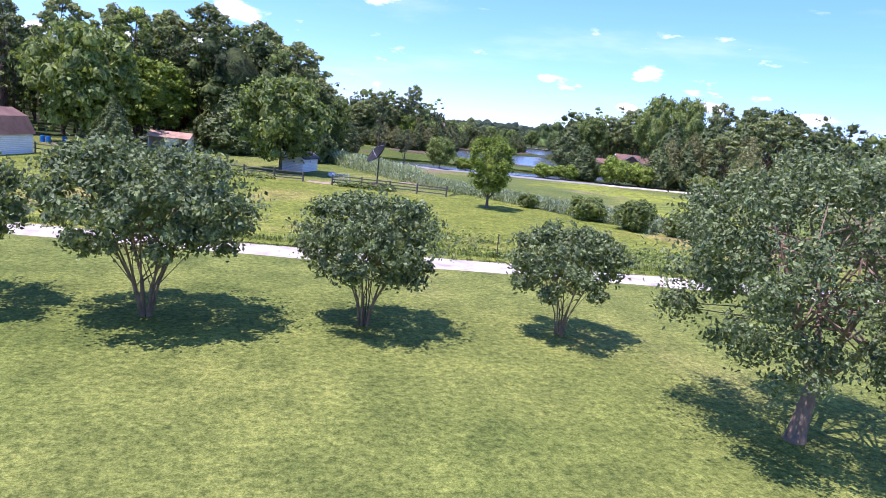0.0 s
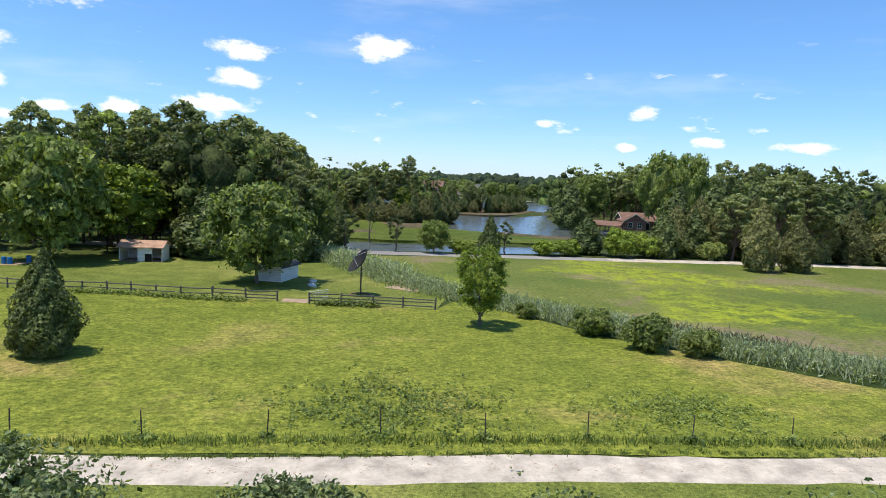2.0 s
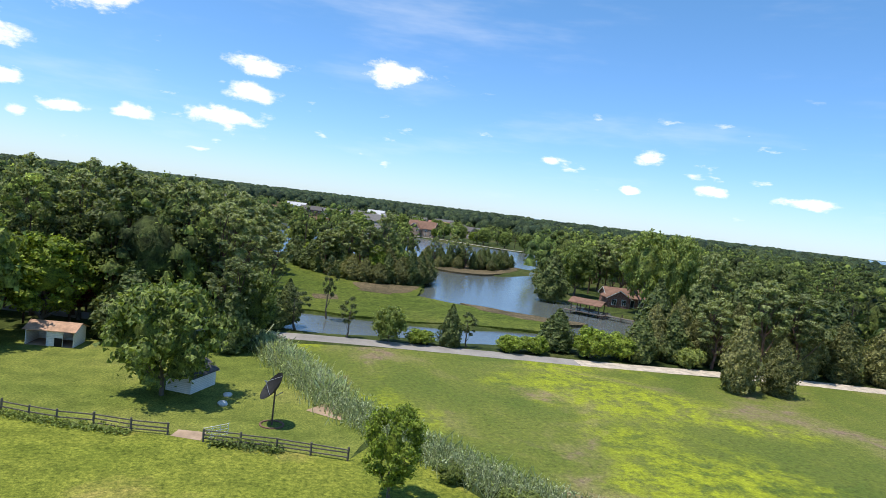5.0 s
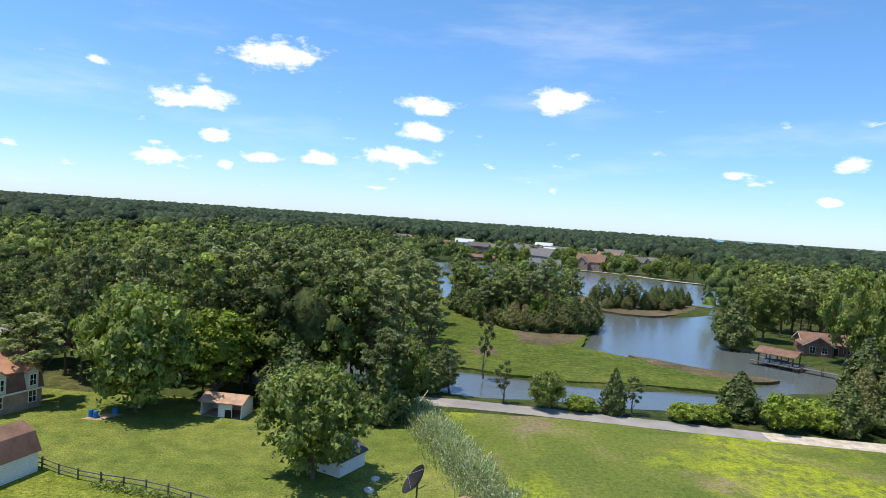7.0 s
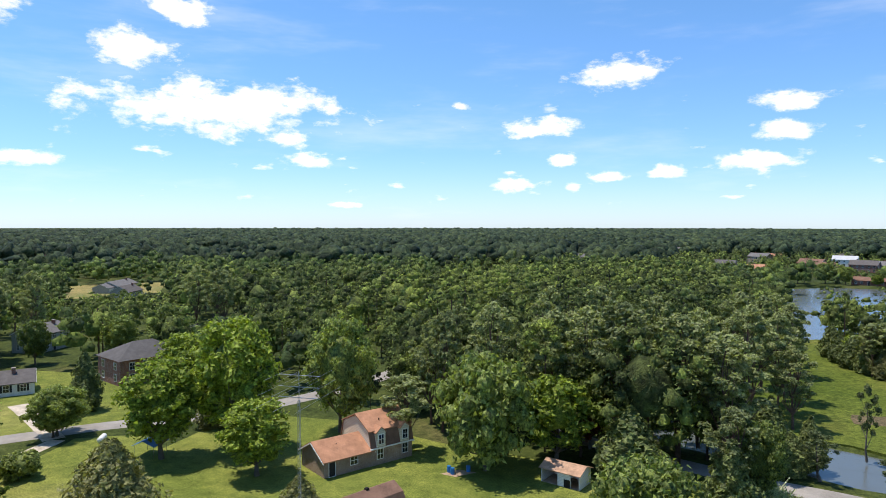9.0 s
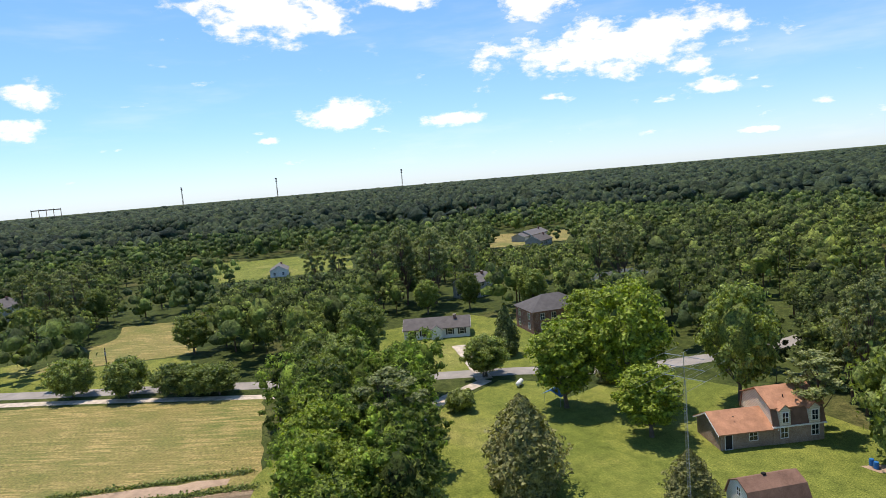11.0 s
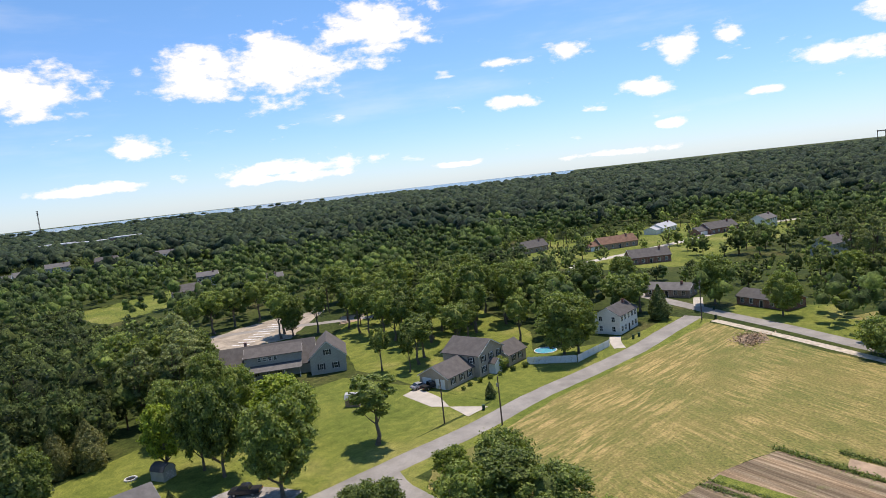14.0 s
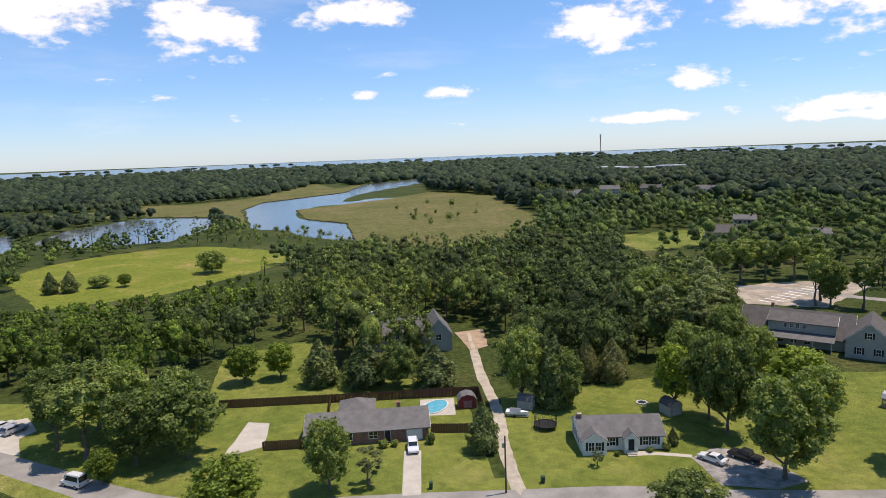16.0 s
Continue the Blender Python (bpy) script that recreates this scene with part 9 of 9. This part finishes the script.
weeds("weeds", -3.5, 49.0, 3.6, 2.6, 4200, 0.11, LEAF, "low broad-leaved weeds in the pasture")
weeds("weeds", 13.5, 45.8, 3.0, 2.0, 2600, 0.11, LEAF, "low broad-leaved weeds near the drive")
q = along([(-31, 86.4), (-23.8, 84.8), (-18.8, 82.7), (-13, 81)], 2600, 0.4, r)
tagged(quads_object("fence_weeds", leaf_quads(np.c_[q, np.abs(r.normal(0, 0.26, len(q)))], np.tile([0, 0, 1.0], (len(q), 1)), 0.14, r), LEAF), "vines and weeds along the fence", "weeds", kind="stuff")
q = along([(-5, 78.8), (-2, 78.2), (0, 77.6)], 1200, 0.45, r)
tagged(quads_object("fence_weeds", leaf_quads(np.c_[q, np.abs(r.normal(0, 0.3, len(q)))], np.tile([0, 0, 1.0], (len(q), 1)), 0.15, r), LEAF), "leafy vines heaped below the gate fence", "weeds", kind="stuff")
q = along([(-30, 47.6), (-10, 45.0), (6, 42.6), (20, 40.0), (32, 38.5)], 5200, 0.3, r)
blades("rough_grass", q, 0.3, 0.03, LEAF, r, "unmown grass along the post line", "grass")
q = along([(-30, 46.2), (-10, 43.2), (6, 41.2), (20, 38.6), (32, 36.8)], 4200, 0.16, r)
blades("rough_grass", q, 0.16, 0.03, LEAF, r, "grass fringe along the gravel drive", "grass")


def crop_row(x0, y0, x1, y1, count, spread, size, height, mat, label):
    f = r.random(count)
    clump = np.sin(f * 140) * 0.5 + r.normal(0, 0.3, count)
    px = x0 + (x1 - x0) * f + r.normal(0, spread, count)
    py = y0 + (y1 - y0) * f + r.normal(0, spread, count)
    z = np.abs(r.normal(0, height, count)) * (0.7 + 0.3 * np.clip(clump, -1, 1))
    tagged(quads_object("crop_row", leaf_quads(np.stack([px, py, z], -1), np.tile([0, 0, 1.0], (count, 1)), size, r), mat), label, "crops", kind="stuff")


crop_row(-96.2, 3.4, -84.2, 38.6, 2600, 0.45, 0.2, 0.3, LEAF, "green vegetable row beside the tilled soil")
crop_row(-98.5, 12, -89.5, 39, 1800, 0.4, 0.22, 0.35, LEAF, "weedy green strip across the field")
crop_row(-79.4, -2.8, -73.8, 28, 2200, 0.35, 0.18, 0.28, LEAF, "dark green vegetable row in the plot")
crop_row(-81.4, -2.4, -75.4, 28, 1400, 0.3, 0.16, 0.2, LEAF, "thin green vegetable row in the plot")
crop_row(-70.5, -5.0, -66.0, 27, 700, 0.25, 0.15, 0.18, LEAF, "sparse seedlings in the tilled plot")
crop_row(-67.6, -5.5, -63.4, 27, 800, 0.25, 0.15, 0.18, LEAF, "sparse seedling row in the tilled plot")
patch("bare_strip", [(-97.0, 14), (-89.3, 36), (-86.8, 35), (-93.0, 14)], 0.06, BARE, "pale bare strip with scattered weeds", "soil", 0.7)
patch("grass_margin", [(-81.0, -1.8), (-74.6, 30), (-77.2, 31), (-83.6, -1.2)], 0.065, LAWN, "green margin between tilled beds", "grass", 0.3)

# heaps of dry cuttings in the hay field
hp = thing("brush_pile", pose(-157.5, -16, 0), "low pile of dry straw-coloured cuttings", "pile")
c = r.normal(0, 1, (900, 3)) * (2.6, 1.6, 0.3)
c[:, 2] = np.abs(c[:, 2])
tagged(quads_object("straw", leaf_quads(c, np.tile([0, 0, 1.0], (900, 1)), 0.3, r, 1.6), BARE, hp), kind="stuff")

# shrubs before the houses
for spot in ((12.4, -79.6, 1.2, 1.6), (14.5, -79.4, 1.5, 2.0), (6.0, -79.6, 2.0, 2.0), (-24.6, -69.4, 0.9, 1.2), (-30.5, -69.8, 0.9, 1.4), (-33.4, -70.2, 1.3, 1.7), (-21.5, -68.6, 0.7, 1.0), (-103, -62.4, 1.0, 1.4), (-106, -61.8, 1.2, 1.5), (-109, -61.0, 1.1, 1.5), (-112, -60.2, 1.0, 1.3), (-116, -59.2, 1.3, 1.8), (-119.5, -57.8, 1.4, 1.9), (-100, -62.0, 0.9, 1.2)):
    plant("bush", *spot)
plant("cedar", -35.2, -71.5, 3.4, 1.8)
plant("grey", -20.2, -66.5, 2.8, 2.6)

# worn crown of the gravel drive, with leaf litter and soil
q = along([(-75, 54), (-50, 49), (-25, 44.6), (-10, 41.8), (1, 40.4), (14, 37.9), (26, 36.4), (45, 34)], 9000, 0.16, r)
tagged(quads_object("leaf_litter", leaf_quads(np.c_[q, np.full(len(q), 0.075) + r.uniform(0, 0.01, len(q))], np.tile([0, 0, 6.0], (len(q), 1)), 0.075, r), BARE), "reddish brown litter along the drive's middle", "litter", kind="stuff")
